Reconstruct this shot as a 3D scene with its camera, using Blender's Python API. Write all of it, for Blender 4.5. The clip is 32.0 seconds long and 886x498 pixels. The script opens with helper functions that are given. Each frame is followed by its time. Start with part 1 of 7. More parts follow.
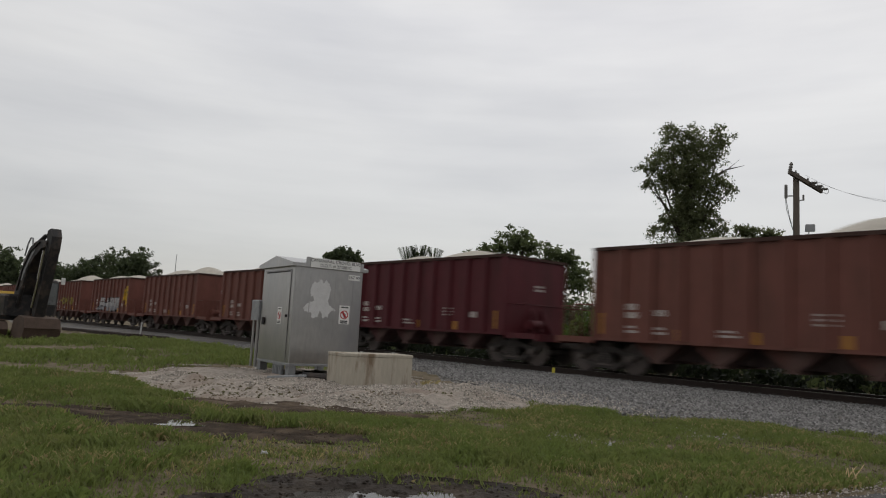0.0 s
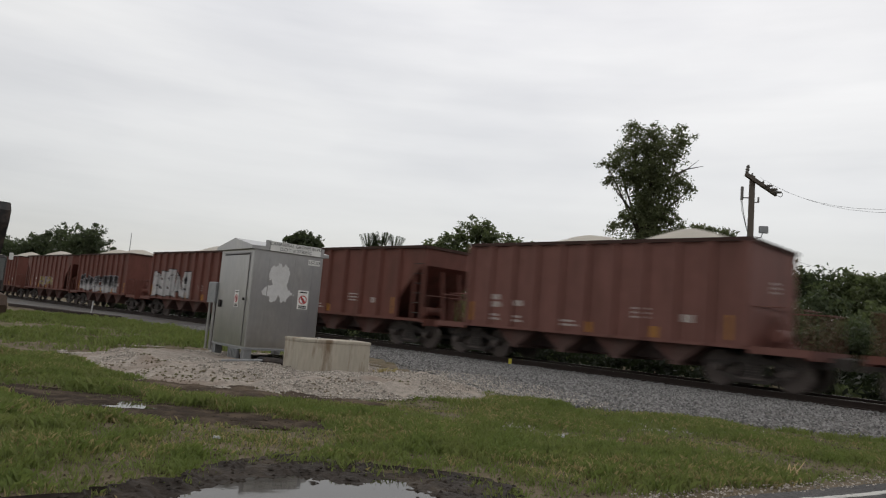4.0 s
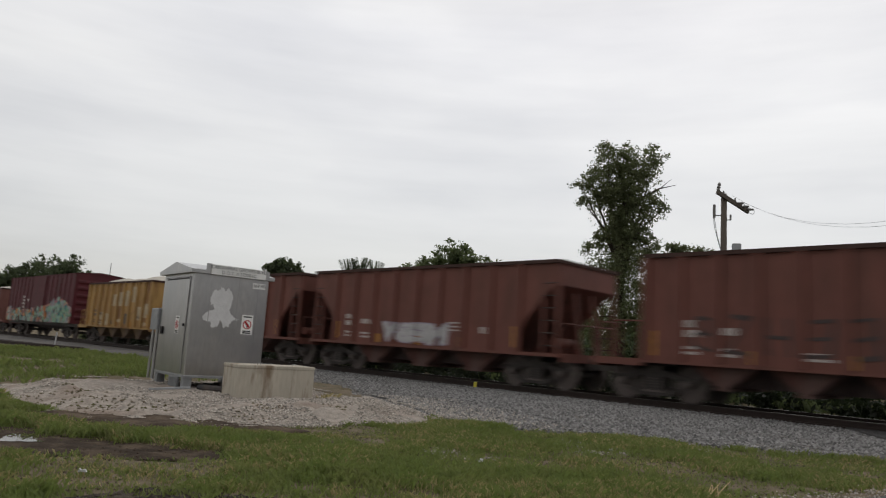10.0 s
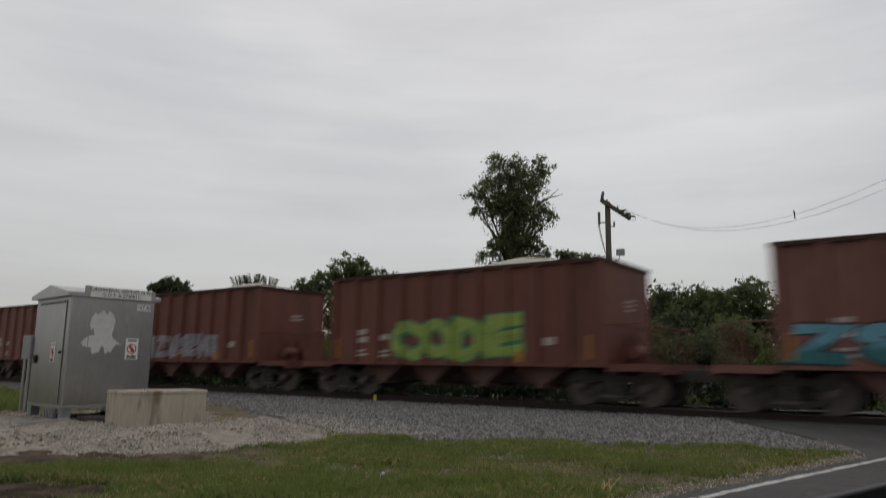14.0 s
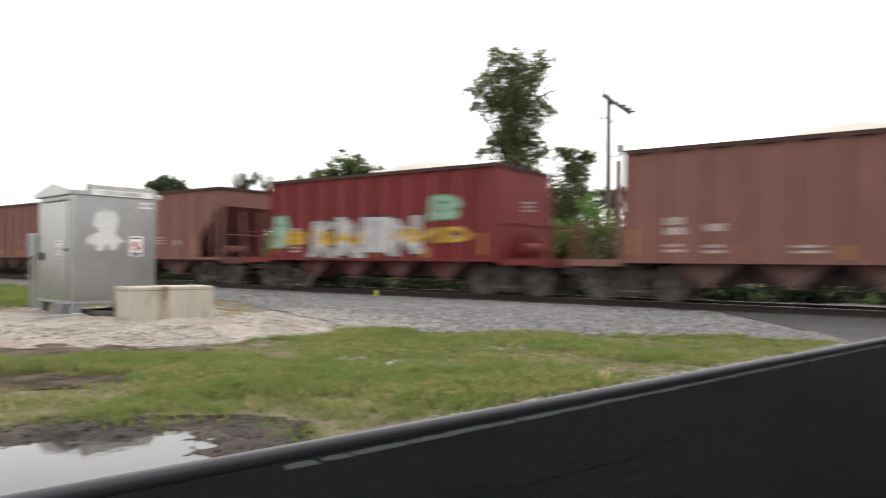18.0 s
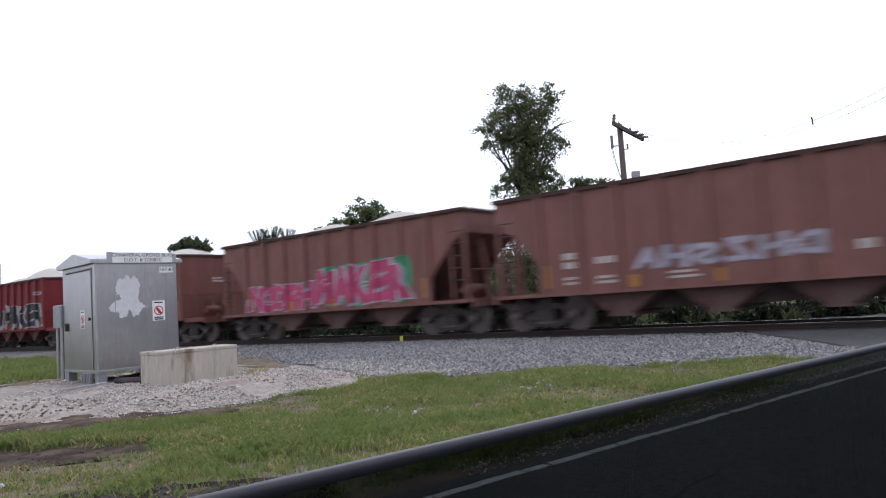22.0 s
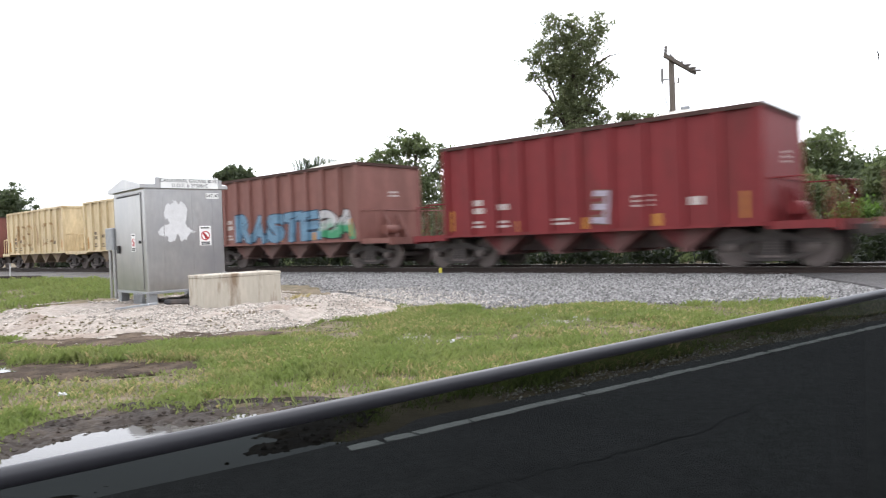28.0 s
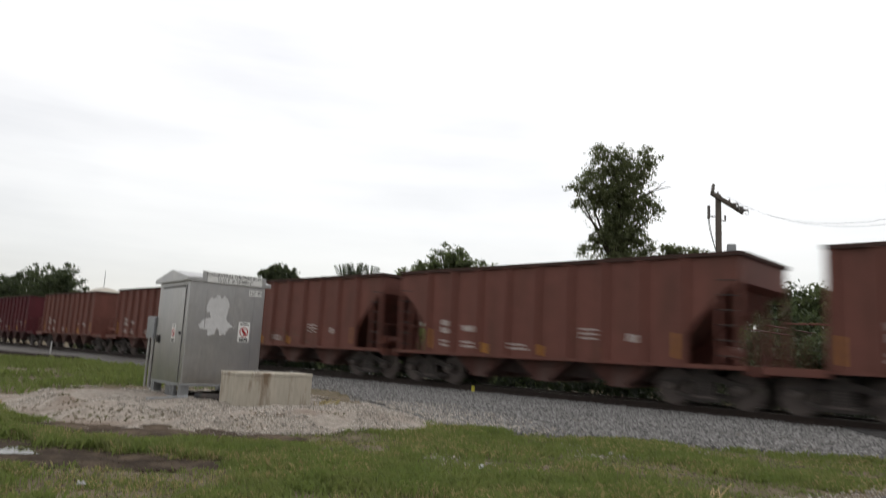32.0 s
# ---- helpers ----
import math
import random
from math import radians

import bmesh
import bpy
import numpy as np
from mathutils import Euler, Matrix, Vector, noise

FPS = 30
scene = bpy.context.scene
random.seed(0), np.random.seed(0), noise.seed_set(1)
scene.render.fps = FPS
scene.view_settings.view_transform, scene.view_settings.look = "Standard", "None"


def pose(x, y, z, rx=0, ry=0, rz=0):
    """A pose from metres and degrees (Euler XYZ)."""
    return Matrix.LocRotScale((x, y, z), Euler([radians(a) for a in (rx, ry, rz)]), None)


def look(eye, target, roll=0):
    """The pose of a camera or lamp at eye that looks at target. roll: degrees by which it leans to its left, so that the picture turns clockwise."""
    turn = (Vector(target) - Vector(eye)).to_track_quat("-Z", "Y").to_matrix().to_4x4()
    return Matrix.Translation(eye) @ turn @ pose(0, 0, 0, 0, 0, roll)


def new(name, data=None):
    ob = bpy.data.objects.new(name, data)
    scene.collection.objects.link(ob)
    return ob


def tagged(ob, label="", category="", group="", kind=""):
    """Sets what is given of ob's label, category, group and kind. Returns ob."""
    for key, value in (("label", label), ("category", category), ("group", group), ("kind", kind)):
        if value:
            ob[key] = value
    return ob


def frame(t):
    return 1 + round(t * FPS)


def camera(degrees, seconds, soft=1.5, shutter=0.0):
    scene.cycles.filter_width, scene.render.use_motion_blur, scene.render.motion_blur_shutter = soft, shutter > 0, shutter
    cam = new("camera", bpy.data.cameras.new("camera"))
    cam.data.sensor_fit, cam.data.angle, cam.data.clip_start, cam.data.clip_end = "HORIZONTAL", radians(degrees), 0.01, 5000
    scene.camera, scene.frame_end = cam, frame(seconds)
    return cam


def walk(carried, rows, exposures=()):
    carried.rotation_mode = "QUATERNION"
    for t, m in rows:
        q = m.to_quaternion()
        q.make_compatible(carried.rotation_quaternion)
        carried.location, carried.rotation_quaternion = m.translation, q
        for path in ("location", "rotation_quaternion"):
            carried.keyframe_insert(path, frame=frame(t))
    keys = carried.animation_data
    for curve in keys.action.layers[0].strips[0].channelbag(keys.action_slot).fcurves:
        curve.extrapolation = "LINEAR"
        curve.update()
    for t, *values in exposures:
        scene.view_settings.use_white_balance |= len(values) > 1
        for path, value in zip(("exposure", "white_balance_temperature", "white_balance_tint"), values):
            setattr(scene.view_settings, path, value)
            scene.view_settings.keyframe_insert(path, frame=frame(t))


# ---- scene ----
cam = camera(64.7, 32.0, 1.1, 0.5)
# rows: seconds, x, y, z, yaw, pitch, roll (metres, degrees)
PATH = [
    (0.0, 0.002, -0.003, 1.135, -3.06, 6.70, 3.18),
    (0.5, 0.000, -0.001, 1.127, -3.19, 6.44, 3.87),
    (1.0, 0.002, -0.001, 1.127, -3.38, 6.14, 4.59),
    (1.5, -0.002, -0.002, 1.126, -3.64, 6.04, 3.70),
    (2.0, -0.001, -0.002, 1.128, -3.73, 5.95, 3.71),
    (2.5, -0.000, -0.001, 1.127, -3.53, 5.86, 3.22),
    (3.0, -0.008, -0.004, 1.124, -2.75, 5.46, 2.86),
    (3.5, 0.009, 0.002, 1.133, -4.02, 5.79, 4.06),
    (4.0, -0.003, 0.011, 1.143, -6.29, 5.99, 4.91),
    (4.5, 0.095, -0.112, 1.156, -7.02, 6.73, 4.09),
    (6.5, 0.364, 0.167, 1.030, -6.27, 6.49, 4.09),
    (7.0, 0.499, 0.278, 1.084, -6.94, 6.02, 4.42),
    (7.5, 0.655, 0.291, 1.094, -7.84, 5.87, 3.74),
    (8.0, 0.755, 0.329, 1.138, -8.50, 5.66, 3.57),
    (8.5, 0.850, 0.317, 1.145, -8.63, 5.22, 3.18),
    (9.0, 0.803, 0.357, 1.163, -8.39, 6.14, 4.29),
    (9.5, 0.848, 0.322, 1.135, -7.63, 7.27, 4.33),
    (10.0, 0.850, 0.307, 1.131, -7.22, 8.13, 3.72),
    (10.5, 0.832, 0.308, 1.133, -2.84, 7.81, 3.26),
    (11.0, 0.859, 0.333, 1.143, -7.92, 8.81, -1.39),
    (11.5, 0.908, 0.417, 1.191, -13.75, 10.57, -5.42),
    (12.0, 0.846, 0.273, 1.129, -17.75, 11.47, -5.55),
    (12.5, 0.877, 0.313, 1.133, -20.83, 10.19, -5.21),
    (13.0, 0.829, 0.249, 1.130, -17.98, 11.29, -2.54),
    (13.5, 0.891, 0.268, 1.134, -16.72, 15.38, -1.14),
    (14.0, 0.850, 0.270, 1.132, -15.78, 9.43, 0.75),
    (14.5, 0.854, 0.291, 1.133, -15.55, 7.61, 0.91),
    (15.0, 0.850, 0.283, 1.113, -16.11, 5.01, -0.93),
    (15.5, 0.821, 0.286, 1.144, -16.34, 3.80, -0.79),
    (17.5, 0.845, 0.273, 1.134, -18.58, 1.20, -0.40),
    (17.7, 0.817, 0.261, 1.130, -21.13, 0.78, 0.59),
    (18.0, 0.775, 0.243, 1.124, -16.08, 1.02, 0.53),
    (18.5, 0.785, 0.240, 1.128, -5.70, -0.01, -1.88),
    (19.0, 0.868, 0.313, 1.118, -6.75, -4.22, -1.29),
    (19.5, 0.850, 0.288, 1.124, -10.12, -4.70, -1.91),
    (20.0, 0.826, 0.281, 1.156, -8.17, -3.27, -1.24),
    (20.5, 0.847, 0.296, 1.152, -8.46, -1.30, -0.86),
    (21.0, 0.844, 0.296, 1.152, -12.08, -0.15, -0.67),
    (21.5, 0.837, 0.229, 1.146, -13.06, 4.69, -2.74),
    (22.0, 0.871, 0.320, 1.144, -14.32, 4.39, -3.80),
    (22.5, 0.875, 0.305, 1.127, -13.54, 3.00, -2.61),
    (23.0, 0.849, 0.284, 1.137, -13.33, 1.44, -2.60),
    (23.5, 0.849, 0.286, 1.143, -13.47, 0.78, -2.74),
    (24.0, 0.876, 0.321, 1.129, -13.31, 0.63, -3.53),
    (24.5, 0.826, 0.260, 1.130, -12.37, -0.37, -4.96),
    (25.0, 0.844, 0.270, 1.129, -10.93, -0.43, -4.94),
    (25.5, 0.835, 0.262, 1.110, -10.10, -0.40, -5.16),
    (27.5, 0.833, 0.262, 1.138, -9.40, -1.45, -3.37),
    (28.0, 0.854, 0.301, 1.125, -10.77, -0.88, -2.23),
    (28.5, 0.885, 0.364, 1.121, -13.75, -0.93, -2.62),
    (29.0, 0.873, 0.327, 1.154, -14.32, -0.80, -3.40),
    (29.5, 0.850, 0.306, 1.151, -11.29, -0.22, -3.94),
    (30.0, 0.845, 0.264, 1.145, -9.86, 0.29, -3.69),
    (30.5, 0.877, 0.326, 1.132, -9.32, 0.16, -3.57),
    (31.0, 0.846, 0.312, 1.146, -16.55, 0.85, -2.80),
    (31.5, 0.808, 0.295, 1.193, -10.62, 3.26, 2.38),
    (32.0, 0.826, 0.321, 1.150, -7.59, 8.47, 2.97),
]


def eye_pose(x, y, z, yaw, pitch, roll):
    return pose(x, y, z, 0, 0, yaw) @ pose(0, 0, 0, 90 + pitch) @ pose(0, 0, 0, 0, 0, roll)


EXPOSURES = [(0, -0.6, 6500, 10), (1, -0.42, 6500, 10), (3, -0.42, 6500, 10), (8, -0.42, 6500, 10), (10, -0.43, 6500, 10), (11.2, -0.45, 6500, 10), (12, -0.55, 6500, 10), (13, -0.65, 6500, 10),
             (14, -0.8, 6500, 10), (15, -0.4, 6500, 10), (17.5, 0.6, 6500, 10), (19, 1.75, 6500, 10), (20, 2.15, 6300, 11), (20.5, 2.05, 6150, 12), (21, 1.65, 5850, 14), (22, 0.42, 5650, 17), (23, 0.33, 5450, 17),
             (24, 1.0, 5750, 14), (25, 1.12, 5800, 14), (27.5, 1.4, 6000, 13), (28, 1.36, 6100, 12), (30, 1.2, 6450, 10), (31, 0.9, 6500, 10), (31.5, 0.6, 6500, 10), (32, -0.06, 6500, 10)]
walk(cam, [(r[0], eye_pose(*r[1:])) for r in PATH], EXPOSURES)

# ---- track frame: x along the rails (the way the train runs), y away from the road, origin on the track's middle ----
AZ = -51.76
DV = Vector((math.cos(radians(AZ)), math.sin(radians(AZ)), 0))
NV = Vector((-DV.y, DV.x, 0))
MID = 18.95          # from the world origin to the track's middle, along NV
RAIL_TOP = 0.17
SPEED = 18.75


def on_track(s, c, z=0.0):
    """World place at s along the rails and c from the origin across them."""
    return DV * s + NV * c + Vector((0, 0, z))


# ---- sky and light ----
world = bpy.data.worlds.new("overcast")
scene.world = world
world.use_nodes = True
wn, wl = world.node_tree.nodes, world.node_tree.links
wn.clear()
w_out, w_bg = wn.new("ShaderNodeOutputWorld"), wn.new("ShaderNodeBackground")
w_sky, w_mix = wn.new("ShaderNodeTexSky"), wn.new("ShaderNodeMix")
w_co, w_map = wn.new("ShaderNodeTexCoord"), wn.new("ShaderNodeMapping")
w_noise, w_ramp = wn.new("ShaderNodeTexNoise"), wn.new("ShaderNodeValToRGB")
w_sep, w_low = wn.new("ShaderNodeSeparateXYZ"), wn.new("ShaderNodeMapRange")
w_gain = wn.new("ShaderNodeMix")
w_sky.sky_type, w_sky.sun_disc = "NISHITA", False
w_sky.sun_elevation, w_sky.sun_rotation = radians(50), radians(27)
w_map.inputs["Scale"].default_value = (1.0, 1.0, 3.6)
w_noise.inputs["Scale"].default_value, w_noise.inputs["Detail"].default_value = 1.6, 5.0
w_ramp.color_ramp.elements[0].position, w_ramp.color_ramp.elements[0].color = 0.36, (0.756, 0.743, 0.728, 1)
w_ramp.color_ramp.elements[1].position, w_ramp.color_ramp.elements[1].color = 0.64, (0.958, 0.936, 0.890, 1)
w_mix.data_type = w_gain.data_type = "RGBA"
w_mix.inputs[0].default_value = 0.97
wl.new(w_co.outputs["Generated"], w_map.inputs["Vector"])
wl.new(w_map.outputs[0], w_noise.inputs["Vector"])
wl.new(w_noise.outputs[0], w_ramp.inputs[0])
w_map2, w_noise2, w_st, w_stm = wn.new("ShaderNodeMapping"), wn.new("ShaderNodeTexNoise"), wn.new("ShaderNodeMapRange"), wn.new("ShaderNodeMix")
w_map2.inputs["Scale"].default_value = (1.3, 1.3, 15.0)
w_noise2.inputs["Scale"].default_value, w_noise2.inputs["Detail"].default_value, w_noise2.inputs["Roughness"].default_value = 1.5, 6.0, 0.6
wl.new(w_co.outputs["Generated"], w_map2.inputs["Vector"])
wl.new(w_map2.outputs[0], w_noise2.inputs["Vector"])
w_st.inputs["From Min"].default_value, w_st.inputs["From Max"].default_value = 0.35, 0.72
w_st.inputs["To Min"].default_value, w_st.inputs["To Max"].default_value = 0.965, 1.06
wl.new(w_noise2.outputs[0], w_st.inputs["Value"])
w_stm.data_type, w_stm.blend_type = "RGBA", "MULTIPLY"
w_stm.inputs[0].default_value = 1.0
wl.new(w_st.outputs[0], w_stm.inputs[7])
wl.new(w_ramp.outputs[0], w_stm.inputs[6])
wl.new(w_sky.outputs[0], w_mix.inputs[6])
wl.new(w_stm.outputs[2], w_mix.inputs[7])
# the cloud greys towards the horizon and brightens overhead
wl.new(w_co.outputs["Generated"], w_sep.inputs[0])
wl.new(w_sep.outputs["Z"], w_low.inputs["Value"])
w_low.inputs["From Min"].default_value, w_low.inputs["From Max"].default_value = -0.02, 0.42
w_low.inputs["To Min"].default_value, w_low.inputs["To Max"].default_value = 0.0, 1.0
w_gain.blend_type = "MIX"
w_lo = wn.new("ShaderNodeMix")
w_lo.data_type, w_lo.blend_type = "RGBA", "MULTIPLY"
w_lo.inputs[0].default_value = 1.0
w_lo.inputs[7].default_value = (0.71, 0.71, 0.72, 1)
wl.new(w_mix.outputs[2], w_lo.inputs[6])
wl.new(w_low.outputs[0], w_gain.inputs[0])
wl.new(w_lo.outputs[2], w_gain.inputs[6])
w_hi = wn.new("ShaderNodeMix")
w_hi.data_type, w_hi.blend_type = "RGBA", "MULTIPLY"
w_hi.inputs[0].default_value = 1.0
w_hi.inputs[7].default_value = (1.12, 1.11, 1.10, 1)
wl.new(w_mix.outputs[2], w_hi.inputs[6])
wl.new(w_hi.outputs[2], w_gain.inputs[7])
# the overcast is thinnest beyond the track and thickest behind the road
w_dot, w_side, w_aft = wn.new("ShaderNodeVectorMath"), wn.new("ShaderNodeMapRange"), wn.new("ShaderNodeMix")
w_dot.operation = "DOT_PRODUCT"
w_dot.inputs[1].default_value = (0.45, 0.88, 0.12)
wl.new(w_co.outputs["Generated"], w_dot.inputs[0])
w_side.interpolation_type = "SMOOTHSTEP"
w_side.inputs["From Min"].default_value, w_side.inputs["From Max"].default_value = -0.5, 0.75
w_side.inputs["To Min"].default_value, w_side.inputs["To Max"].default_value = 0.80, 1.0
wl.new(w_dot.outputs["Value"], w_side.inputs["Value"])
w_aft.data_type, w_aft.blend_type = "RGBA", "MULTIPLY"
w_aft.inputs[0].default_value = 1.0
wl.new(w_gain.outputs[2], w_aft.inputs[6])
wl.new(w_side.outputs[0], w_aft.inputs[7])
wl.new(w_aft.outputs[2], w_bg.inputs["Color"])
w_bg.inputs["Strength"].default_value = 1.06
wl.new(w_bg.outputs[0], w_out.inputs["Surface"])

sun_data = bpy.data.lights.new("sun", "SUN")
sun_data.energy, sun_data.angle, sun_data.color = 0.45, radians(25), (1.0, 0.97, 0.93)
sun = new("sun", sun_data)
sun.matrix_basis = look((27, 53, 71), (0, 0, 0))


# ---- materials ----
def mat(name, color, rough=0.7, metal=0.0, var=0.25, scale=3.0, bump=0.0, bump_scale=40.0, second=None, second_at=0.62, second_scale=1.0, soft=0.08,
        stretch=(1, 1, 1), spec=0.5, emit=0.0, coat=0.0, random=0.0):
    """A painted or raw surface: base colour, two scales of variation, patches of a second colour, fine relief."""
    m = bpy.data.materials.new(name)
    m.use_nodes = True
    n, l = m.node_tree.nodes, m.node_tree.links
    b = n["Principled BSDF"]
    co, mp, no, no2 = n.new("ShaderNodeTexCoord"), n.new("ShaderNodeMapping"), n.new("ShaderNodeTexNoise"), n.new("ShaderNodeTexNoise")
    mp.inputs["Scale"].default_value = stretch
    l.new(co.outputs["Object"], mp.inputs["Vector"])
    for k, s in ((no, scale), (no2, scale * 7.3)):
        k.inputs["Scale"].default_value, k.inputs["Detail"].default_value = s, 4.0
        l.new(mp.outputs[0], k.inputs["Vector"])
    add = n.new("ShaderNodeMath")
    add.operation = "ADD"
    l.new(no.outputs[0], add.inputs[0])
    l.new(no2.outputs[0], add.inputs[1])
    rng = n.new("ShaderNodeMapRange")
    rng.inputs["From Min"].default_value, rng.inputs["From Max"].default_value = 0.6, 1.4
    rng.inputs["To Min"].default_value, rng.inputs["To Max"].default_value = 1 - var, 1 + var
    l.new(add.outputs[0], rng.inputs["Value"])
    col = n.new("ShaderNodeMix")
    col.data_type, col.blend_type = "RGBA", "MULTIPLY"
    col.inputs[0].default_value = 1.0
    col.inputs[6].default_value = (*color, 1)
    l.new(rng.outputs[0], col.inputs[7])
    out = col.outputs[2]
    if second:
        no3, rp, mx = n.new("ShaderNodeTexNoise"), n.new("ShaderNodeMapRange"), n.new("ShaderNodeMix")
        no3.inputs["Scale"].default_value, no3.inputs["Detail"].default_value, no3.inputs["Roughness"].default_value = second_scale, 6.0, 0.62
        l.new(mp.outputs[0], no3.inputs["Vector"])
        rp.inputs["From Min"].default_value, rp.inputs["From Max"].default_value = second_at - soft, second_at + soft
        l.new(no3.outputs[0], rp.inputs["Value"])
        mx.data_type = "RGBA"
        l.new(rp.outputs[0], mx.inputs[0])
        l.new(out, mx.inputs[6])
        mx.inputs[7].default_value = (*second, 1)
        out = mx.outputs[2]
    if random:
        gi, mr, mz = n.new("ShaderNodeNewGeometry"), n.new("ShaderNodeMapRange"), n.new("ShaderNodeMix")
        l.new(gi.outputs["Random Per Island"], mr.inputs["Value"])
        mr.inputs["To Min"].default_value, mr.inputs["To Max"].default_value = 1 - random, 1 + random
        mz.data_type, mz.blend_type = "RGBA", "MULTIPLY"
        mz.inputs[0].default_value = 1.0
        l.new(out, mz.inputs[6])
        l.new(mr.outputs[0], mz.inputs[7])
        out = mz.outputs[2]
    l.new(out, b.inputs["Base Color"])
    b.inputs["Roughness"].default_value, b.inputs["Metallic"].default_value = rough, metal
    b.inputs["Specular IOR Level"].default_value = spec
    b.inputs["Coat Weight"].default_value = coat
    if bump:
        nb, bp = n.new("ShaderNodeTexNoise"), n.new("ShaderNodeBump")
        nb.inputs["Scale"].default_value, nb.inputs["Detail"].default_value = bump_scale, 5.0
        l.new(co.outputs["Object"], nb.inputs["Vector"])
        l.new(nb.outputs[0], bp.inputs["Height"])
        bp.inputs["Strength"].default_value, bp.inputs["Distance"].default_value = bump, 0.02
        l.new(bp.outputs[0], b.inputs["Normal"])
    if emit:
        b.inputs["Emission Color"].default_value, b.inputs["Emission Strength"].default_value = (*color, 1), emit
    return m


def car_paint(name, color, rust=(0.10, 0.045, 0.03), at=0.6):
    """Weathered freight-car paint, streaked downwards."""
    return mat(name, color, 0.62, 0, 0.22, 1.3, 0.15, 25, rust, at, 1.6, 0.14, (1, 1, 0.28), 0.35)


PAINT = {
    "brown": car_paint("brown_paint", (0.165, 0.062, 0.047), (0.098, 0.042, 0.030)),
    "brown2": car_paint("pale_brown_paint", (0.200, 0.089, 0.073), (0.135, 0.058, 0.045)),
    "maroon": car_paint("maroon_paint", (0.092, 0.014, 0.020), (0.055, 0.012, 0.013)),
    "red": car_paint("red_paint", (0.165, 0.018, 0.020), (0.10, 0.018, 0.016), 0.62),
    "yellow": car_paint("yellow_paint", (0.46, 0.285, 0.10), (0.16, 0.07, 0.028), 0.52),
    "cream": car_paint("cream_paint", (0.59, 0.485, 0.305), (0.38, 0.275, 0.145), 0.56),
}
# car paint for the bays: dusty, and darkened for the shade under the sill
DUSTY_SHADED = {k: mat("dusty_" + k + "_shaded_bay_paint", c, 0.85, 0, 0.35, 2, 0.2, 20, (0.135, 0.098, 0.088), 0.58, 1.4, 0.14, (1, 1, 0.4), 0.25)
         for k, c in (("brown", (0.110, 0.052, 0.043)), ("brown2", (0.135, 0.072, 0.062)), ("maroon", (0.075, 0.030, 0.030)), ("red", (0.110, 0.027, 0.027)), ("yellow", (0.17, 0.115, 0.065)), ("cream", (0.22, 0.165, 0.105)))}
M_STEEL = mat("dusty_dark_steel", (0.075, 0.066, 0.06), 0.8, 0.1, 0.35, 4, 0.2, 30, (0.12, 0.10, 0.085), 0.62, 3)
M_WHEEL = mat("worn_wheel_steel", (0.122, 0.098, 0.090), 0.65, 0.2, 0.25, 5, 0, 30, (0.16, 0.14, 0.12), 0.6, 4)
# grimy steel, kept this dark to stand for the shaded gaps as well
M_BAY = mat("grimy_shaded_bay_steel", (0.060, 0.042, 0.040), 0.85, 0, 0.35, 2, 0.2, 20, (0.15, 0.115, 0.105), 0.60, 1.4, 0.12, (1, 1, 0.4), 0.25)
M_RIM = mat("grimy_rim_steel", (0.066, 0.038, 0.032), 0.8, 0, 0.3, 3, spec=0.2)
M_FRAME = mat("dusty_cast_steel", (0.046, 0.038, 0.035), 0.85, 0.0, 0.3, 4, 0.2, 30, (0.09, 0.078, 0.07), 0.58, 3)
M_RAIL = mat("rusty_rail_steel", (0.030, 0.019, 0.015), 0.75, 0.2, 0.3, 6)
M_RAILTOP = mat("polished_rail_steel", (0.45, 0.44, 0.42), 0.25, 1.0, 0.1, 6)
M_TIE = mat("weathered_tie_wood", (0.055, 0.043, 0.034), 0.9, 0, 0.35, 5, 0.4, 30)
M_LOAD = mat("crushed_limestone", (0.49, 0.455, 0.395), 0.95, 0, 0.18, 3, 0.6, 14)
M_MARK = mat("white_stencil_paint", (0.50, 0.45, 0.42), 0.7, 0, 0.35, 9, 0, 1, (0.30, 0.18, 0.15), 0.62, 7)
M_INK = mat("faded_dark_stencil_paint", (0.16, 0.12, 0.08), 0.7, 0, 0.3, 9)
M_REFLECT = mat("yellow_reflector", (0.42, 0.19, 0.022), 0.5, 0, 0.25, 6, 0, 1, (0.25, 0.11, 0.03), 0.6, 5)
M_ALU = mat("dull_aluminium", (0.43, 0.422, 0.41), 0.30, 0.95, 0.18, 1.6, 0.25, 2.2, (0.36, 0.36, 0.37), 0.55, 1.2, 0.2, (1, 1, 0.4))
M_ALUDARK = mat("galvanised_steel", (0.30, 0.31, 0.32), 0.5, 0.6, 0.2, 6)
M_PALEPAINT = mat("pale_cover_paint", (0.62, 0.62, 0.62), 0.7, 0, 0.12, 6)
M_SIGN = mat("white_sign_face", (0.78, 0.78, 0.76), 0.5, 0, 0.06, 5)
M_BLACK = mat("black_print", (0.02, 0.02, 0.022), 0.6, 0, 0.1, 5)
M_REDPRINT = mat("red_print", (0.45, 0.03, 0.035), 0.6, 0, 0.1, 5)
M_CONCRETE = mat("stained_pale_concrete", (0.46, 0.42, 0.35), 0.9, 0, 0.16, 2.2, 0.25, 45, (0.22, 0.165, 0.115), 0.595, 2.6, 0.07, (1, 1, 0.22), spec=0.2)
M_GRAVEL = mat("pale_limestone_gravel", (0.335, 0.295, 0.255), 0.95, 0, 0.45, 9, 1.0, 34, (0.215, 0.160, 0.125), 0.60, 1.1, 0.12, spec=0.2)
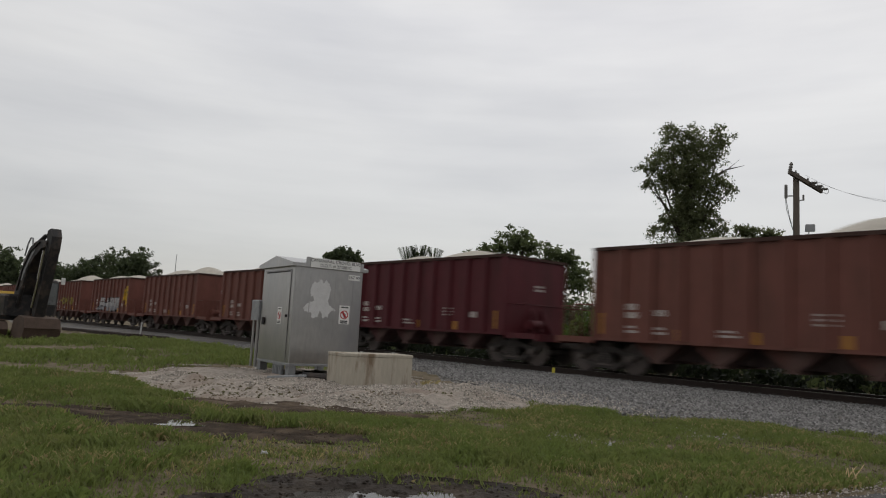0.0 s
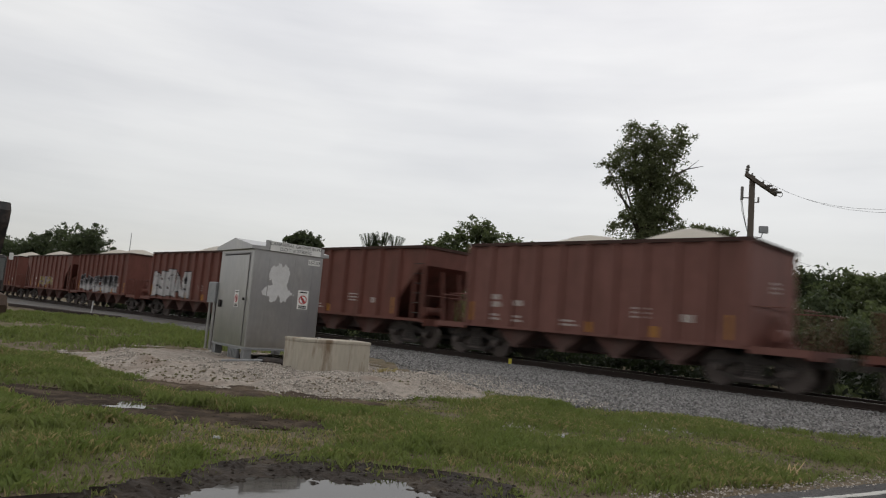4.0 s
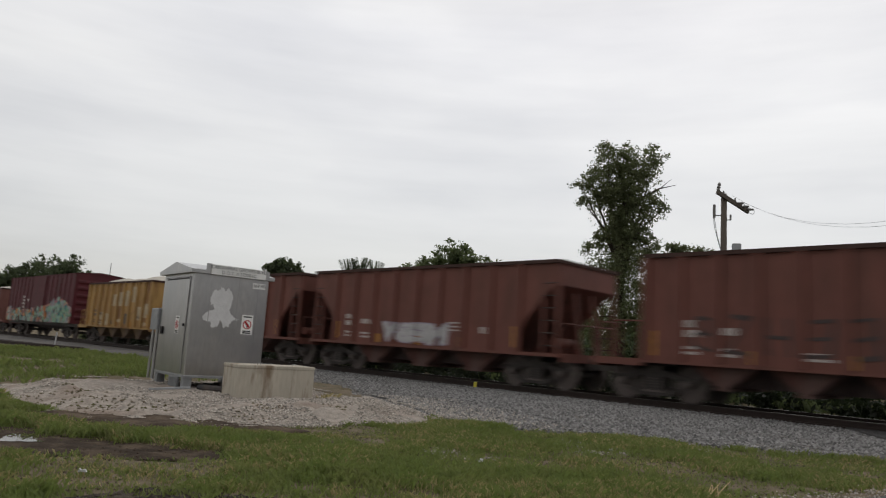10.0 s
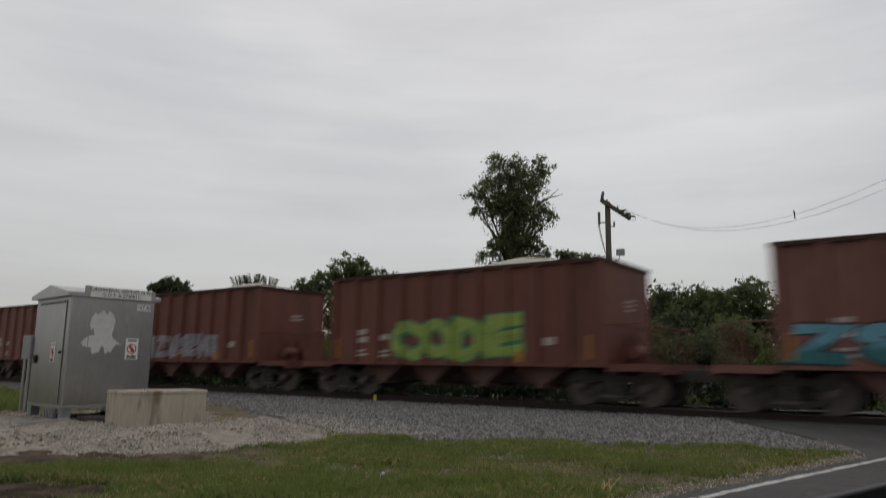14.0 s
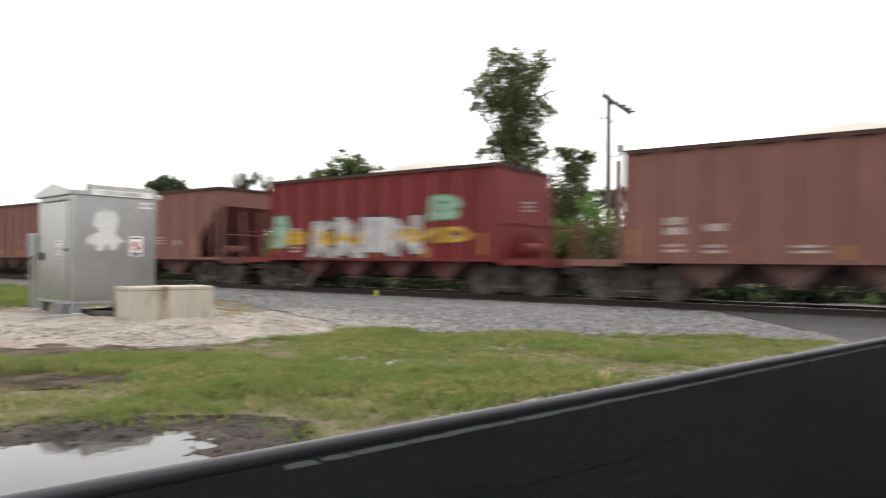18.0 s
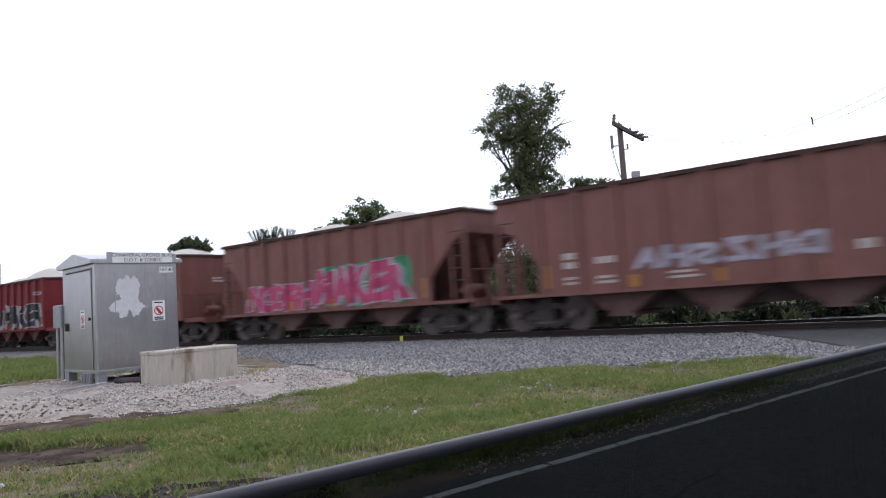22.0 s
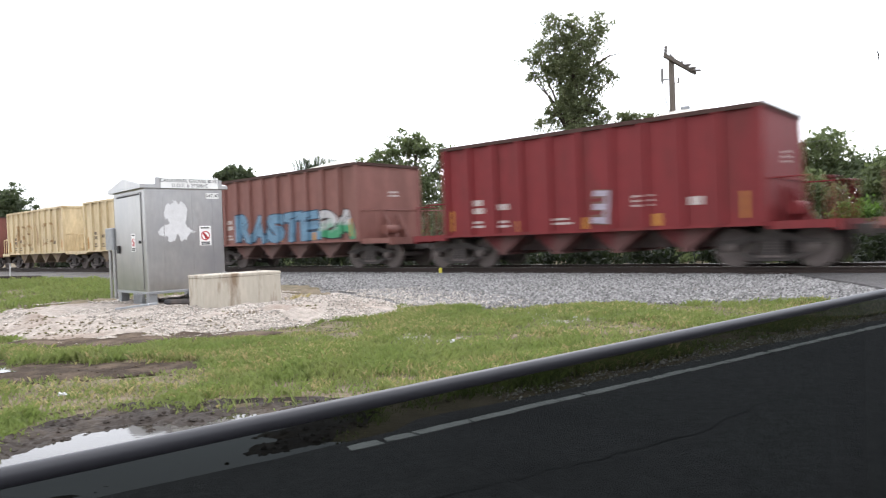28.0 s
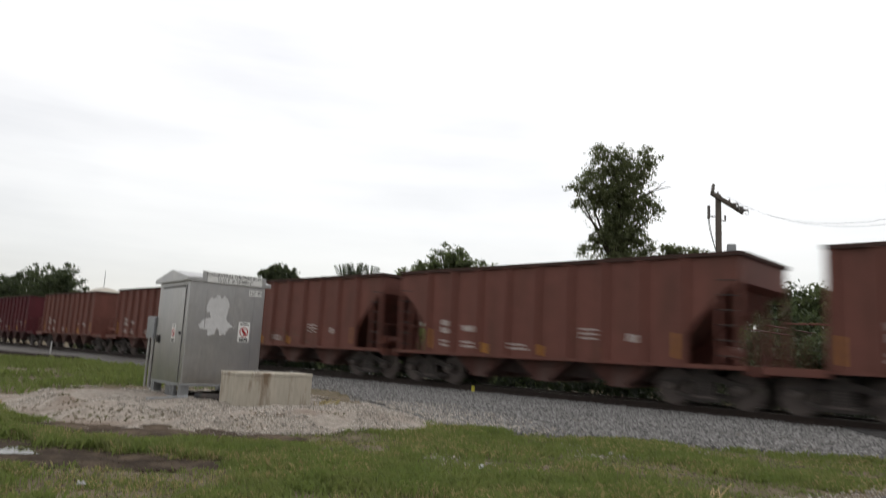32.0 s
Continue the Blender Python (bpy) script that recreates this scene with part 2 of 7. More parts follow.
M_BALLAST = mat("grey_granite_ballast", (0.135, 0.131, 0.128), 0.95, 0, 0.5, 16, 1.0, 30, (0.215, 0.19, 0.155), 0.60, 0.45, 0.12, spec=0.2)
M_STONE = mat("loose_ballast_stone", (0.215, 0.21, 0.205), 0.95, 0, 0.2, 3, random=0.6, spec=0.2)
M_PALESTONE = mat("loose_limestone", (0.385, 0.350, 0.310), 0.95, 0, 0.2, 3, random=0.5, spec=0.2)
M_ROAD = mat("worn_asphalt", (0.086, 0.082, 0.081), 0.9, 0, 0.55, 17, 1.0, 90, (0.060, 0.057, 0.057), 0.6, 0.7)
M_TAR = mat("crack_grime", (0.038, 0.036, 0.036), 0.9, 0, 0.3, 9)
M_LINE = mat("worn_white_road_paint", (0.55, 0.54, 0.51), 0.8, 0, 0.15, 8, 0.4, 60, (0.16, 0.155, 0.15), 0.66, 9)
M_WOOD = mat("weathered_pole_wood", (0.10, 0.082, 0.066), 0.9, 0, 0.3, 3, 0.4, 30, stretch=(1, 1, 0.15))
M_BARK = mat("dark_bark", (0.055, 0.042, 0.032), 0.95, 0, 0.3, 5, 0.6, 25)
M_EXYELLOW = mat("excavator_yellow", (0.55, 0.34, 0.03), 0.5, 0, 0.15, 2, 0, 1, (0.30, 0.19, 0.05), 0.66, 2)
M_EXDARK = mat("greasy_dark_steel", (0.018, 0.017, 0.018), 0.6, 0.2, 0.5, 4, 0.4, 12, (0.065, 0.048, 0.040), 0.56, 2.4)
M_BUCKET = mat("muddy_bucket_steel", (0.10, 0.068, 0.052), 0.8, 0.2, 0.35, 3, 0.3, 20)
M_CABPANE = mat("dusty_cab_glass", (0.16, 0.17, 0.17), 0.25, 0, 0.2, 3, 0, 1, (0.08, 0.08, 0.08), 0.6, 2)
M_ROOF = mat("grey_blue_roofing", (0.16, 0.17, 0.20), 0.8, 0, 0.2, 3)
M_CHROME = mat("bright_rod", (0.5, 0.5, 0.5), 0.25, 1, 0.05, 3)
M_WIRE = mat("wire", (0.14, 0.14, 0.14), 0.6, 0, 0.05, 2)
M_GLASSINS = mat("insulator_porcelain", (0.16, 0.15, 0.14), 0.4, 0, 0.1, 4)
M_TRIM = mat("car_interior_plastic", (0.012, 0.012, 0.013), 0.6, 0, 0.15, 4, 0.2, 80)
M_SEAL = mat("ground_glass_edge", (0.030, 0.030, 0.035), 0.45, 0, 0.1, 8, spec=0.4)
M_CARBODY = mat("dark_car_paint", (0.02, 0.021, 0.024), 0.3, 0.2, 0.05, 2, coat=0.6)
M_REDOFF = mat("unlit_red_lens", (0.12, 0.012, 0.012), 0.3)
M_YELLOWTAG = mat("yellow_marker", (0.60, 0.52, 0.05), 0.6)
M_LITTER = mat("white_litter", (0.50, 0.50, 0.50), 0.7, 0, 0.2, 9)
M_REED = mat("dry_reed", (0.42, 0.31, 0.16), 0.9, 0, 0.2, 6)


def leaf_mat(name, a, b, scale=0.9):
    m = mat(name, a, 0.6, 0, 0.35, scale, random=0.4, second=b, second_at=0.55, second_scale=scale * 0.9, soft=0.15, spec=0.3)
    n, l = m.node_tree.nodes, m.node_tree.links
    b_, tr, ad, geo = n["Principled BSDF"], n.new("ShaderNodeBsdfTranslucent"), n.new("ShaderNodeMixShader"), n["Material Output"]
    tr.inputs["Color"].default_value = (a[0] * 1.6, a[1] * 1.7, a[2] * 1.2, 1)
    ad.inputs[0].default_value = 0.42
    l.new(b_.outputs[0], ad.inputs[1])
    l.new(tr.outputs[0], ad.inputs[2])
    l.new(ad.outputs[0], geo.inputs["Surface"])
    return m


M_LEAF = leaf_mat("tree_leaf", (0.096, 0.116, 0.060), (0.150, 0.175, 0.085))
M_LEAFTALL = leaf_mat("tall_tree_leaf", (0.100, 0.113, 0.062), (0.165, 0.180, 0.092))
M_LEAFDARK = leaf_mat("dark_tree_leaf", (0.066, 0.082, 0.048), (0.095, 0.118, 0.064))
# nearly black: the shade seen under the train is put into this leaf colour
M_LEAFSHADE = leaf_mat("shaded_undergrowth_leaf", (0.013, 0.018, 0.009), (0.020, 0.028, 0.013))
M_LEAFLIGHT = leaf_mat("bright_shrub_leaf", (0.078, 0.128, 0.032), (0.11, 0.165, 0.05))
M_GRASS = leaf_mat("grass_blade", (0.138, 0.172, 0.058), (0.225, 0.208, 0.095), 2.6)
M_DRYGRASS = leaf_mat("dry_grass_blade", (0.320, 0.265, 0.155), (0.22, 0.155, 0.095), 2.6)

M_WATER = mat("muddy_water", (0.040, 0.034, 0.027), 0.03, 0, 0.1, 2, 0.02, 9)
M_WATER.node_tree.nodes["Principled BSDF"].inputs["IOR"].default_value = 1.33


def ground_mat():
    """Grass cover on soil: green, drier and bare muddy patches, by noise in world metres."""
    m = mat("grassy_soil", (0.105, 0.088, 0.052), 0.95, 0, 0.55, 6.5, 1.0, 30, (0.190, 0.150, 0.105), 0.52, 1.6, 0.14, spec=0.2)
    return m


def mud_mat():
    return mat("wet_mud", (0.028, 0.021, 0.016), 0.7, 0, 0.5, 4, 1.0, 22, (0.068, 0.052, 0.037), 0.58, 2.2, spec=0.18)


M_GROUND, M_MUD = ground_mat(), mud_mat()
M_SOIL = mat("damp_brown_soil", (0.060, 0.043, 0.030), 0.95, 0, 0.4, 3, 0.9, 20, (0.13, 0.098, 0.068), 0.58, 1.8, spec=0.15)
M_DARKMUD = mat("dark_churned_mud", (0.052, 0.040, 0.031), 0.97, 0, 0.5, 5, 1.0, 26, (0.110, 0.085, 0.062), 0.56, 2.6, spec=0.06)
M_DIRT = mat("bare_sandy_dirt", (0.17, 0.135, 0.095), 0.95, 0, 0.3, 2.5, 0.6, 25, (0.10, 0.095, 0.04), 0.52, 1.6, spec=0.2)


# ---- mesh tools ----
class Shape:
    """Collects plain solids into one mesh."""

    def __init__(self):
        self.v, self.f, self.m, self.slot = [], [], [], 0

    def add(self, verts, faces):
        k = len(self.v)
        self.v += [tuple(p) for p in verts]
        self.f += [tuple(k + i for i in q) for q in faces]
        self.m += [self.slot] * len(faces)
        return self

    def box(self, x0, x1, y0, y1, z0, z1):
        p = [(x, y, z) for z in (z0, z1) for y in (y0, y1) for x in (x0, x1)]
        return self.add(p, [(0, 2, 3, 1), (4, 5, 7, 6), (0, 1, 5, 4), (2, 6, 7, 3), (0, 4, 6, 2), (1, 3, 7, 5)])

    def bevel_box(self, x0, x1, y0, y1, z0, z1, b=0.02):
        """A box with its four upright and top edges chamfered."""
        def ring(z, i):
            return [(x0 + i, y0 + i + b, z), (x0 + i + b, y0 + i, z), (x1 - i - b, y0 + i, z), (x1 - i, y0 + i + b, z),
                    (x1 - i, y1 - i - b, z), (x1 - i - b, y1 - i, z), (x0 + i + b, y1 - i, z), (x0 + i, y1 - i - b, z)]
        v = ring(z0, 0) + ring(z1 - b, 0) + ring(z1, b * 0.7)
        fs = [tuple(range(7, -1, -1)), tuple(range(16, 24))]
        for r in (0, 8):
            fs += [(r + i, r + (i + 1) % 8, r + 8 + (i + 1) % 8, r + 8 + i) for i in range(8)]
        return self.add(v, fs)

    def prism(self, poly, y0, y1):
        """A polygon in x, z drawn out along y."""
        n = len(poly)
        v = [(x, y0, z) for x, z in poly] + [(x, y1, z) for x, z in poly]
        return self.add(v, [tuple(range(n)), tuple(range(2 * n - 1, n - 1, -1))] + [(i, n + i, n + (i + 1) % n, (i + 1) % n) for i in range(n)])

    def cyl(self, a, b, r0, r1=None, n=12, caps=True):
        a, b = Vector(a), Vector(b)
        r1 = r0 if r1 is None else r1
        d = (b - a).normalized()
        s = d.cross(Vector((0, 0, 1)) if abs(d.z) < 0.9 else Vector((1, 0, 0))).normalized()
        u = d.cross(s)
        v = [c + (s * math.cos(2 * math.pi * i / n) + u * math.sin(2 * math.pi * i / n)) * r for c, r in ((a, r0), (b, r1)) for i in range(n)]
        fs = [(i, (i + 1) % n, n + (i + 1) % n, n + i) for i in range(n)]
        if caps:
            fs += [tuple(range(n - 1, -1, -1)), tuple(range(n, 2 * n))]
        return self.add(v, fs)

    def lathe(self, rings, axis="y", n=24):
        """Rings of (along, radius) turned round the axis."""
        v = []
        for h, r in rings:
            for i in range(n):
                a = 2 * math.pi * i / n
                c, s = r * math.cos(a), r * math.sin(a)
                v.append((c, h, s) if axis == "y" else (c, s, h))
        fs = [(k * n + i, k * n + (i + 1) % n, (k + 1) * n + (i + 1) % n, (k + 1) * n + i) for k in range(len(rings) - 1) for i in range(n)]
        fs += [tuple(range(n - 1, -1, -1)), tuple(range((len(rings) - 1) * n, len(rings) * n))]
        return self.add(v, fs)

    def tube(self, pts, r, n=8):
        for a, b in zip(pts, pts[1:]):
            self.cyl(a, b, r, r, n)
        return self

    def mesh(self, name, material=None, smooth=False):
        me = bpy.data.meshes.new(name)
        me.from_pydata(self.v, [], self.f)
        me.update()
        bm = bmesh.new()
        bm.from_mesh(me)
        bmesh.ops.recalc_face_normals(bm, faces=bm.faces)
        bm.to_mesh(me)
        bm.free()
        if smooth:
            me.polygons.foreach_set("use_smooth", [True] * len(me.polygons))
        for q in material if isinstance(material, (list, tuple)) else [material] if material else []:
            me.materials.append(q)
        if any(self.m):
            me.polygons.foreach_set("material_index", self.m)
        return me


def part(name, data, parent=None, m=None, label="", material=None):
    """Links a mesh as one object; under parent it is a part. material: paints this one object differently from others on the same mesh."""
    ob = new(name, data)
    if parent:
        ob.parent = parent
    if m is not None:
        ob.matrix_basis = m
    if material:
        ob.material_slots[0].link = "OBJECT"
        ob.material_slots[0].material = material
    if label:
        ob["label"] = label
    return ob


def holder(name, m=None):
    ob = new(name)
    ob.empty_display_size = 0.3
    if m is not None:
        ob.matrix_basis = m
    return ob


# ---- ground, track bed, road ----
def bumps(x, y, k=1.0):
    return noise.noise(Vector((x * 0.35, y * 0.35, 3.0))) * 0.05 * k + noise.noise(Vector((x * 1.3, y * 1.3, 9.0))) * 0.02 * k


ROAD_P = Vector((1.1, 4.19, 0))          # a point of the white edge line
ROAD_U = Vector((0.909, 0.416, 0))       # the way the road runs
ROAD_N = Vector((-0.416, 0.909, 0))      # towards the grass


def road_coords(x, y):
    d = Vector((x, y, 0)) - ROAD_P
    return d.dot(ROAD_U), d.dot(ROAD_N)


def by_road(*pts):
    """Places given along the road's edge line and out from it."""
    return [tuple((ROAD_P + ROAD_U * u + ROAD_N * n)[:2]) for u, n in pts]


def sheet(name, xs, ys, height, material, to_world=None):
    v = [(x, y, height(x, y)) for y in ys for x in xs]
    if to_world:
        v = [to_world(p) for p in v]
    nx = len(xs)
    fs = [(j * nx + i, j * nx + i + 1, (j + 1) * nx + i + 1, (j + 1) * nx + i) for j in range(len(ys) - 1) for i in range(nx - 1)]
    me = bpy.data.meshes.new(name)
    me.from_pydata(v, [], fs)
    me.polygons.foreach_set("use_smooth", [True] * len(fs))
    me.materials.append(material)
    me.update()
    return me


def steps(*marks):
    """Grid lines: (start, end, step) stretches joined."""
    out = []
    for a, b, d in marks:
        out += list(np.arange(a, b, d))
    return [float(q) for q in out] + [float(marks[-1][1])]


class Spread:
    """A star-shaped, uneven spread of stuff on the ground: outline, fall-off and relief as functions of the place."""

    def __init__(self, outline, top, edge, rough=0.3, seed=0.0, shoulder=0.35, relief=0.0, fine=1.0, bank=0.0, sunk=False):
        self.cx, self.cy = sum(p[0] for p in outline) / len(outline), sum(p[1] for p in outline) / len(outline)
        an = np.array([math.atan2(y - self.cy, x - self.cx) for x, y in outline])
        ra = np.array([math.hypot(y - self.cy, x - self.cx) for x, y in outline])
        o = np.argsort(an)
        an, ra = an[o], ra[o]
        self.an = np.concatenate([an - 2 * math.pi, an, an + 2 * math.pi])
        self.ra = np.concatenate([ra, ra, ra])
        self.top, self.edge, self.rough, self.seed, self.shoulder, self.relief, self.fine, self.bank, self.sunk = top, edge, rough, seed, shoulder, relief, fine, bank, sunk

    def radius(self, a):
        r = float(np.interp(a, self.an, self.ra))
        return r * (1 + self.rough * (0.16 * noise.noise(Vector((math.cos(a) * 3, math.sin(a) * 3, self.seed))) + 0.09 * noise.noise(Vector((math.cos(a) * 11, math.sin(a) * 11, self.seed)))))

    def share(self, x, y):
        """0 in the middle, 1 on the outline."""
        dx, dy = x - self.cx, y - self.cy
        return math.hypot(dx, dy) / self.radius(math.atan2(dy, dx))

    def height(self, x, y, g=None):
        g = self.share(x, y) if g is None else g
        h = self.edge + (self.top - self.edge) * min(1.0, max(0.0, 1 - g) / self.shoulder) ** 0.7
        if self.bank and 0.35 < g < 1.0 and y < self.cy + 0.5:
            h += self.bank * max(0.0, 1 - abs(g - 0.72) / 0.26) * max(0.0, 0.7 + 1.3 * noise.noise(Vector((x * 2.2, y * 2.2, self.seed + 4))))
        if g < 0.999:
            h += self.relief * (noise.noise(Vector((x * 1.6, y * 1.6, self.seed))) + 0.6 * noise.noise(Vector((x * 4.5, y * 4.5, self.seed))) + 0.45 * noise.noise(Vector((x * 13, y * 13, self.seed))))
        if self.sunk:
            # the ground dips under the broken edge of the asphalt
            n = road_coords(x, y)[1]
            h = min(h, -0.055 + max(0.0, n - 0.25) * 0.25)
        return h

    def build(self, name, material, rings=16, spokes=150):
        v, fs = [(self.cx, self.cy, self.height(self.cx, self.cy, 0.0))], []
        for r in range(1, rings + 1):
            g = r / rings
            for i in range(spokes):
                an = 2 * math.pi * i / spokes - math.pi
                R_ = self.radius(an) * g
                x, y = self.cx + R_ * math.cos(an), self.cy + R_ * math.sin(an)
                v.append((x, y, self.height(x, y, g)))
        for i in range(spokes):
            j = (i + 1) % spokes
            fs.append((0, 1 + i, 1 + j))
            fs += [(1 + r * spokes + i, 1 + (r + 1) * spokes + i, 1 + (r + 1) * spokes + j, 1 + r * spokes + j) for r in range(rings - 1)]
        me = bpy.data.meshes.new(name)
        me.from_pydata(v, [], fs)
        me.polygons.foreach_set("use_smooth", [True] * len(fs))
        me.materials.append(material)
        me.update()
        return part(name, me)


# limestone pad round the equipment house; wet mud; worn dirt
PAD = Spread([(-5.3, 14.6), (-4.6, 12.4), (-3.4, 10.7), (-2.1, 9.7), (-0.9, 9.5), (0.2, 10.3), (1.5, 10.9), (2.2, 11.6), (2.4, 12.6), (2.0, 14.2), (0.9, 16.5), (-1.0, 18.2), (-3.6, 18.4), (-5.2, 16.8)], 0.05, -0.07, 0.6, 5.0, 0.35, 0.045, bank=0.13)
MUD_NEAR = Spread(by_road((-4.8, -0.3), (-3.0, -0.3), (-1.5, -0.3), (-0.2, -0.3), (0.25, 0.3), (0.3, 0.9), (0.15, 1.35), (-0.3, 1.75), (-0.8, 2.0), (-1.35, 1.85), (-1.7, 1.45), (-2.3, 1.18), (-3.0, 0.98), (-4.8, 0.7)), -0.066, 0.015, 0.9, 21.0, 0.5, 0.040, sunk=True)
MUD_MID = Spread([(-4.6, 9.3), (-3.2, 8.9), (-2.2, 8.3), (-1.2, 8.0), (-0.3, 7.7), (-0.5, 7.15), (-1.3, 7.1), (-2.4, 7.2), (-3.6, 7.9), (-5.0, 8.5)], -0.03, -0.03, 1.3, 23.0, 0.6, 0.03)
MUD_PAD = Spread([(-3.9, 10.2), (-2.4, 9.35), (-0.8, 9.05), (0.5, 9.7), (-0.4, 10.0), (-2.0, 10.0)], 0.03, -0.03, 0.8, 25.0, 0.5, 0.03)
DIRT_FAR = Spread([(-11.6, 20.6), (-10.6, 23.2), (-8.6, 24.6), (-7.2, 23.4), (-8.2, 20.6), (-9.9, 19.0)], 0.045, -0.04, 0.8, 31.0, 0.5, 0.02)
DIRT_LEFT = Spread([(-8.2, 15.2), (-6.4, 14.2), (-5.7, 13.2), (-6.6, 12.6), (-8.0, 13.6)], 0.03, -0.06, 0.8, 33.0, 0.5, 0.02)


def ballast_edge(s):
    return 12.4 + 0.5 * noise.noise(Vector((s * 0.5, 0, 4.0))) + 0.25 * noise.noise(Vector((s * 2.1, 0, 4.0))) - 3.4 * math.exp(-((s + 8.0) / 4.6) ** 2) - (1.2 if s > 2 else 0)


def ground_height(x, y):
    u, n = road_coords(x, y)
    z = bumps(x, y) - 0.02
    if n < 0.6:
        z = -0.09 if n < 0.1 else z * (n / 0.6)
    c = x * NV.x + y * NV.y
    s = x * DV.x + y * DV.y
    e = ballast_edge(s)
    if c > e + 0.5:
        z = -0.2 if c < 24.5 else z - 0.02
    if -8 < x < 6 and 2 < y < 20:
        for sp in (PAD, MUD_NEAR, MUD_MID):
            g = sp.share(x, y)
            if g < 1.0:
                z = min(z, sp.edge - 0.12 * min(1, (1 - g) * 6))
    return z


far = [-1500, -700, -350, -180, -100]
gx = far + steps((-60, -12, 4), (-12, 16, 0.25), (16, 60, 4)) + [100, 180, 350, 700, 1500]
gy = [-1500, -600, -200, -60, -20, -8] + steps((0, 22, 0.25), (22, 80, 4)) + [110, 180, 350, 700, 1500]
tagged(part("ground", sheet("ground", gx, gy, ground_height, M_GROUND)), "uneven grass and soil beside the railway", "ground", kind="structure")


def track_to_world(p):
    q = on_track(p[0], p[1], p[2])
    return (q.x, q.y, q.z)


def ballast_height(s, c):
    d = abs(c - MID)
    z = -0.015 if d < 1.45 else max(-0.015 - (d - 1.45) * 0.06, -0.075)
    z += 0.02 * noise.noise(Vector((s * 1.5, c * 1.5, 2.0))) + 0.012 * noise.noise(Vector((s * 6, c * 6, 2.0)))
    if c < MID:
        e = ballast_edge(s)
        z = min(z, -0.14 + max(0.0, min(1.0, (c - e) / 0.7)) * 0.14) if c < e + 0.7 else max(z, -0.03)
    return z


bs = [-900, -400, -200, -120] + steps((-80, -30, 2), (-30, 8, 0.25), (8, 40, 2)) + [80, 160, 400, 900]
bc = steps((8.2, 23.4, 0.2)) + [24.2]
tagged(part("ballast", sheet("ballast", bs, bc, lambda s, c: ballast_height(s, c) if c < 23.5 else -0.3, M_BALLAST, track_to_world)),
       "grey crushed stone bed under the railway track", "ballast", kind="structure")
tagged(PAD.build("gravel_pad", M_GRAVEL, 40, 260), "low mound of pale limestone gravel with dug-up patches", "gravel", kind="structure")
for sp, soil in ((MUD_NEAR, M_MUD), (MUD_MID, M_DARKMUD), (MUD_PAD, M_SOIL)):
    tagged(sp.build("mud_patch", soil, 64, 320), "dark wet mud in the grass", "mud", kind="structure")
for sp in (DIRT_FAR, DIRT_LEFT):
    tagged(sp.build("dirt_patch", M_DIRT, 14, 120), "worn sandy ground in the grass", "dirt", kind="structure")


def puddle(outline, z, seed):
    sp = Spread(outline, z, z, 0.5, seed)
    tagged(sp.build("puddle", M_WATER, 3, 90), "still muddy puddle that mirrors the sky", "puddle", kind="structure")


puddle(by_road((-4.6, -0.1), (-3.0, -0.1), (-1.5, -0.1), (-0.5, -0.1), (0.0, -0.1), (0.1, 0.5), (0.05, 1.0), (-0.25, 1.4), (-0.7, 1.75), (-1.2, 1.75), (-1.5, 1.35), (-1.8, 1.15), (-2.4, 1.0), (-3.2, 0.8), (-4.6, 0.5)), -0.040, 51.0)
puddle([(-2.95, 8.42), (-2.6, 8.3), (-2.2, 8.12), (-2.0, 7.88), (-2.25, 7.85), (-2.7, 8.05)], -0.026, 53.0)


def road_to_world(p):
    q = ROAD_P + ROAD_U * p[0] + ROAD_N * p[1]
    return (q.x, q.y, p[2])


def road_edge(u):
    """How far the asphalt reaches past the white line; it flares out before the rails."""
    e = 0.22 + 0.05 * noise.noise(Vector((u * 0.9, 0, 0))) + 0.03 * noise.noise(Vector((u * 5, 0, 0)))
    e = e if u > 0.3 else 0.5 * e
    return e + (max(0.0, u - 8.6) ** 1.3) * 0.55 * (1 if u < 14.5 else 0) + (5.6 if u >= 14.5 else 0)


ru = [-300, -120, -60] + steps((-30, -4, 2), (-4, 22, 0.25), (22, 60, 2)) + [120, 300]
rv, rf = [], []
offs = [0.0, 0.02, 0.25, None, None, None, None, None]
fixed = [0, 0, 0, -1.2, -2.8, -4.8, -7.0, -7.2]
for u in ru:
    e = road_edge(u) if u < 30 else 0.3
    for j, o in enumerate(offs):
        z = -0.08 if j in (0, len(offs) - 1) else 0.004 + (0.02 if j in (3, 4) else 0)
        if 13.4 < u < 21.5:
            z += 0.0 if j in (0, len(offs) - 1) else 0.02
        rv.append(road_to_world((u, e - o if o is not None else fixed[j], z)))
k = len(offs)
rf = [(i * k + j, i * k + j + 1, (i + 1) * k + j + 1, (i + 1) * k + j) for i in range(len(ru) - 1) for j in range(k - 1)]
me = bpy.data.meshes.new("road")
me.from_pydata(rv, [], rf)
me.materials.append(M_ROAD)
road = tagged(part("road", me), "worn grey asphalt road that crosses the railway", "road", kind="structure")

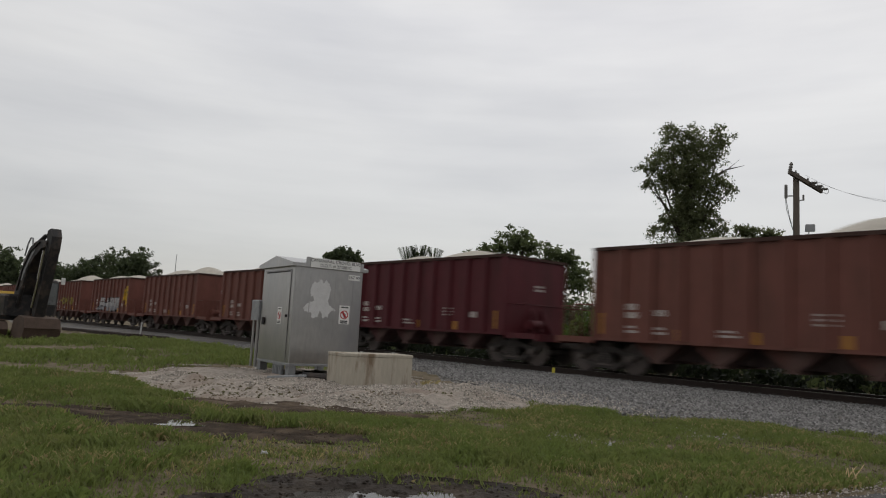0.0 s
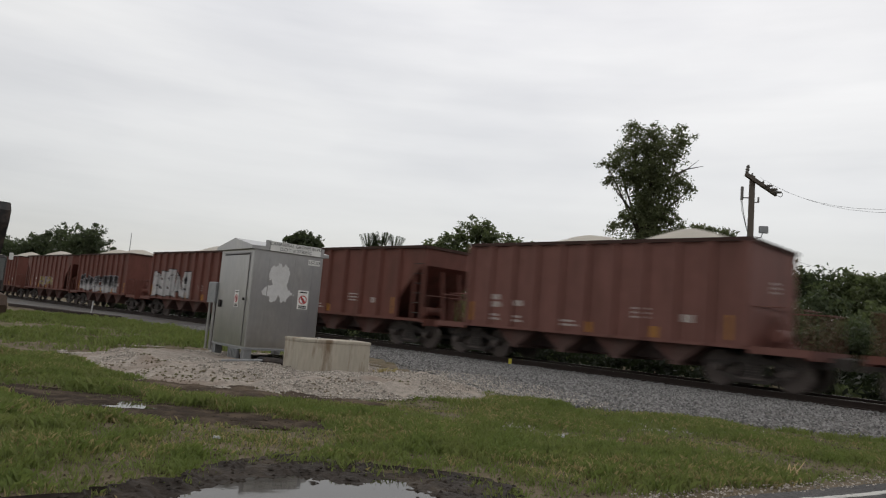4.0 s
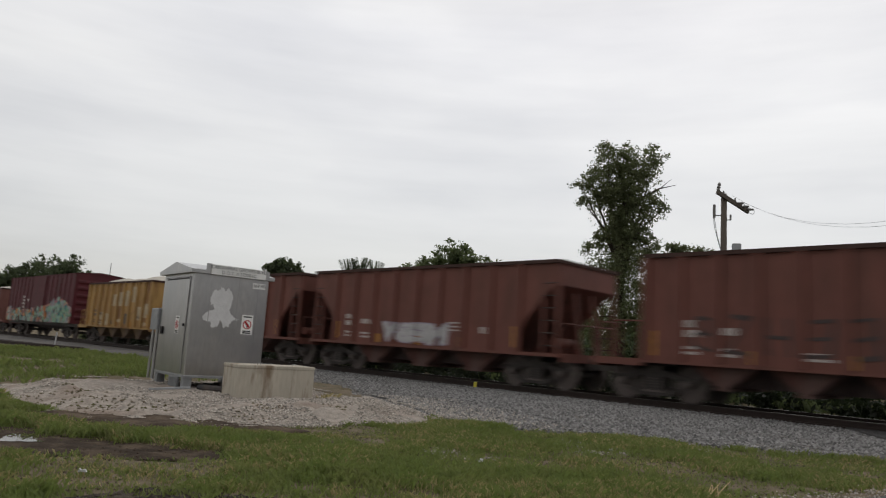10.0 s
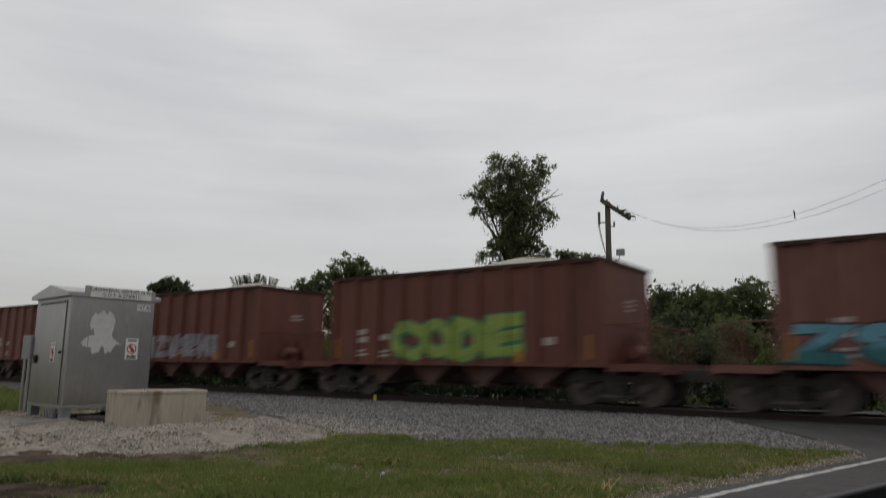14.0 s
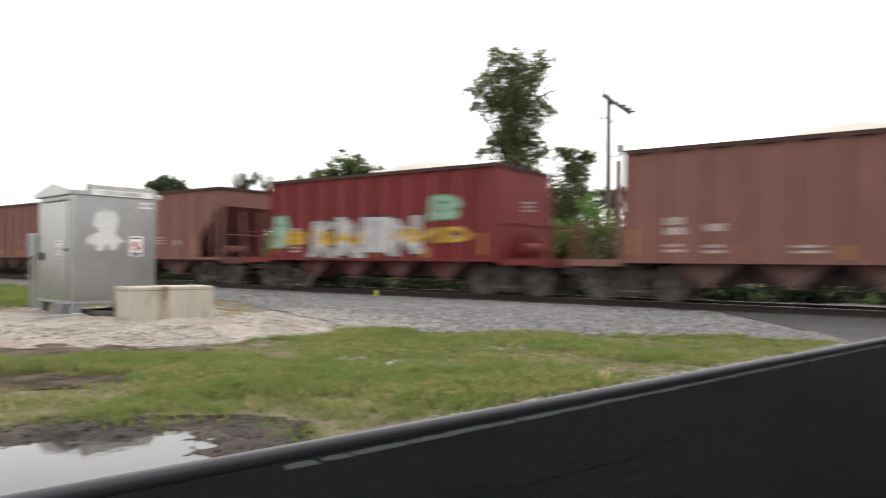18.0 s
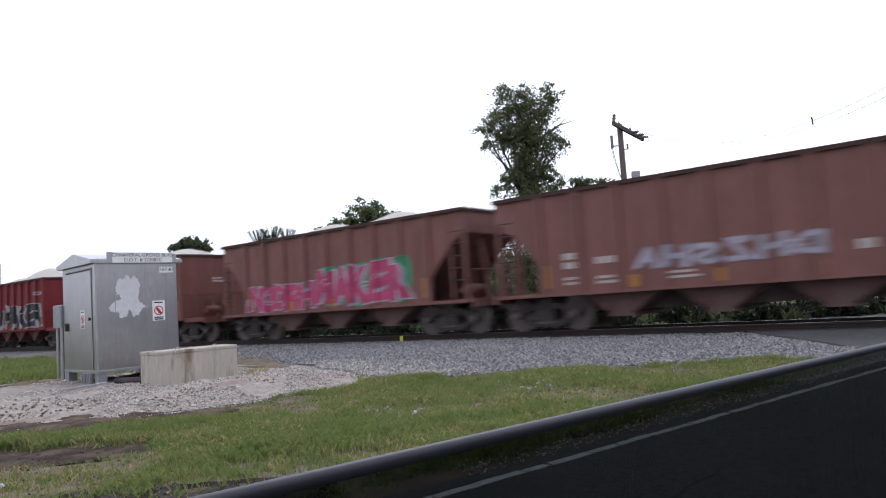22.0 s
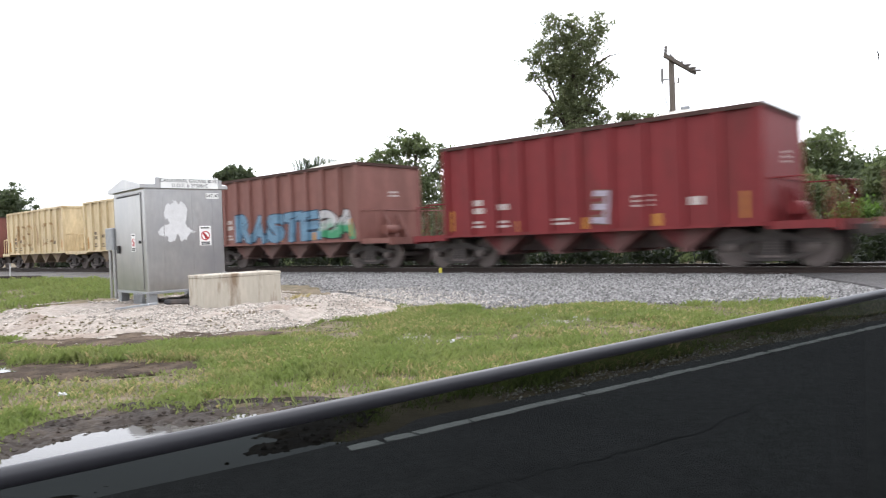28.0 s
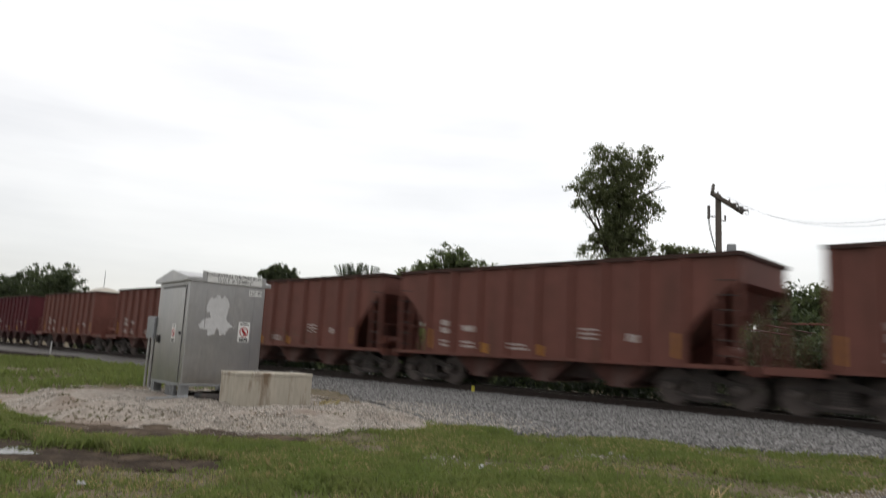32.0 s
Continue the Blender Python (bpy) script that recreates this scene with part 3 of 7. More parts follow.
# white edge line, worn into short pieces
rng = random.Random(4)
u = -0.12
while u < 13.0:
    ln = rng.uniform(0.14, 0.42)
    s_ = Shape()
    w0, w1 = -0.078 + rng.uniform(-0.008, 0.008), 0.0 + rng.uniform(-0.008, 0.008)
    pts = [(u, w0), (u + ln * 0.5, w0 + rng.uniform(-0.01, 0.01)), (u + ln, w0 + rng.uniform(-0.01, 0.01)), (u + ln + rng.uniform(-0.03, 0.03), w1), (u + ln * 0.5, w1 + rng.uniform(-0.012, 0.012)), (u + rng.uniform(-0.03, 0.03), w1)]
    v = [road_to_world((a, b, 0.0085 if b < 0.3 else 0.01)) for a, b in pts]
    s_.add(v + [(x, y, z - 0.004) for x, y, z in v], [tuple(range(6)), tuple(range(11, 5, -1))] + [(i, (i + 1) % 6, 6 + (i + 1) % 6, 6 + i) for i in range(6)])
    part("line_piece", s_.mesh("line_piece", M_LINE), road)
    u += ln + rng.uniform(0.008, 0.03)


# cracks in the asphalt
for run in (((0.6, 2.95), (0.87, 3.04), (1.37, 3.22), (1.83, 3.38), (2.12, 3.47), (2.42, 3.58), (2.6, 3.33), (2.71, 3.13), (3.0, 2.7)), ((2.42, 3.58), (2.9, 3.75), (3.5, 4.15), (4.3, 4.45)), ((1.37, 3.22), (1.2, 2.8), (0.7, 2.4))):
    rng = random.Random(len(run))
    fine_ = []
    for (xa, ya), (xb, yb) in zip(run, run[1:]):
        fine_ += [(xa + (xb - xa) * k / 5 + rng.uniform(-0.02, 0.02), ya + (yb - ya) * k / 5 + rng.uniform(-0.02, 0.02)) for k in range(5)]
    v = []
    for k, (x, y) in enumerate(fine_):
        w = rng.uniform(0.002, 0.007)
        n_ = road_coords(x, y)[1]
        z = 0.008 + 0.02 * min(1.0, max(0.0, -n_ / 1.2))
        v += [(x + ROAD_N.x * w, y + ROAD_N.y * w, z), (x - ROAD_N.x * w, y - ROAD_N.y * w, z)]
    part("crack", Shape().add(v, [(2 * k, 2 * k + 1, 2 * k + 3, 2 * k + 2) for k in range(len(fine_) - 1)]).mesh("crack", M_TAR), road, label="dark crack in the asphalt")


# ---- rails and ties ----
def long_box(c0, c1, z0, z1, s0=-900, s1=900, lean=0.0):
    s_ = Shape()
    p = [on_track(s, c, z) for z in (z0, z1) for c in (c0, c1) for s in (s0, s1)]
    return s_.add(p, [(0, 2, 3, 1), (4, 5, 7, 6), (0, 1, 5, 4), (2, 6, 7, 3), (0, 4, 6, 2), (1, 3, 7, 5)])


for side in (-1, 1):
    c = MID + side * 0.755
    rail = holder("rail")
    tagged(rail, "rusty steel rail with a polished running head", "rail", "rails of the track", "structure")
    part("rail_foot", long_box(c - 0.075, c + 0.075, 0.0, 0.03).mesh("rail_foot", M_RAIL), rail)
    part("rail_web", long_box(c - 0.012, c + 0.012, 0.03, 0.125).mesh("rail_web", M_RAIL), rail)
    part("rail_head", long_box(c - 0.036, c + 0.036, 0.125, 0.166).mesh("rail_head", M_RAIL), rail)
    part("running_band", long_box(c - 0.030, c + 0.030, 0.166, RAIL_TOP).mesh("running_band", M_RAILTOP), rail)
tie_mesh = Shape().bevel_box(-0.115, 0.115, -1.3, 1.3, -0.16, 0.0, 0.02).mesh("tie", M_TIE)
ties = holder("ties")
tagged(ties, "weathered timber ties set in the ballast", "railway ties", kind="structure")
rng = random.Random(7)
for i in range(150):
    s = -70 + i * 0.53
    part("tie", tie_mesh, ties, Matrix.Translation(on_track(s, MID + rng.uniform(-0.04, 0.04), rng.uniform(-0.006, 0.0))) @ pose(0, 0, 0, 0, 0, AZ + rng.uniform(-1.2, 1.2)))


# ---- the train ----
DECK, TOP = 1.03, 3.73


def truck_meshes():
    d = {}
    wheel = Shape().lathe([(-0.075, 0.30), (-0.07, 0.455), (-0.03, 0.47), (0.055, 0.455), (0.06, 0.40), (0.015, 0.36), (0.01, 0.16), (0.05, 0.13), (0.06, 0.06)], "y", 28)
    d["wheel"] = wheel.mesh("wheel", M_WHEEL, False)
    d["axle"] = Shape().cyl((0, -0.7, 0), (0, 0.7, 0), 0.085, n=10).mesh("axle", M_STEEL)
    fr = Shape()
    # cast side frame: arched top, dropped middle, two windows
    fr.prism([(-1.12, 0.50), (-1.12, 0.62), (-0.72, 0.66), (-0.40, 0.78), (0.40, 0.78), (0.72, 0.66), (1.12, 0.62), (1.12, 0.50), (0.66, 0.50), (0.42, 0.62), (0.27, 0.62), (0.27, 0.30), (0.36, 0.26), (0.62, 0.36), (0.74, 0.30),
              (0.42, 0.14), (-0.42, 0.14), (-0.74, 0.30), (-0.62, 0.36), (-0.36, 0.26), (-0.27, 0.30), (-0.27, 0.62), (-0.42, 0.62), (-0.66, 0.50)], -0.06, 0.06)
    d["side_frame"] = fr.mesh("side_frame", M_FRAME)
    sp = Shape()
    for x in (-0.17, 0.0, 0.17):
        sp.add([(x + rr * math.cos(q * 0.7854), rr * math.sin(q * 0.7854), 0.26 + k * 0.034) for k in range(11) for rr in ((0.072 if k % 2 else 0.05),) for q in range(8)],
               [(k * 8 + q, k * 8 + (q + 1) % 8, k * 8 + 8 + (q + 1) % 8, k * 8 + 8 + q) for k in range(10) for q in range(8)])
    sp.box(-0.27, 0.27, -0.09, 0.09, 0.22, 0.27)
    d["spring_nest"] = sp.mesh("spring_nest", M_WHEEL)
    d["bearing"] = Shape().lathe([(-0.13, 0.06), (-0.12, 0.10), (0.10, 0.11), (0.12, 0.06)], "y", 14).mesh("bearing", M_WHEEL)
    d["bolster"] = Shape().box(-0.20, 0.20, -1.05, 1.05, 0.62, 0.90).mesh("bolster", M_STEEL)
    return d


TRUCK = truck_meshes()


def truck(parent, x):
    t = part("truck", TRUCK["bolster"], parent, pose(x, 0, 0))
    for y in (-1.0, 1.0):
        f = part("side_frame", TRUCK["side_frame"], t, pose(0, y, 0))
        part("spring_nest", TRUCK["spring_nest"], t, pose(0, y, 0))
        for dx in (-0.89, 0.89):
            part("bearing", TRUCK["bearing"], t, pose(dx, y, 0.46))
    wheels = []
    for dx in (-0.89, 0.89):
        part("axle", TRUCK["axle"], t, pose(dx, 0, 0.455))
        for y, r in ((-0.755, 0), (0.755, 180)):
            wheels.append((part("wheel", TRUCK["wheel"], t, pose(dx, y, 0.455, 0, 0, r)), dx, y, r))
    return t


def heap_mesh(length, seed, peaks):
    """A load of crushed stone heaped along the car: rounded humps over the rim."""
    rng_ = random.Random(seed)
    nx, ny = 44, 14
    xs = [-length + 2 * length * i / nx for i in range(nx + 1)]
    ys = [-1.42 + 2.84 * j / ny for j in range(ny + 1)]
    v = []
    for y in ys:
        for x in xs:
            h = 0.0
            for px, ph, pw in peaks:
                h = max(h, (ph + 0.47) * max(0.0, 1 - (abs(x - px) / pw) ** 1.7) * (1 - 0.75 * (abs(y) / 1.42) ** 1.6))
            edge = min(1.0, (length - abs(x)) / 0.7)
            v.append((x, y, TOP - 0.22 + h * edge + 0.03 * noise.noise(Vector((x * 2, y * 2, seed)))))
    fs = [(j * (nx + 1) + i, j * (nx + 1) + i + 1, (j + 1) * (nx + 1) + i + 1, (j + 1) * (nx + 1) + i) for j in range(ny) for i in range(nx)]
    me = bpy.data.meshes.new("load")
    me.from_pydata(v, [], fs)
    me.polygons.foreach_set("use_smooth", [True] * len(fs))
    me.materials.append(M_LOAD)
    me.update()
    return me


def tub(x, y, z0, z1, wall=0.05):
    """An open-topped box with thick walls, in one piece."""
    s_ = Shape()
    a, b = x - wall, y - wall
    zf = z0 + 0.95
    v = [(sx * X_, sy * Y_, z) for X_, Y_, z in ((x, y, z0), (x, y, z1), (a, b, z1), (a, b, zf)) for sx, sy in ((-1, -1), (1, -1), (1, 1), (-1, 1))]
    fs = [(3, 2, 1, 0), (12, 13, 14, 15)]
    for r in (0, 4, 8):
        fs += [(r + k, r + (k + 1) % 4, r + 4 + (k + 1) % 4, r + 4 + k) for k in range(4)]
    return s_.add(v, fs)


P0 = PAINT["brown"]
CAR = {}


def flat_hopper_meshes():
    """Rapid-discharge hopper: upright ends, end decks with railings, four discharge bays."""
    d = {"half": 4.70, "posts": [-4.64 + 9.28 * i / 10 for i in range(11)], "sill_to": 6.15, "truck": 4.65, "load": 4.55}
    d["body"] = tub(4.70, 1.53, DECK, TOP - 0.06).mesh("body", P0)
    d["post"] = Shape().add([(x, y, z) for z in (DECK, TOP - 0.10) for x, y in ((-0.087, 0.0), (-0.077, -0.11), (0.077, -0.11), (0.087, 0.0))], [(0, 1, 5, 4), (1, 2, 6, 5), (2, 3, 7, 6), (3, 2, 1, 0), (4, 5, 6, 7), (0, 4, 7, 3)]).mesh("side_post", P0)
    rim = Shape()
    for sgn in (-1, 1):
        y = sgn * 1.55
        rim.box(-4.76, 4.76, y - 0.07, y + 0.07, TOP - 0.10, TOP)
        rim.box(sgn * 4.70 - 0.07, sgn * 4.70 + 0.07, -1.48, 1.48, TOP - 0.10, TOP)
    d["top_rim"] = rim.mesh("top_rim", P0)
    d["side_sill"] = Shape().box(-4.74, 4.74, -0.06, 0.04, DECK - 0.07, DECK + 0.01).mesh("side_sill", P0)
    ch = Shape()
    ch.prism([(-0.84, DECK - 0.02), (0.84, DECK - 0.02), (0.72, DECK - 0.10), (0.10, 0.46), (-0.10, 0.46), (-0.72, DECK - 0.10)], -1.30, 1.30)
    ch.box(-0.14, 0.14, -1.32, 1.32, 0.40, 0.47)
    d["discharge_bay"] = ch.mesh("discharge_bay", M_BAY)
    d["bays"] = [-2.75, -0.92, 0.92, 2.75]
    deck = Shape()
    deck.box(4.74, 6.15, -1.50, 1.50, DECK - 0.05, DECK)
    deck.box(6.07, 6.17, -1.52, 1.52, DECK - 0.22, DECK + 0.02)
    deck.box(4.74, 6.10, -1.53, -1.46, DECK - 0.16, DECK + 0.02).box(4.74, 6.10, 1.46, 1.53, DECK - 0.16, DECK + 0.02)
    d["end_deck"] = deck.mesh("end_deck", P0)
    d["rails"] = []
    for y in (-1.47, 1.47):
        for chain, r in (([(4.78, y, 2.02), (5.55, y, 2.02), (5.55, y, DECK)], 0.022), ([(5.95, y, DECK), (5.95, y, 1.98), (5.95, y * 0.35, 1.98), (5.95, y * 0.35, DECK)], 0.022), ([(5.95, y * 0.7, DECK), (5.95, y * 0.7, 1.97)], 0.018)):
            d["rails"].append(("handrail", Shape().tube(chain, r, 6).mesh("handrail", P0)))
    br = Shape()
    br.prism([(4.75, 1.95), (5.35, DECK), (4.75, DECK)], -0.32, -0.26).prism([(4.75, 1.95), (5.35, DECK), (4.75, DECK)], 0.26, 0.32)
    br.cyl((5.1, -0.75, 1.35), (5.1, -0.1, 1.35), 0.16, n=14)
    d["end_gear"] = br.mesh("brake_gear", P0)
    return d


def slope_hopper_meshes():
    """Older triple hopper: sides cut away under sloping ends, corner posts, ladders, three bays."""
    d = {"half": 5.85, "posts": [-4.45 + 8.9 * i / 8 for i in range(9)], "sill_to": 6.05, "truck": 4.75, "load": 5.5}
    side = [(-5.85, TOP - 0.06), (-5.85, 3.02), (-5.62, 2.95), (-5.2, 2.55), (-4.75, 2.05), (-4.52, 1.7), (-4.45, DECK), (4.45, DECK), (4.52, 1.7), (4.75, 2.05), (5.2, 2.55), (5.62, 2.95), (5.85, 3.02), (5.85, TOP - 0.06)]
    d["side_sheet"] = Shape().prism(side, 0.0, 0.05).mesh("side_sheet", P0)
    d["slope_sheet"] = Shape().prism([(5.80, TOP - 0.06), (5.85, TOP - 0.06), (5.85, 3.0), (2.6, DECK), (2.54, DECK + 0.03), (5.80, 3.05)], -1.48, 1.48).mesh("slope_sheet", P0)
    d["body"] = Shape().box(-2.6, 2.6, -1.46, 1.46, DECK - 0.01, DECK + 0.04).mesh("floor_sheet", P0)
    d["post"] = Shape().add([(x, y, z) for z in (DECK, TOP - 0.10) for x, y in ((-0.087, 0.0), (-0.077, -0.10), (0.077, -0.10), (0.087, 0.0))], [(0, 1, 5, 4), (1, 2, 6, 5), (2, 3, 7, 6), (3, 2, 1, 0), (4, 5, 6, 7), (0, 4, 7, 3)]).mesh("side_post", P0)
    rim = Shape()
    for sgn in (-1, 1):
        y = sgn * 1.55
        rim.box(-5.92, 5.92, y - 0.07, y + 0.07, TOP - 0.10, TOP)
        rim.box(sgn * 5.85 - 0.07, sgn * 5.85 + 0.07, -1.48, 1.48, TOP - 0.10, TOP)
    d["top_rim"] = rim.mesh("top_rim", P0)
    d["side_sill"] = Shape().box(-5.98, 5.98, -0.06, 0.04, DECK - 0.09, DECK + 0.01).mesh("side_sill", P0)
    ch = Shape()
    ch.prism([(-1.15, DECK - 0.02), (1.15, DECK - 0.02), (0.26, 0.40), (-0.26, 0.40)], -1.2, 1.2)
    ch.box(-0.32, 0.32, -1.22, 1.22, 0.34, 0.41)
    d["discharge_bay"] = ch.mesh("discharge_bay", M_BAY)
    d["bays"] = [-2.45, 0.0, 2.45]
    deck = Shape()
    deck.box(4.6, 6.02, -1.50, 1.50, DECK - 0.05, DECK)
    deck.box(5.95, 6.06, -1.52, 1.52, DECK - 0.22, DECK + 0.02)
    d["end_deck"] = deck.mesh("end_deck", P0)
    d["rails"] = [("handrail", Shape().tube([(5.98, -1.4, DECK), (5.98, -1.4, 1.9), (5.98, 1.4, 1.9), (5.98, 1.4, DECK)], 0.02, 6).mesh("handrail", P0))]
    for y in (-1.50, 1.50):
        d["rails"].append(("corner_post", Shape().box(5.76, 5.86, y - 0.05, y + 0.05, DECK, 3.05).mesh("corner_post", P0)))
        d["rails"].append(("ladder_stile", Shape().box(5.28, 5.34, y - 0.04, y + 0.04, DECK, 2.6).mesh("ladder_stile", P0)))
        yy = y + math.copysign(0.03, y)
        for k in range(6):
            d["rails"].append(("ladder_rung", Shape().cyl((5.30, yy, 1.25 + k * 0.36), (5.80, yy, 1.25 + k * 0.36), 0.016, n=6).mesh("ladder_rung", M_FRAME)))
    br = Shape()
    for y in (-0.45, 0.45):
        br.prism([(5.6, 2.85), (5.7, 2.85), (5.95, DECK), (5.85, DECK)], y - 0.05, y + 0.05)
    br.cyl((5.2, -0.75, 1.35), (5.2, 0.1, 1.35), 0.16, n=14)
    d["end_gear"] = br.mesh("brake_gear", P0)
    return d


def canopy_hopper_meshes(flat):
    """As the flat-ended car but longer, with a hood over each end deck."""
    d = dict(flat)
    d.update(half=5.10, posts=[-5.04 + 10.08 * i / 10 for i in range(11)], truck=4.75, load=4.95)
    d["body"] = tub(5.10, 1.53, DECK, TOP - 0.06).mesh("body", P0)
    rim = Shape()
    for sgn in (-1, 1):
        y = sgn * 1.55
        rim.box(-5.16, 5.16, y - 0.07, y + 0.07, TOP - 0.10, TOP)
        rim.box(sgn * 5.10 - 0.07, sgn * 5.10 + 0.07, -1.48, 1.48, TOP - 0.10, TOP)
        rim.prism([(sgn * 5.17, TOP - 0.02), (sgn * 6.15, TOP - 0.12), (sgn * 6.15, TOP - 0.46), (sgn * 6.08, TOP - 0.46), (sgn * 6.08, TOP - 0.2), (sgn * 5.17, TOP - 0.1)], -1.5, 1.5)
    d["top_rim"] = rim.mesh("top_rim", P0)
    d["rails"] = []
    for y in (-1.48, 1.48):
        d["rails"].append(("corner_post", Shape().box(5.98, 6.08, y - 0.05, y + 0.05, DECK, TOP - 0.4).mesh("corner_post", P0)))
        d["rails"].append(("ladder_stile", Shape().box(5.57, 5.62, y - 0.03, y + 0.03, DECK, TOP - 0.3).mesh("ladder_stile", P0)))
        for k in range(6):
            d["rails"].append(("ladder_rung", Shape().cyl((5.60, y, 1.3 + k * 0.36), (6.0, y, 1.3 + k * 0.36), 0.016, n=6).mesh("ladder_rung", M_FRAME)))
    d["side_sill"] = Shape().box(-6.1, 6.1, -0.06, 0.04, DECK - 0.09, DECK + 0.01).mesh("side_sill", P0)
    return d


CAR["flat"] = flat_hopper_meshes()
CAR["slope"] = slope_hopper_meshes()
CAR["canopy"] = canopy_hopper_meshes(CAR["flat"])
for kind in ("flat", "slope", "canopy"):
    L = CAR[kind]["sill_to"]
    CAR[kind]["centre_sill"] = Shape().box(-L, L, -0.18, 0.18, 0.62, DECK - 0.02).mesh("centre_sill", M_STEEL)
    cp = Shape()
    cp.box(L - 0.02, L + 0.30, -0.10, 0.10, 0.70, 0.92).bevel_box(L + 0.24, 6.62, -0.15, 0.15, 0.64, 0.96, 0.05)
    CAR[kind]["coupler"] = cp.mesh("coupler", M_STEEL)
REFLECT = Shape().box(-0.045, 0.045, -0.012, 0.0, 0.0, 0.62).mesh("reflector", M_REFLECT)
REFLECT_SHORT = Shape().box(-0.10, 0.10, -0.012, 0.0, 0.0, 0.30).mesh("reflector", M_REFLECT)


# dark boxes added behind the bays to fill the shaded gaps between them
BAY_SHADE_BOX = Shape().box(-3.7, 3.7, -0.62, -0.50, 0.50, 0.98).box(-3.7, 3.7, 0.50, 0.62, 0.50, 0.98).mesh("bay_shade_box", M_BAY)
END_SEAM = Shape().box(0.0, 0.03, -1.5, 1.5, 0.0, 0.05).mesh("end_seam", P0)


def bars_mesh(name, rows, width, gap, height, material, seed):
    """Stencilled lines as plain broken bars."""
    rng_ = random.Random(seed)
    p = [(-0.008, -(rows - 1) * gap - height), (-0.008, 0.0)]
    for r in range(rows):
        x, end, z1 = 0.0, width * rng_.uniform(0.75, 1.0), -r * gap
        z0 = z1 - height
        while x < end:
            w = min(end - x, rng_.uniform(0.09, 0.16))
            p += [(x, z1), (x + w, z1), (x + w, z0 + 0.006), (x + w + 0.03, z0 + 0.006)]
            x += w + 0.03
        p += [(x, z0), (0.0, z0)]
    return Shape().prism(p, -0.004, 0.0).mesh(name, material)


STENCIL = [bars_mesh("stencil", 2, 0.62, 0.24, 0.17, M_MARK, 1), bars_mesh("stencil", 1, 0.5, 0.2, 0.17, M_MARK, 2),
           bars_mesh("stencil", 2, 0.55, 0.13, 0.07, M_MARK, 3), bars_mesh("stencil", 2, 0.75, 0.12, 0.06, M_MARK, 4),
           bars_mesh("stencil", 3, 0.55, 0.12, 0.05, M_MARK, 5), bars_mesh("stencil", 1, 0.34, 0.1, 0.2, M_MARK, 6)]
# loads that stand over the rim: car number in the train, then humps (along the car, height that shows, reach)
LOADS = {0: ((2.4, 0.3, 2.2),), 1: ((-1.5, 0.08, 2.4), (2.7, 0.32, 2.0)), 2: ((-1.5, 0.10, 2.0), (1.6, 0.18, 2.4)), 3: ((-1.6, 0.16, 2.2), (1.9, 0.20, 2.2)), 4: ((-1.5, 0.26, 2.2), (2.5, 0.34, 1.9)),
         5: ((-2.2, 0.14, 2.0), (1.8, 0.10, 2.2)), 6: ((1.7, 0.40, 2.7), (-2.2, 0.06, 1.8)), 7: ((-0.9, 0.16, 2.2), (2.4, 0.26, 1.9)), 9: ((1.0, 0.25, 2.6),), 10: ((-1.5, 0.25, 2.3), (2.2, 0.2, 2.0)),
         11: ((-2.0, 0.28, 2.6),), 12: ((2.1, 0.30, 2.3), (-2.0, 0.05, 2.0)), 13: ((2.2, 0.36, 2.2), (-2.0, 0.10, 1.6)), 14: ((1.9, 0.10, 2.4),), 18: ((-2.7, 0.18, 1.8), (-0.3, 0.10, 1.6), (2.2, 0.20, 2.4)),
         20: ((1.0, 0.08, 3.0),), 21: ((1.6, 0.16, 2.6),), 22: ((2.4, 0.12, 2.2),), 23: ((1.5, 0.14, 2.6),), 24: ((0.5, 0.2, 3.0),), 25: ((-1.5, 0.2, 2.4),), 26: ((0.2, 0.18, 3.2),),
         27: ((0.8, 0.24, 3.0),), 29: ((2.0, 0.08, 2.6),), 30: ((2.9, 0.20, 2.0),), 31: ((2.5, 0.16, 2.2),), 33: ((-1.0, 0.14, 1.6), (2.2, 0.18, 1.8)), 34: ((2.7, 0.20, 2.0),),
         35: ((1.9, 0.46, 2.0), (-1.2, 0.14, 1.5)), 36: ((2.3, 0.34, 2.1),), 38: ((0.9, 0.34, 2.4),), 39: ((1.5, 0.2, 2.4),), 40: ((2.0, 0.12, 2.4),), 41: ((2.4, 0.08, 2.2),), 42: ((2.0, 0.14, 2.4),),
         43: ((0.0, 0.26, 2.8),), 44: ((1.0, 0.44, 2.8),), 46: ((1.0, 0.16, 2.8),), 50: ((1.8, 0.2, 2.4),), 52: ((-1.0, 0.3, 2.4),), 54: ((1.0, 0.3, 2.6),)}

SPRAY = {}


def spray(name, color):
    if name not in SPRAY:
        SPRAY[name] = mat("spray_" + name, color, 0.6, 0, 0.3, 2.5, 0, 1, tuple(q * 0.55 for q in color), 0.62, 2.2)
    return SPRAY[name]


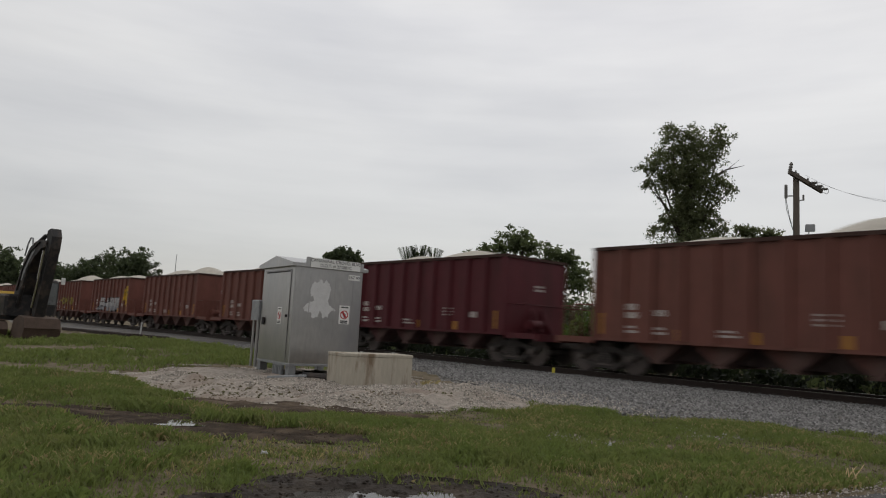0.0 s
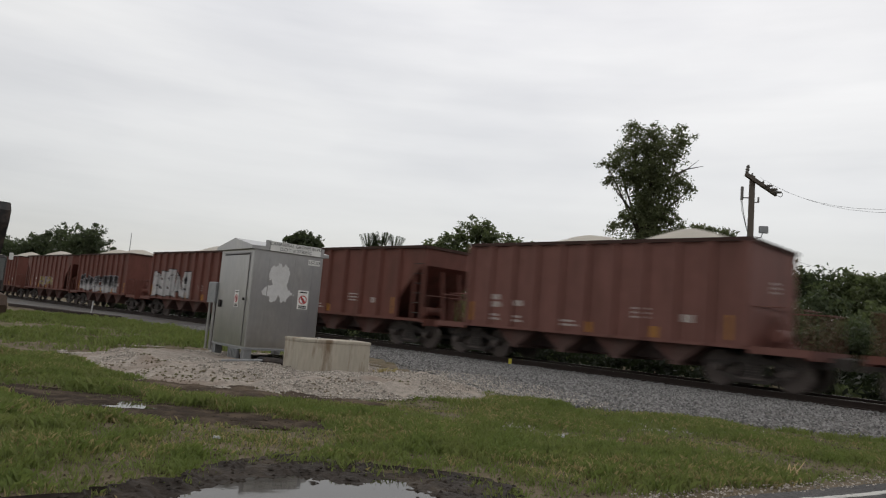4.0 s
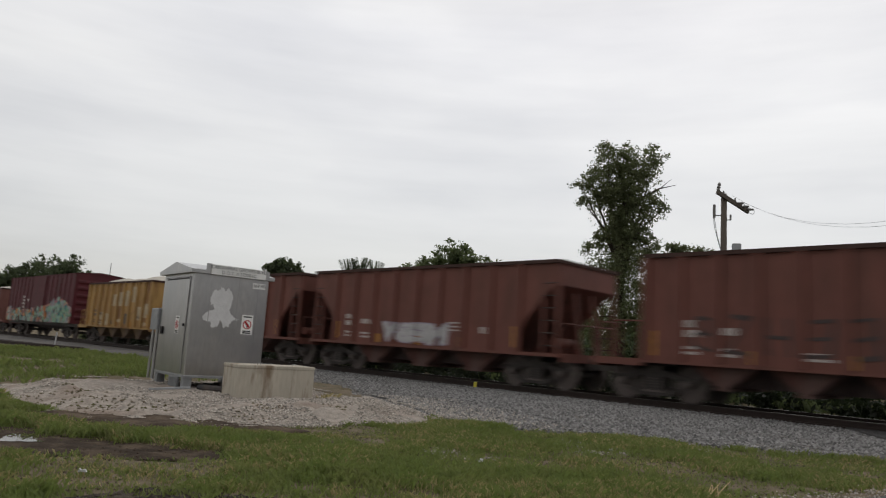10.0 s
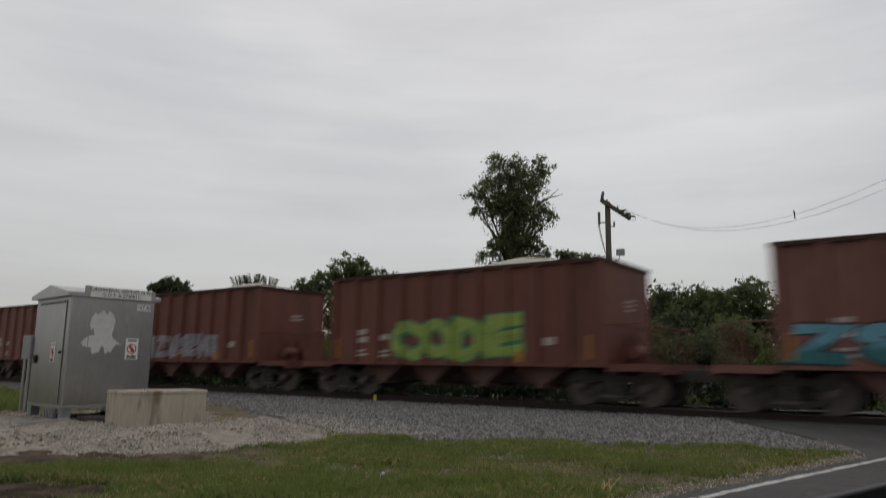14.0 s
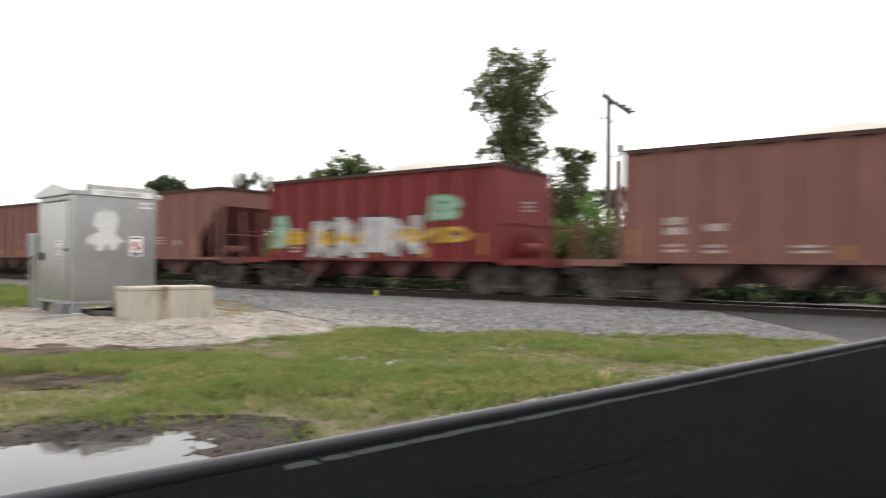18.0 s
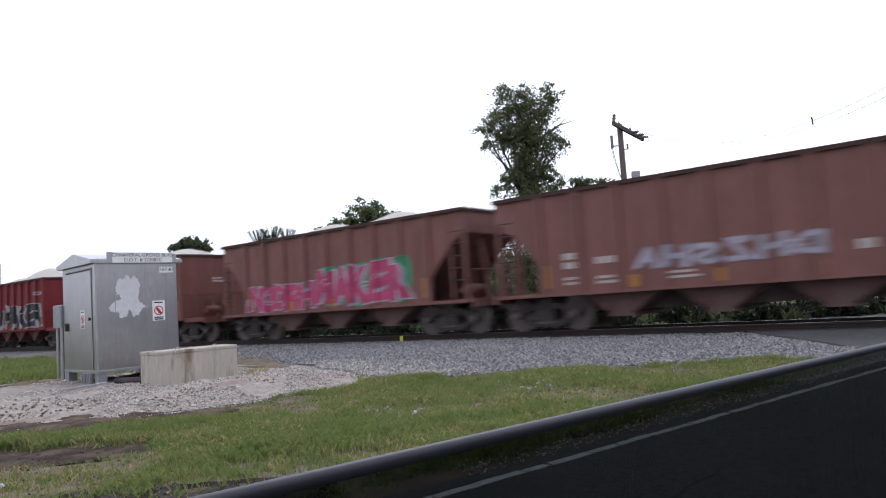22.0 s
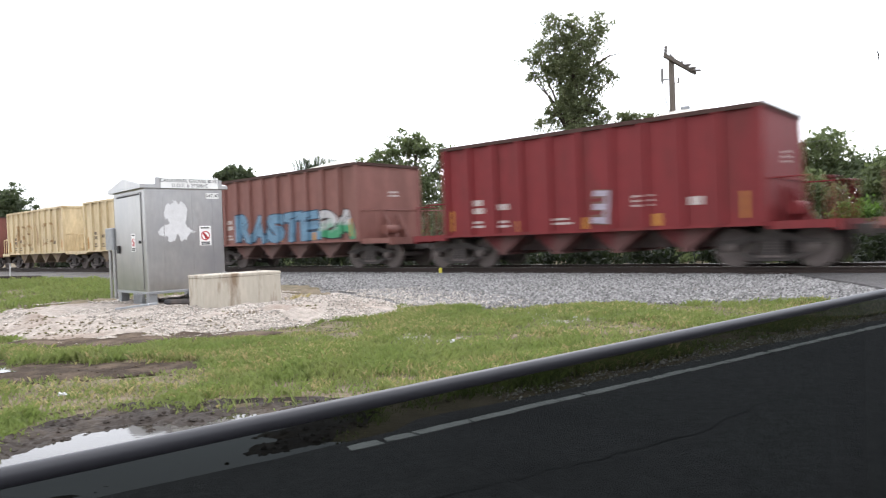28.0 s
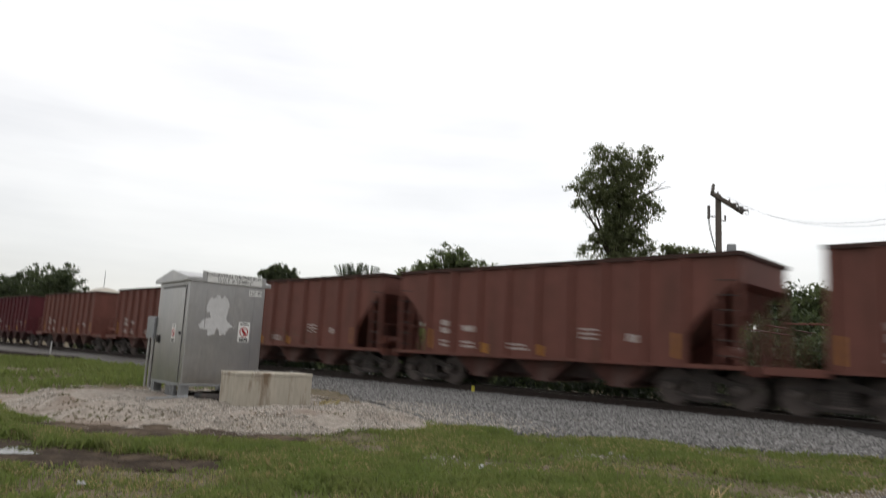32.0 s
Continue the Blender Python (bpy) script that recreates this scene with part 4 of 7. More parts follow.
TINT = {"white": (0.45, 0.44, 0.44), "grey": (0.27, 0.27, 0.29), "black": (0.022, 0.02, 0.022), "cyan": (0.13, 0.33, 0.42), "blue": (0.045, 0.16, 0.32), "teal": (0.03, 0.15, 0.165),
        "green": (0.05, 0.25, 0.12), "lime": (0.27, 0.36, 0.08), "pink": (0.42, 0.055, 0.135), "orange": (0.50, 0.17, 0.03), "gold": (0.55, 0.32, 0.02), "mint": (0.26, 0.38, 0.30),
        "olive": (0.30, 0.24, 0.05), "salmon": (0.42, 0.17, 0.13), "rust": (0.13, 0.06, 0.04), "mauve": (0.36, 0.32, 0.38), "cream": (0.45, 0.35, 0.19), "navy": (0.03, 0.07, 0.26), "soot": (0.05, 0.032, 0.03), "tan": (0.36, 0.245, 0.125), "sky": (0.36, 0.43, 0.50), "aqua": (0.16, 0.46, 0.46), "fern": (0.20, 0.34, 0.22), "denim": (0.12, 0.22, 0.31), "inkblue": (0.018, 0.04, 0.075)}


def blob(cx, cz, w, h, rng_, lean=0.0, n=20, spike=0.25):
    """A wavy, letter-sized shape."""
    k1, k2, a1, a2 = rng_.choice((2, 3)), rng_.choice((4, 5)), rng_.uniform(0, 6.3), rng_.uniform(0, 6.3)
    p = []
    for i in range(n):
        a = 2 * math.pi * i / n
        r = 1 + spike * 0.6 * math.sin(k1 * a + a1) + spike * 0.5 * math.sin(k2 * a + a2)
        # squarish outline
        q = max(abs(math.cos(a)), abs(math.sin(a))) ** -0.75
        x, z = 0.5 * w * r * q * math.cos(a) * 0.9, 0.5 * h * min(r * q, 1.25) * math.sin(a) * 0.9
        p.append((cx + x + lean * z, cz + z))
    return p


def stroke(s_, pts, w, y0, y1):
    for (xa, za), (xb, zb) in zip(pts, pts[1:]):
        L_ = math.hypot(xb - xa, zb - za) or 1
        ox, oz = -(zb - za) / L_ * w / 2, (xb - xa) / L_ * w / 2
        ex, ez = (xb - xa) / L_ * w * 0.35, (zb - za) / L_ * w * 0.35
        s_.prism([(xa - ex + ox, za - ez + oz), (xb + ex + ox, zb + ez + oz), (xb + ex - ox, zb + ez - oz), (xa - ex - ox, za - ez - oz)], y0, y1)


GLYPHS = {}


def glyph(ch, bold):
    """A block letter of the built-in font, made fat, as points in a unit square and faces."""
    if (ch, bold) not in GLYPHS:
        c = bpy.data.curves.new("glyph", "FONT")
        c.body, c.size, c.offset, c.resolution_u = ch, 1.0, bold, 3
        ob = bpy.data.objects.new("glyph", c)
        scene.collection.objects.link(ob)
        me = bpy.data.meshes.new_from_object(ob.evaluated_get(bpy.context.evaluated_depsgraph_get()))
        bpy.data.objects.remove(ob)
        p = np.array([v.co[:2] for v in me.vertices])
        p = (p - p.min(0)) / (p.max(0) - p.min(0))
        GLYPHS[ch, bold] = (p, [tuple(f.vertices) for f in me.polygons])
    return GLYPHS[ch, bold]


def slab(p, fs, y0, y1, name, material):
    """A flat outline made y0..y1 thick, walled along its rim."""
    n = len(p)
    rims = {(a, b) for f in fs for a, b in zip(f, f[1:] + f[:1])}
    v = [(x, y0, z) for x, z in p] + [(x, y1, z) for x, z in p]
    faces = list(fs) + [tuple(n + i for i in reversed(f)) for f in fs] + [(a, n + a, n + b, b) for a, b in rims if (b, a) not in rims]
    return Shape().add(v, faces).mesh(name, material)


def hug(me, posts, depth):
    """Lets a layer of spray paint follow the side sheet over the posts."""
    bm = bmesh.new()
    bm.from_mesh(me)
    xs = [v.co.x for v in bm.verts]
    lo, hi = min(xs), max(xs)
    for p in posts:
        for dx in (-0.088, -0.078, 0.078, 0.088):
            if lo < p + dx < hi:
                bmesh.ops.bisect_plane(bm, geom=bm.verts[:] + bm.edges[:] + bm.faces[:], plane_co=(p + dx, 0, 0), plane_no=(1, 0, 0))
    for v in bm.verts:
        q = min(abs(v.co.x - p) for p in posts)
        v.co.y -= depth * min(1.0, max(0.0, (0.088 - q) / 0.010))
    bm.to_mesh(me)
    bm.free()
    me.update()
    return me


def fade(top, low, z0, z1):
    """Spray paint that goes from one colour at the foot to another at the top, with overspray."""
    key = top + "_over_" + low + "_%d" % round(z0 * 10)
    if top == low:
        return spray(top, TINT[top])
    if key not in SPRAY:
        m = SPRAY[key] = mat("spray_" + key, TINT[top], 0.6, 0, 0.3, 2.5)
        n, l = m.node_tree.nodes, m.node_tree.links
        co, sep, rng_, no, ad, mx = n.new("ShaderNodeTexCoord"), n.new("ShaderNodeSeparateXYZ"), n.new("ShaderNodeMapRange"), n.new("ShaderNodeTexNoise"), n.new("ShaderNodeMath"), n.new("ShaderNodeMix")
        l.new(co.outputs["Object"], sep.inputs[0])
        l.new(co.outputs["Object"], no.inputs["Vector"])
        no.inputs["Scale"].default_value = 2.4
        ad.operation = "MULTIPLY_ADD"
        ad.inputs[1].default_value = 0.9 * (z1 - z0)
        l.new(no.outputs[0], ad.inputs[0])
        l.new(sep.outputs["Z"], ad.inputs[2])
        h = z1 - z0
        rng_.inputs["From Min"].default_value, rng_.inputs["From Max"].default_value = z0 + 0.75 * h, z0 + 1.05 * h
        l.new(ad.outputs[0], rng_.inputs["Value"])
        mx.data_type = "RGBA"
        l.new(rng_.outputs[0], mx.inputs[0])
        mx.inputs[6].default_value = (*TINT[low], 1)
        old = n["Principled BSDF"].inputs["Base Color"].links[0].from_socket
        l.new(old, mx.inputs[7])
        l.new(mx.outputs[2], n["Principled BSDF"].inputs["Base Color"])
    return SPRAY[key]


def graffiti(parent, x0, x1, z0, z1, face, edge, seed, count=6, cloud=None, shine=None, style="block", word=None, shift=0.0, side=(-1.533, (), 0.0)):
    """Spray paint on a car's side: a haze behind, then one fat letter after another with an edge, a fill and a streak.
    Without a word the letters are turned over, so that they spell nothing."""
    rng_ = random.Random(seed)
    y_at, posts, depth = side
    count = len(word) if word else count
    w = (x1 - x0) / count
    mid, h = (z0 + z1) / 2, z1 - z0
    label = "spray-painted graffiti in " + face

    def lay(name, me, holder_, text=""):
        if posts:
            hug(me, posts, depth)
        return part(name, me, holder_, pose(0, y_at, 0) if holder_ is parent else None, text)

    if cloud:
        for i in range(count):
            me = Shape().prism(blob(x0 + w * (i + 0.55), mid + rng_.uniform(-0.05, 0.12) * h, w * 1.35, h * rng_.uniform(1.08, 1.2), rng_), -0.0030 - 0.0008 * (i % 3), -0.0006 * (i % 3)).mesh("graffiti_haze", spray(cloud, TINT[cloud]))
            lay("graffiti_haze", me, parent, "spray-painted haze in " + cloud)
    for i in range(count):
        cx = x0 + w * (i + 0.5)
        cz, hh = mid + rng_.uniform(-0.04, 0.04) * h, h * rng_.uniform(0.9, 1.04)
        lean = rng_.uniform(-0.10, 0.18)
        ch = word[i] if word else rng_.choice("ABEGKNRSHDZ")
        if ch == " ":
            continue
        turn = (0, 0) if word else rng_.choice(((0, 1), (1, 0), (1, 1)))
        y = -0.007 - 0.0013 * (i % 3)
        fat = {"block": 1.08, "line": 0.86, "thin": 0.62}[style]

        def place(p, grow, aside=0.0):
            q = np.array(p)
            if turn[0]:
                q[:, 0] = 1 - q[:, 0]
            if turn[1]:
                q[:, 1] = 1 - q[:, 1]
            wide, tall = w * fat + grow, hh + grow
            bow = 0.05 * hh * np.sin(q[:, 0] * 5 + i)
            z_ = cz + (q[:, 1] - 0.5) * tall + bow
            x_ = cx + aside + (q[:, 0] - 0.5) * wide * (1 + 0.12 * (0.5 - q[:, 1])) + lean * (z_ - cz)
            return list(zip(x_.tolist(), z_.tolist()))

        bold = {"block": 0.068, "line": 0.02, "thin": -0.012}[style]
        if style == "thin":
            p, fs = glyph(ch, bold)
            lay("graffiti_letter", slab(place(p, 0), fs, y - 0.004, y, "graffiti_letter", spray(face, TINT[face])), parent, label)
            continue
        p, fs = glyph(ch, bold + 0.045)
        block = lay("graffiti_letter", slab(place(p, 0.09 if style == "block" else 0.06, shift * w), fs, y - 0.002, y + 0.002, "graffiti_letter", spray(edge, TINT[edge])), parent, label)
        p, fs = glyph(ch, bold)
        lay("fill", slab(place(p, 0), fs, y - 0.0055, y - 0.0025, "fill", fade(shine or face, face, z0, z1)), block)
        if style == "block":
            s_ = Shape()
            stroke(s_, [(cx + rng_.uniform(-0.25, 0.1) * w, cz + rng_.uniform(0.0, 0.25) * hh), (cx + rng_.uniform(0.0, 0.3) * w, cz + rng_.uniform(0.2, 0.42) * hh)], rng_.uniform(0.03, 0.06), y - 0.008, y - 0.006)
            lay("streak", s_.mesh("streak", spray(edge, TINT[edge])), block)


COLOUR_WORD = {"brown": "rusty brown", "brown2": "faded brown", "maroon": "dark maroon", "red": "red", "yellow": "rust-stained yellow", "cream": "pale yellow"}
CARS = []


def hopper(kind, paint, centre, seed, tags=()):
    d = CAR[kind]
    rng_ = random.Random(seed)
    p = PAINT[paint]
    car = holder("hopper_car", Matrix.Translation(on_track(centre, MID, RAIL_TOP)) @ pose(0, 0, 0, 0, 0, AZ))
    words = {"flat": "ribbed hopper car with upright ends", "slope": "ribbed hopper car with cut-away ends", "canopy": "ribbed hopper car with hooded ends"}[kind]
    extra = ", graffitied" if tags else ""
    tagged(car, COLOUR_WORD[paint] + " " + words + extra + (", heaped with limestone" if seed - 100 in LOADS else ", filled with limestone"), "freight car", "cars of the train")
    part("body" if kind != "slope" else "floor_sheet", d["body"], car, material=p)
    if kind == "slope":
        part("side_sheet", d["side_sheet"], car, pose(0, -1.53, 0), material=p)
        part("side_sheet", d["side_sheet"], car, pose(0, 1.48, 0), material=p)
        part("slope_sheet", d["slope_sheet"], car, material=p)
        part("slope_sheet", d["slope_sheet"], car, pose(0, 0, 0, 0, 0, 180), material=p)
    for sgn, turn in ((-1, 0), (1, 180)):
        for x in d["posts"]:
            part("side_post", d["post"], car, pose(x, sgn * 1.53, 0, 0, 0, turn), material=p)
        part("side_sill", d["side_sill"], car, pose(0, sgn * 1.54, 0, 0, 0, turn), material=p)
    part("top_rim", d["top_rim"], car, material=p if kind == "canopy" or paint == "cream" else M_RIM)
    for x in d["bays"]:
        part("discharge_bay", d["discharge_bay"], car, pose(x, 0, 0), material=DUSTY_SHADED[paint])
    for turn in (0, 180):
        e = part("end_deck", d["end_deck"], car, pose(0, 0, 0, 0, 0, turn), material=p)
        for nm, me in d["rails"]:
            part(nm, me, e, material=None if nm == "ladder_rung" else p)
        part("coupler", d["coupler"], car, pose(0, 0, 0, 0, 0, turn))
    part("brake_gear", d["end_gear"], car, pose(0, 0, 0, 0, 0, 0), material=p)
    part("centre_sill", d["centre_sill"], car)
    # added dark filling for the shade between the bays
    part("bay_shade_box", BAY_SHADE_BOX, car)
    truck(car, -d["truck"])
    truck(car, d["truck"])
    humps = LOADS.get(seed - 100, ((0.0, -0.2, 4.0),))
    part("load", heap_mesh(d["load"], seed, humps), car, None, "heaped pale crushed limestone")
    # markings on the side that shows
    y = -1.535
    tone, ink = ("dark", M_INK) if paint in ("cream", "yellow") else ("white", M_MARK)
    first = -d["half"] + (0.95 if kind == "flat" else 2.05)
    for k, (x, z) in enumerate(((first, 2.05), (first + 0.92, 1.88), (first, 1.42), (first + 0.92, 1.40))):
        part("stencil", STENCIL[(0, 1, 2, 2)[k]], car, pose(x, y, z), tone + " stencilled lines", ink)
    part("stencil", STENCIL[3], car, pose(first + 2.75, y, 1.38), tone + " stencilled lines", ink)
    part("stencil", STENCIL[4], car, pose(first + 5.3, y, 1.85), tone + " stencilled lines", ink)
    part("stencil", STENCIL[5], car, pose(first + 6.75, y, 1.72), tone + " stencilled patch", ink)
    for x in [-d["half"] + (0.25 if kind == "flat" else 1.55), -1.9, 0.1, 2.2, d["half"] - (0.45 if kind == "flat" else 1.6)]:
        end = abs(x) > 3
        if paint == "cream" and not end:
            continue
        part("reflector", REFLECT if end else REFLECT_SHORT, car, pose(x + rng_.uniform(-0.05, 0.05), y, DECK + (0.12 if end else 0.03)), "yellow reflector strip")
    if kind != "slope":
        part("stencil", STENCIL[4 if seed % 2 else 2], car, pose(d["half"] + 0.005, -0.05, 2.75, 0, 0, 90), "white stencilled lines")
        part("end_seam", END_SEAM, car, pose(d["half"], 0, 2.05), material=p)
    for a in tags:
        graffiti(car, *a[:4], a[4], a[5], seed, side=(-1.533, d["posts"], 0.112 if kind != "slope" else 0.102), **a[6])
    if paint == "yellow":
        for k, fz, w_, h_ in ((4, 2.62, 0.70, 0.74), (5, 2.68, 0.72, 0.84), (6, 2.72, 0.74, 0.90), (2, 1.66, 0.60, 0.46), (2, 1.2, 0.6, 0.2), (3, 1.45, 0.66, 0.66), (5, 1.40, 0.62, 0.22), (8, 1.85, 0.70, 0.75), (9, 2.0, 0.66, 0.8), (7, 2.95, 0.6, 0.9), (9, 1.25, 0.5, 0.2), (6, 1.5, 0.44, 0.6)):
            x_ = -4.64 + 0.928 * (k + 0.5)
            tone, word_ = (("slate", (0.06, 0.055, 0.055)), "dark") if w_ == 0.44 else (("buff", (0.44, 0.36, 0.235)), "pale")
            rim_ = [(x_ + a_ * w_ / 2 + rng_.uniform(-0.02, 0.02), fz + b_ * h_ / 2 + rng_.uniform(-0.03, 0.03)) for a_, b_ in ((-1, -1), (-0.4, -1), (0.3, -1), (1, -1), (1, -0.2), (1, 0.5), (1, 1), (0.2, 1), (-0.5, 1), (-1, 1), (-1, 0.3), (-1, -0.4))]
            part("paint_patch", Shape().prism(rim_, -0.003, 0.0).mesh("paint_patch", spray(*tone)), car, pose(0, -1.534, 0), word_ + " painted-out patch")
    CARS.append((car, centre))
    return car


def boxcar(centre, seed):
    """Long maroon boxcar with ribbed ends, a sliding door and graffiti along its lower half."""
    L_, W_, T_, p = 7.6, 1.55, 4.62, PAINT["maroon"]
    car = holder("boxcar", Matrix.Translation(on_track(centre, MID, RAIL_TOP)) @ pose(0, 0, 0, 0, 0, AZ))
    tagged(car, "dark maroon steel boxcar with ribbed ends and broad graffiti", "freight car", "cars of the train")
    part("body", Shape().box(-L_, L_, -W_, W_, 1.05, T_ - 0.12).mesh("body", p), car)
    roof = Shape()
    roof.add([(-L_ - .05, -W_ - .04, T_ - .12), (L_ + .05, -W_ - .04, T_ - .12), (L_ + .05, 0, T_ + .03), (-L_ - .05, 0, T_ + .03), (-L_ - .05, W_ + .04, T_ - .12), (L_ + .05, W_ + .04, T_ - .12)],
             [(0, 1, 2, 3), (3, 2, 5, 4), (0, 3, 4), (1, 5, 2), (0, 4, 5, 1)])
    part("roof", roof.mesh("roof", p), car)
    rib = Shape().box(-0.04, 0.04, -0.04, 0.0, 1.05, T_ - 0.14).mesh("side_post", p)
    for i in range(17):
        x = -L_ + 0.1 + (2 * L_ - 0.2) * i / 16
        if abs(x) > 1.6:
            for sgn, turn in ((-1, 0), (1, 180)):
                part("side_post", rib, car, pose(x, sgn * W_, 0, 0, 0, turn))
    er = Shape().prism([(0.0, -0.16), (0.07, -0.05), (0.07, 0.05), (0.0, 0.16)], -1.4, 1.4).mesh("end_rib", p)
    for z in (1.45, 1.95, 2.45, 2.95, 3.45, 3.9):
        for turn in (0, 180):
            part("end_rib", er, car, pose(L_ if turn == 0 else -L_, 0, z, 0, 0, turn))
    dr = part("door", Shape().box(-1.5, 1.5, -0.07, 0.0, 1.1, T_ - 0.2).mesh("door", p), car, pose(0, -W_, 0))
    for i in range(5):
        part("door_rib", Shape().box(-1.42, 1.42, -0.10, -0.07, 1.4 + i * 0.6, 1.47 + i * 0.6).mesh("door_rib", p), dr)
    part("underframe", Shape().box(-L_, L_, -1.35, 1.35, 0.85, 1.05).box(-8.3, 8.3, -0.18, 0.18, 0.62, 0.95).mesh("underframe", M_STEEL), car)
    cp = Shape().box(8.2, 8.45, -0.1, 0.1, 0.7, 0.92).bevel_box(8.35, 8.72, -0.15, 0.15, 0.64, 0.96, 0.05).mesh("coupler", M_STEEL)
    for turn in (0, 180):
        part("coupler", cp, car, pose(0, 0, 0, 0, 0, turn))
    truck(car, -5.6)
    truck(car, 5.6)
    part("stencil", bars_mesh("stencil", 5, 0.6, 0.26, 0.17, M_MARK, 8), car, pose(-3.6, -W_ - 0.045, 3.0), "white stencilled lines")
    part("stencil", STENCIL[2], car, pose(-2.5, -W_ - 0.045, 2.75), "white stencilled lines")
    # a long painted-over band of small overlapping shapes, rising to a dome near one end, pink along its top
    rng_ = random.Random(seed)
    x = -7.45
    while x < 7.3:
        out_ = -1.655 if abs(x) < 1.8 else -1.598
        tall = float(np.interp(x, (-7.5, -2.5, -0.5, 1.5, 3.0, 4.6, 6.0, 7.3), (0.90, 0.80, 0.95, 1.05, 1.3, 1.6, 1.4, 0.95))) + 0.12 * noise.noise(Vector((x * 1.7, 0, 3.0)))
        if x > 1.0 or x < -6.0:
            tone = rng_.choice(("salmon", "pink", "salmon"))
            part("graffiti_haze", Shape().prism(blob(x + 0.1, 1.06 + tall * 0.55, 0.7, tall * 1.16, rng_, 0, 14, 0.12), -0.003, 0.0).mesh("graffiti_haze", spray(tone, TINT[tone])), car, pose(0, out_, 0), "spray-painted haze in " + tone)
        z_ = 1.08
        while z_ < 1.0 + tall * 0.92:
            tone = rng_.choice(("mint", "fern", "mint", "grey", "fern", "teal") if x > 2.5 else ("mint", "teal", "mint", "orange", "grey", "salmon", "soot", "soot", "fern"))
            w_, h_ = rng_.uniform(0.35, 0.6), rng_.uniform(0.3, 0.6)
            part("graffiti_patch", Shape().prism(blob(x + rng_.uniform(0, 0.3), z_ + h_ * 0.4, w_, h_, rng_, rng_.uniform(-0.3, 0.3), 12, 0.25), -0.006 - rng_.uniform(0, 0.003), -0.003).mesh("graffiti_patch", spray(tone, TINT[tone])), car, pose(0, out_, 0), "spray-painted graffiti in " + tone)
            z_ += h_ * 0.75
        for k in range(3):
            tone = rng_.choice(("black", "mint", "white", "orange", "teal", "black", "soot", "green"))
            z_ = 1.12 + rng_.uniform(0, 0.85) * tall
            s_ = Shape()
            stroke(s_, [(x, z_), (x + rng_.uniform(-0.15, 0.35), z_ + rng_.uniform(-0.1, 0.35))], rng_.uniform(0.03, 0.09), -0.013 - 0.002 * k, -0.0095)
            part("graffiti_stroke", s_.mesh("graffiti_stroke", spray(tone, TINT[tone])), car, pose(0, out_, 0), "sprayed stroke in " + tone)
        x += 0.33
    CARS.append((car, centre))


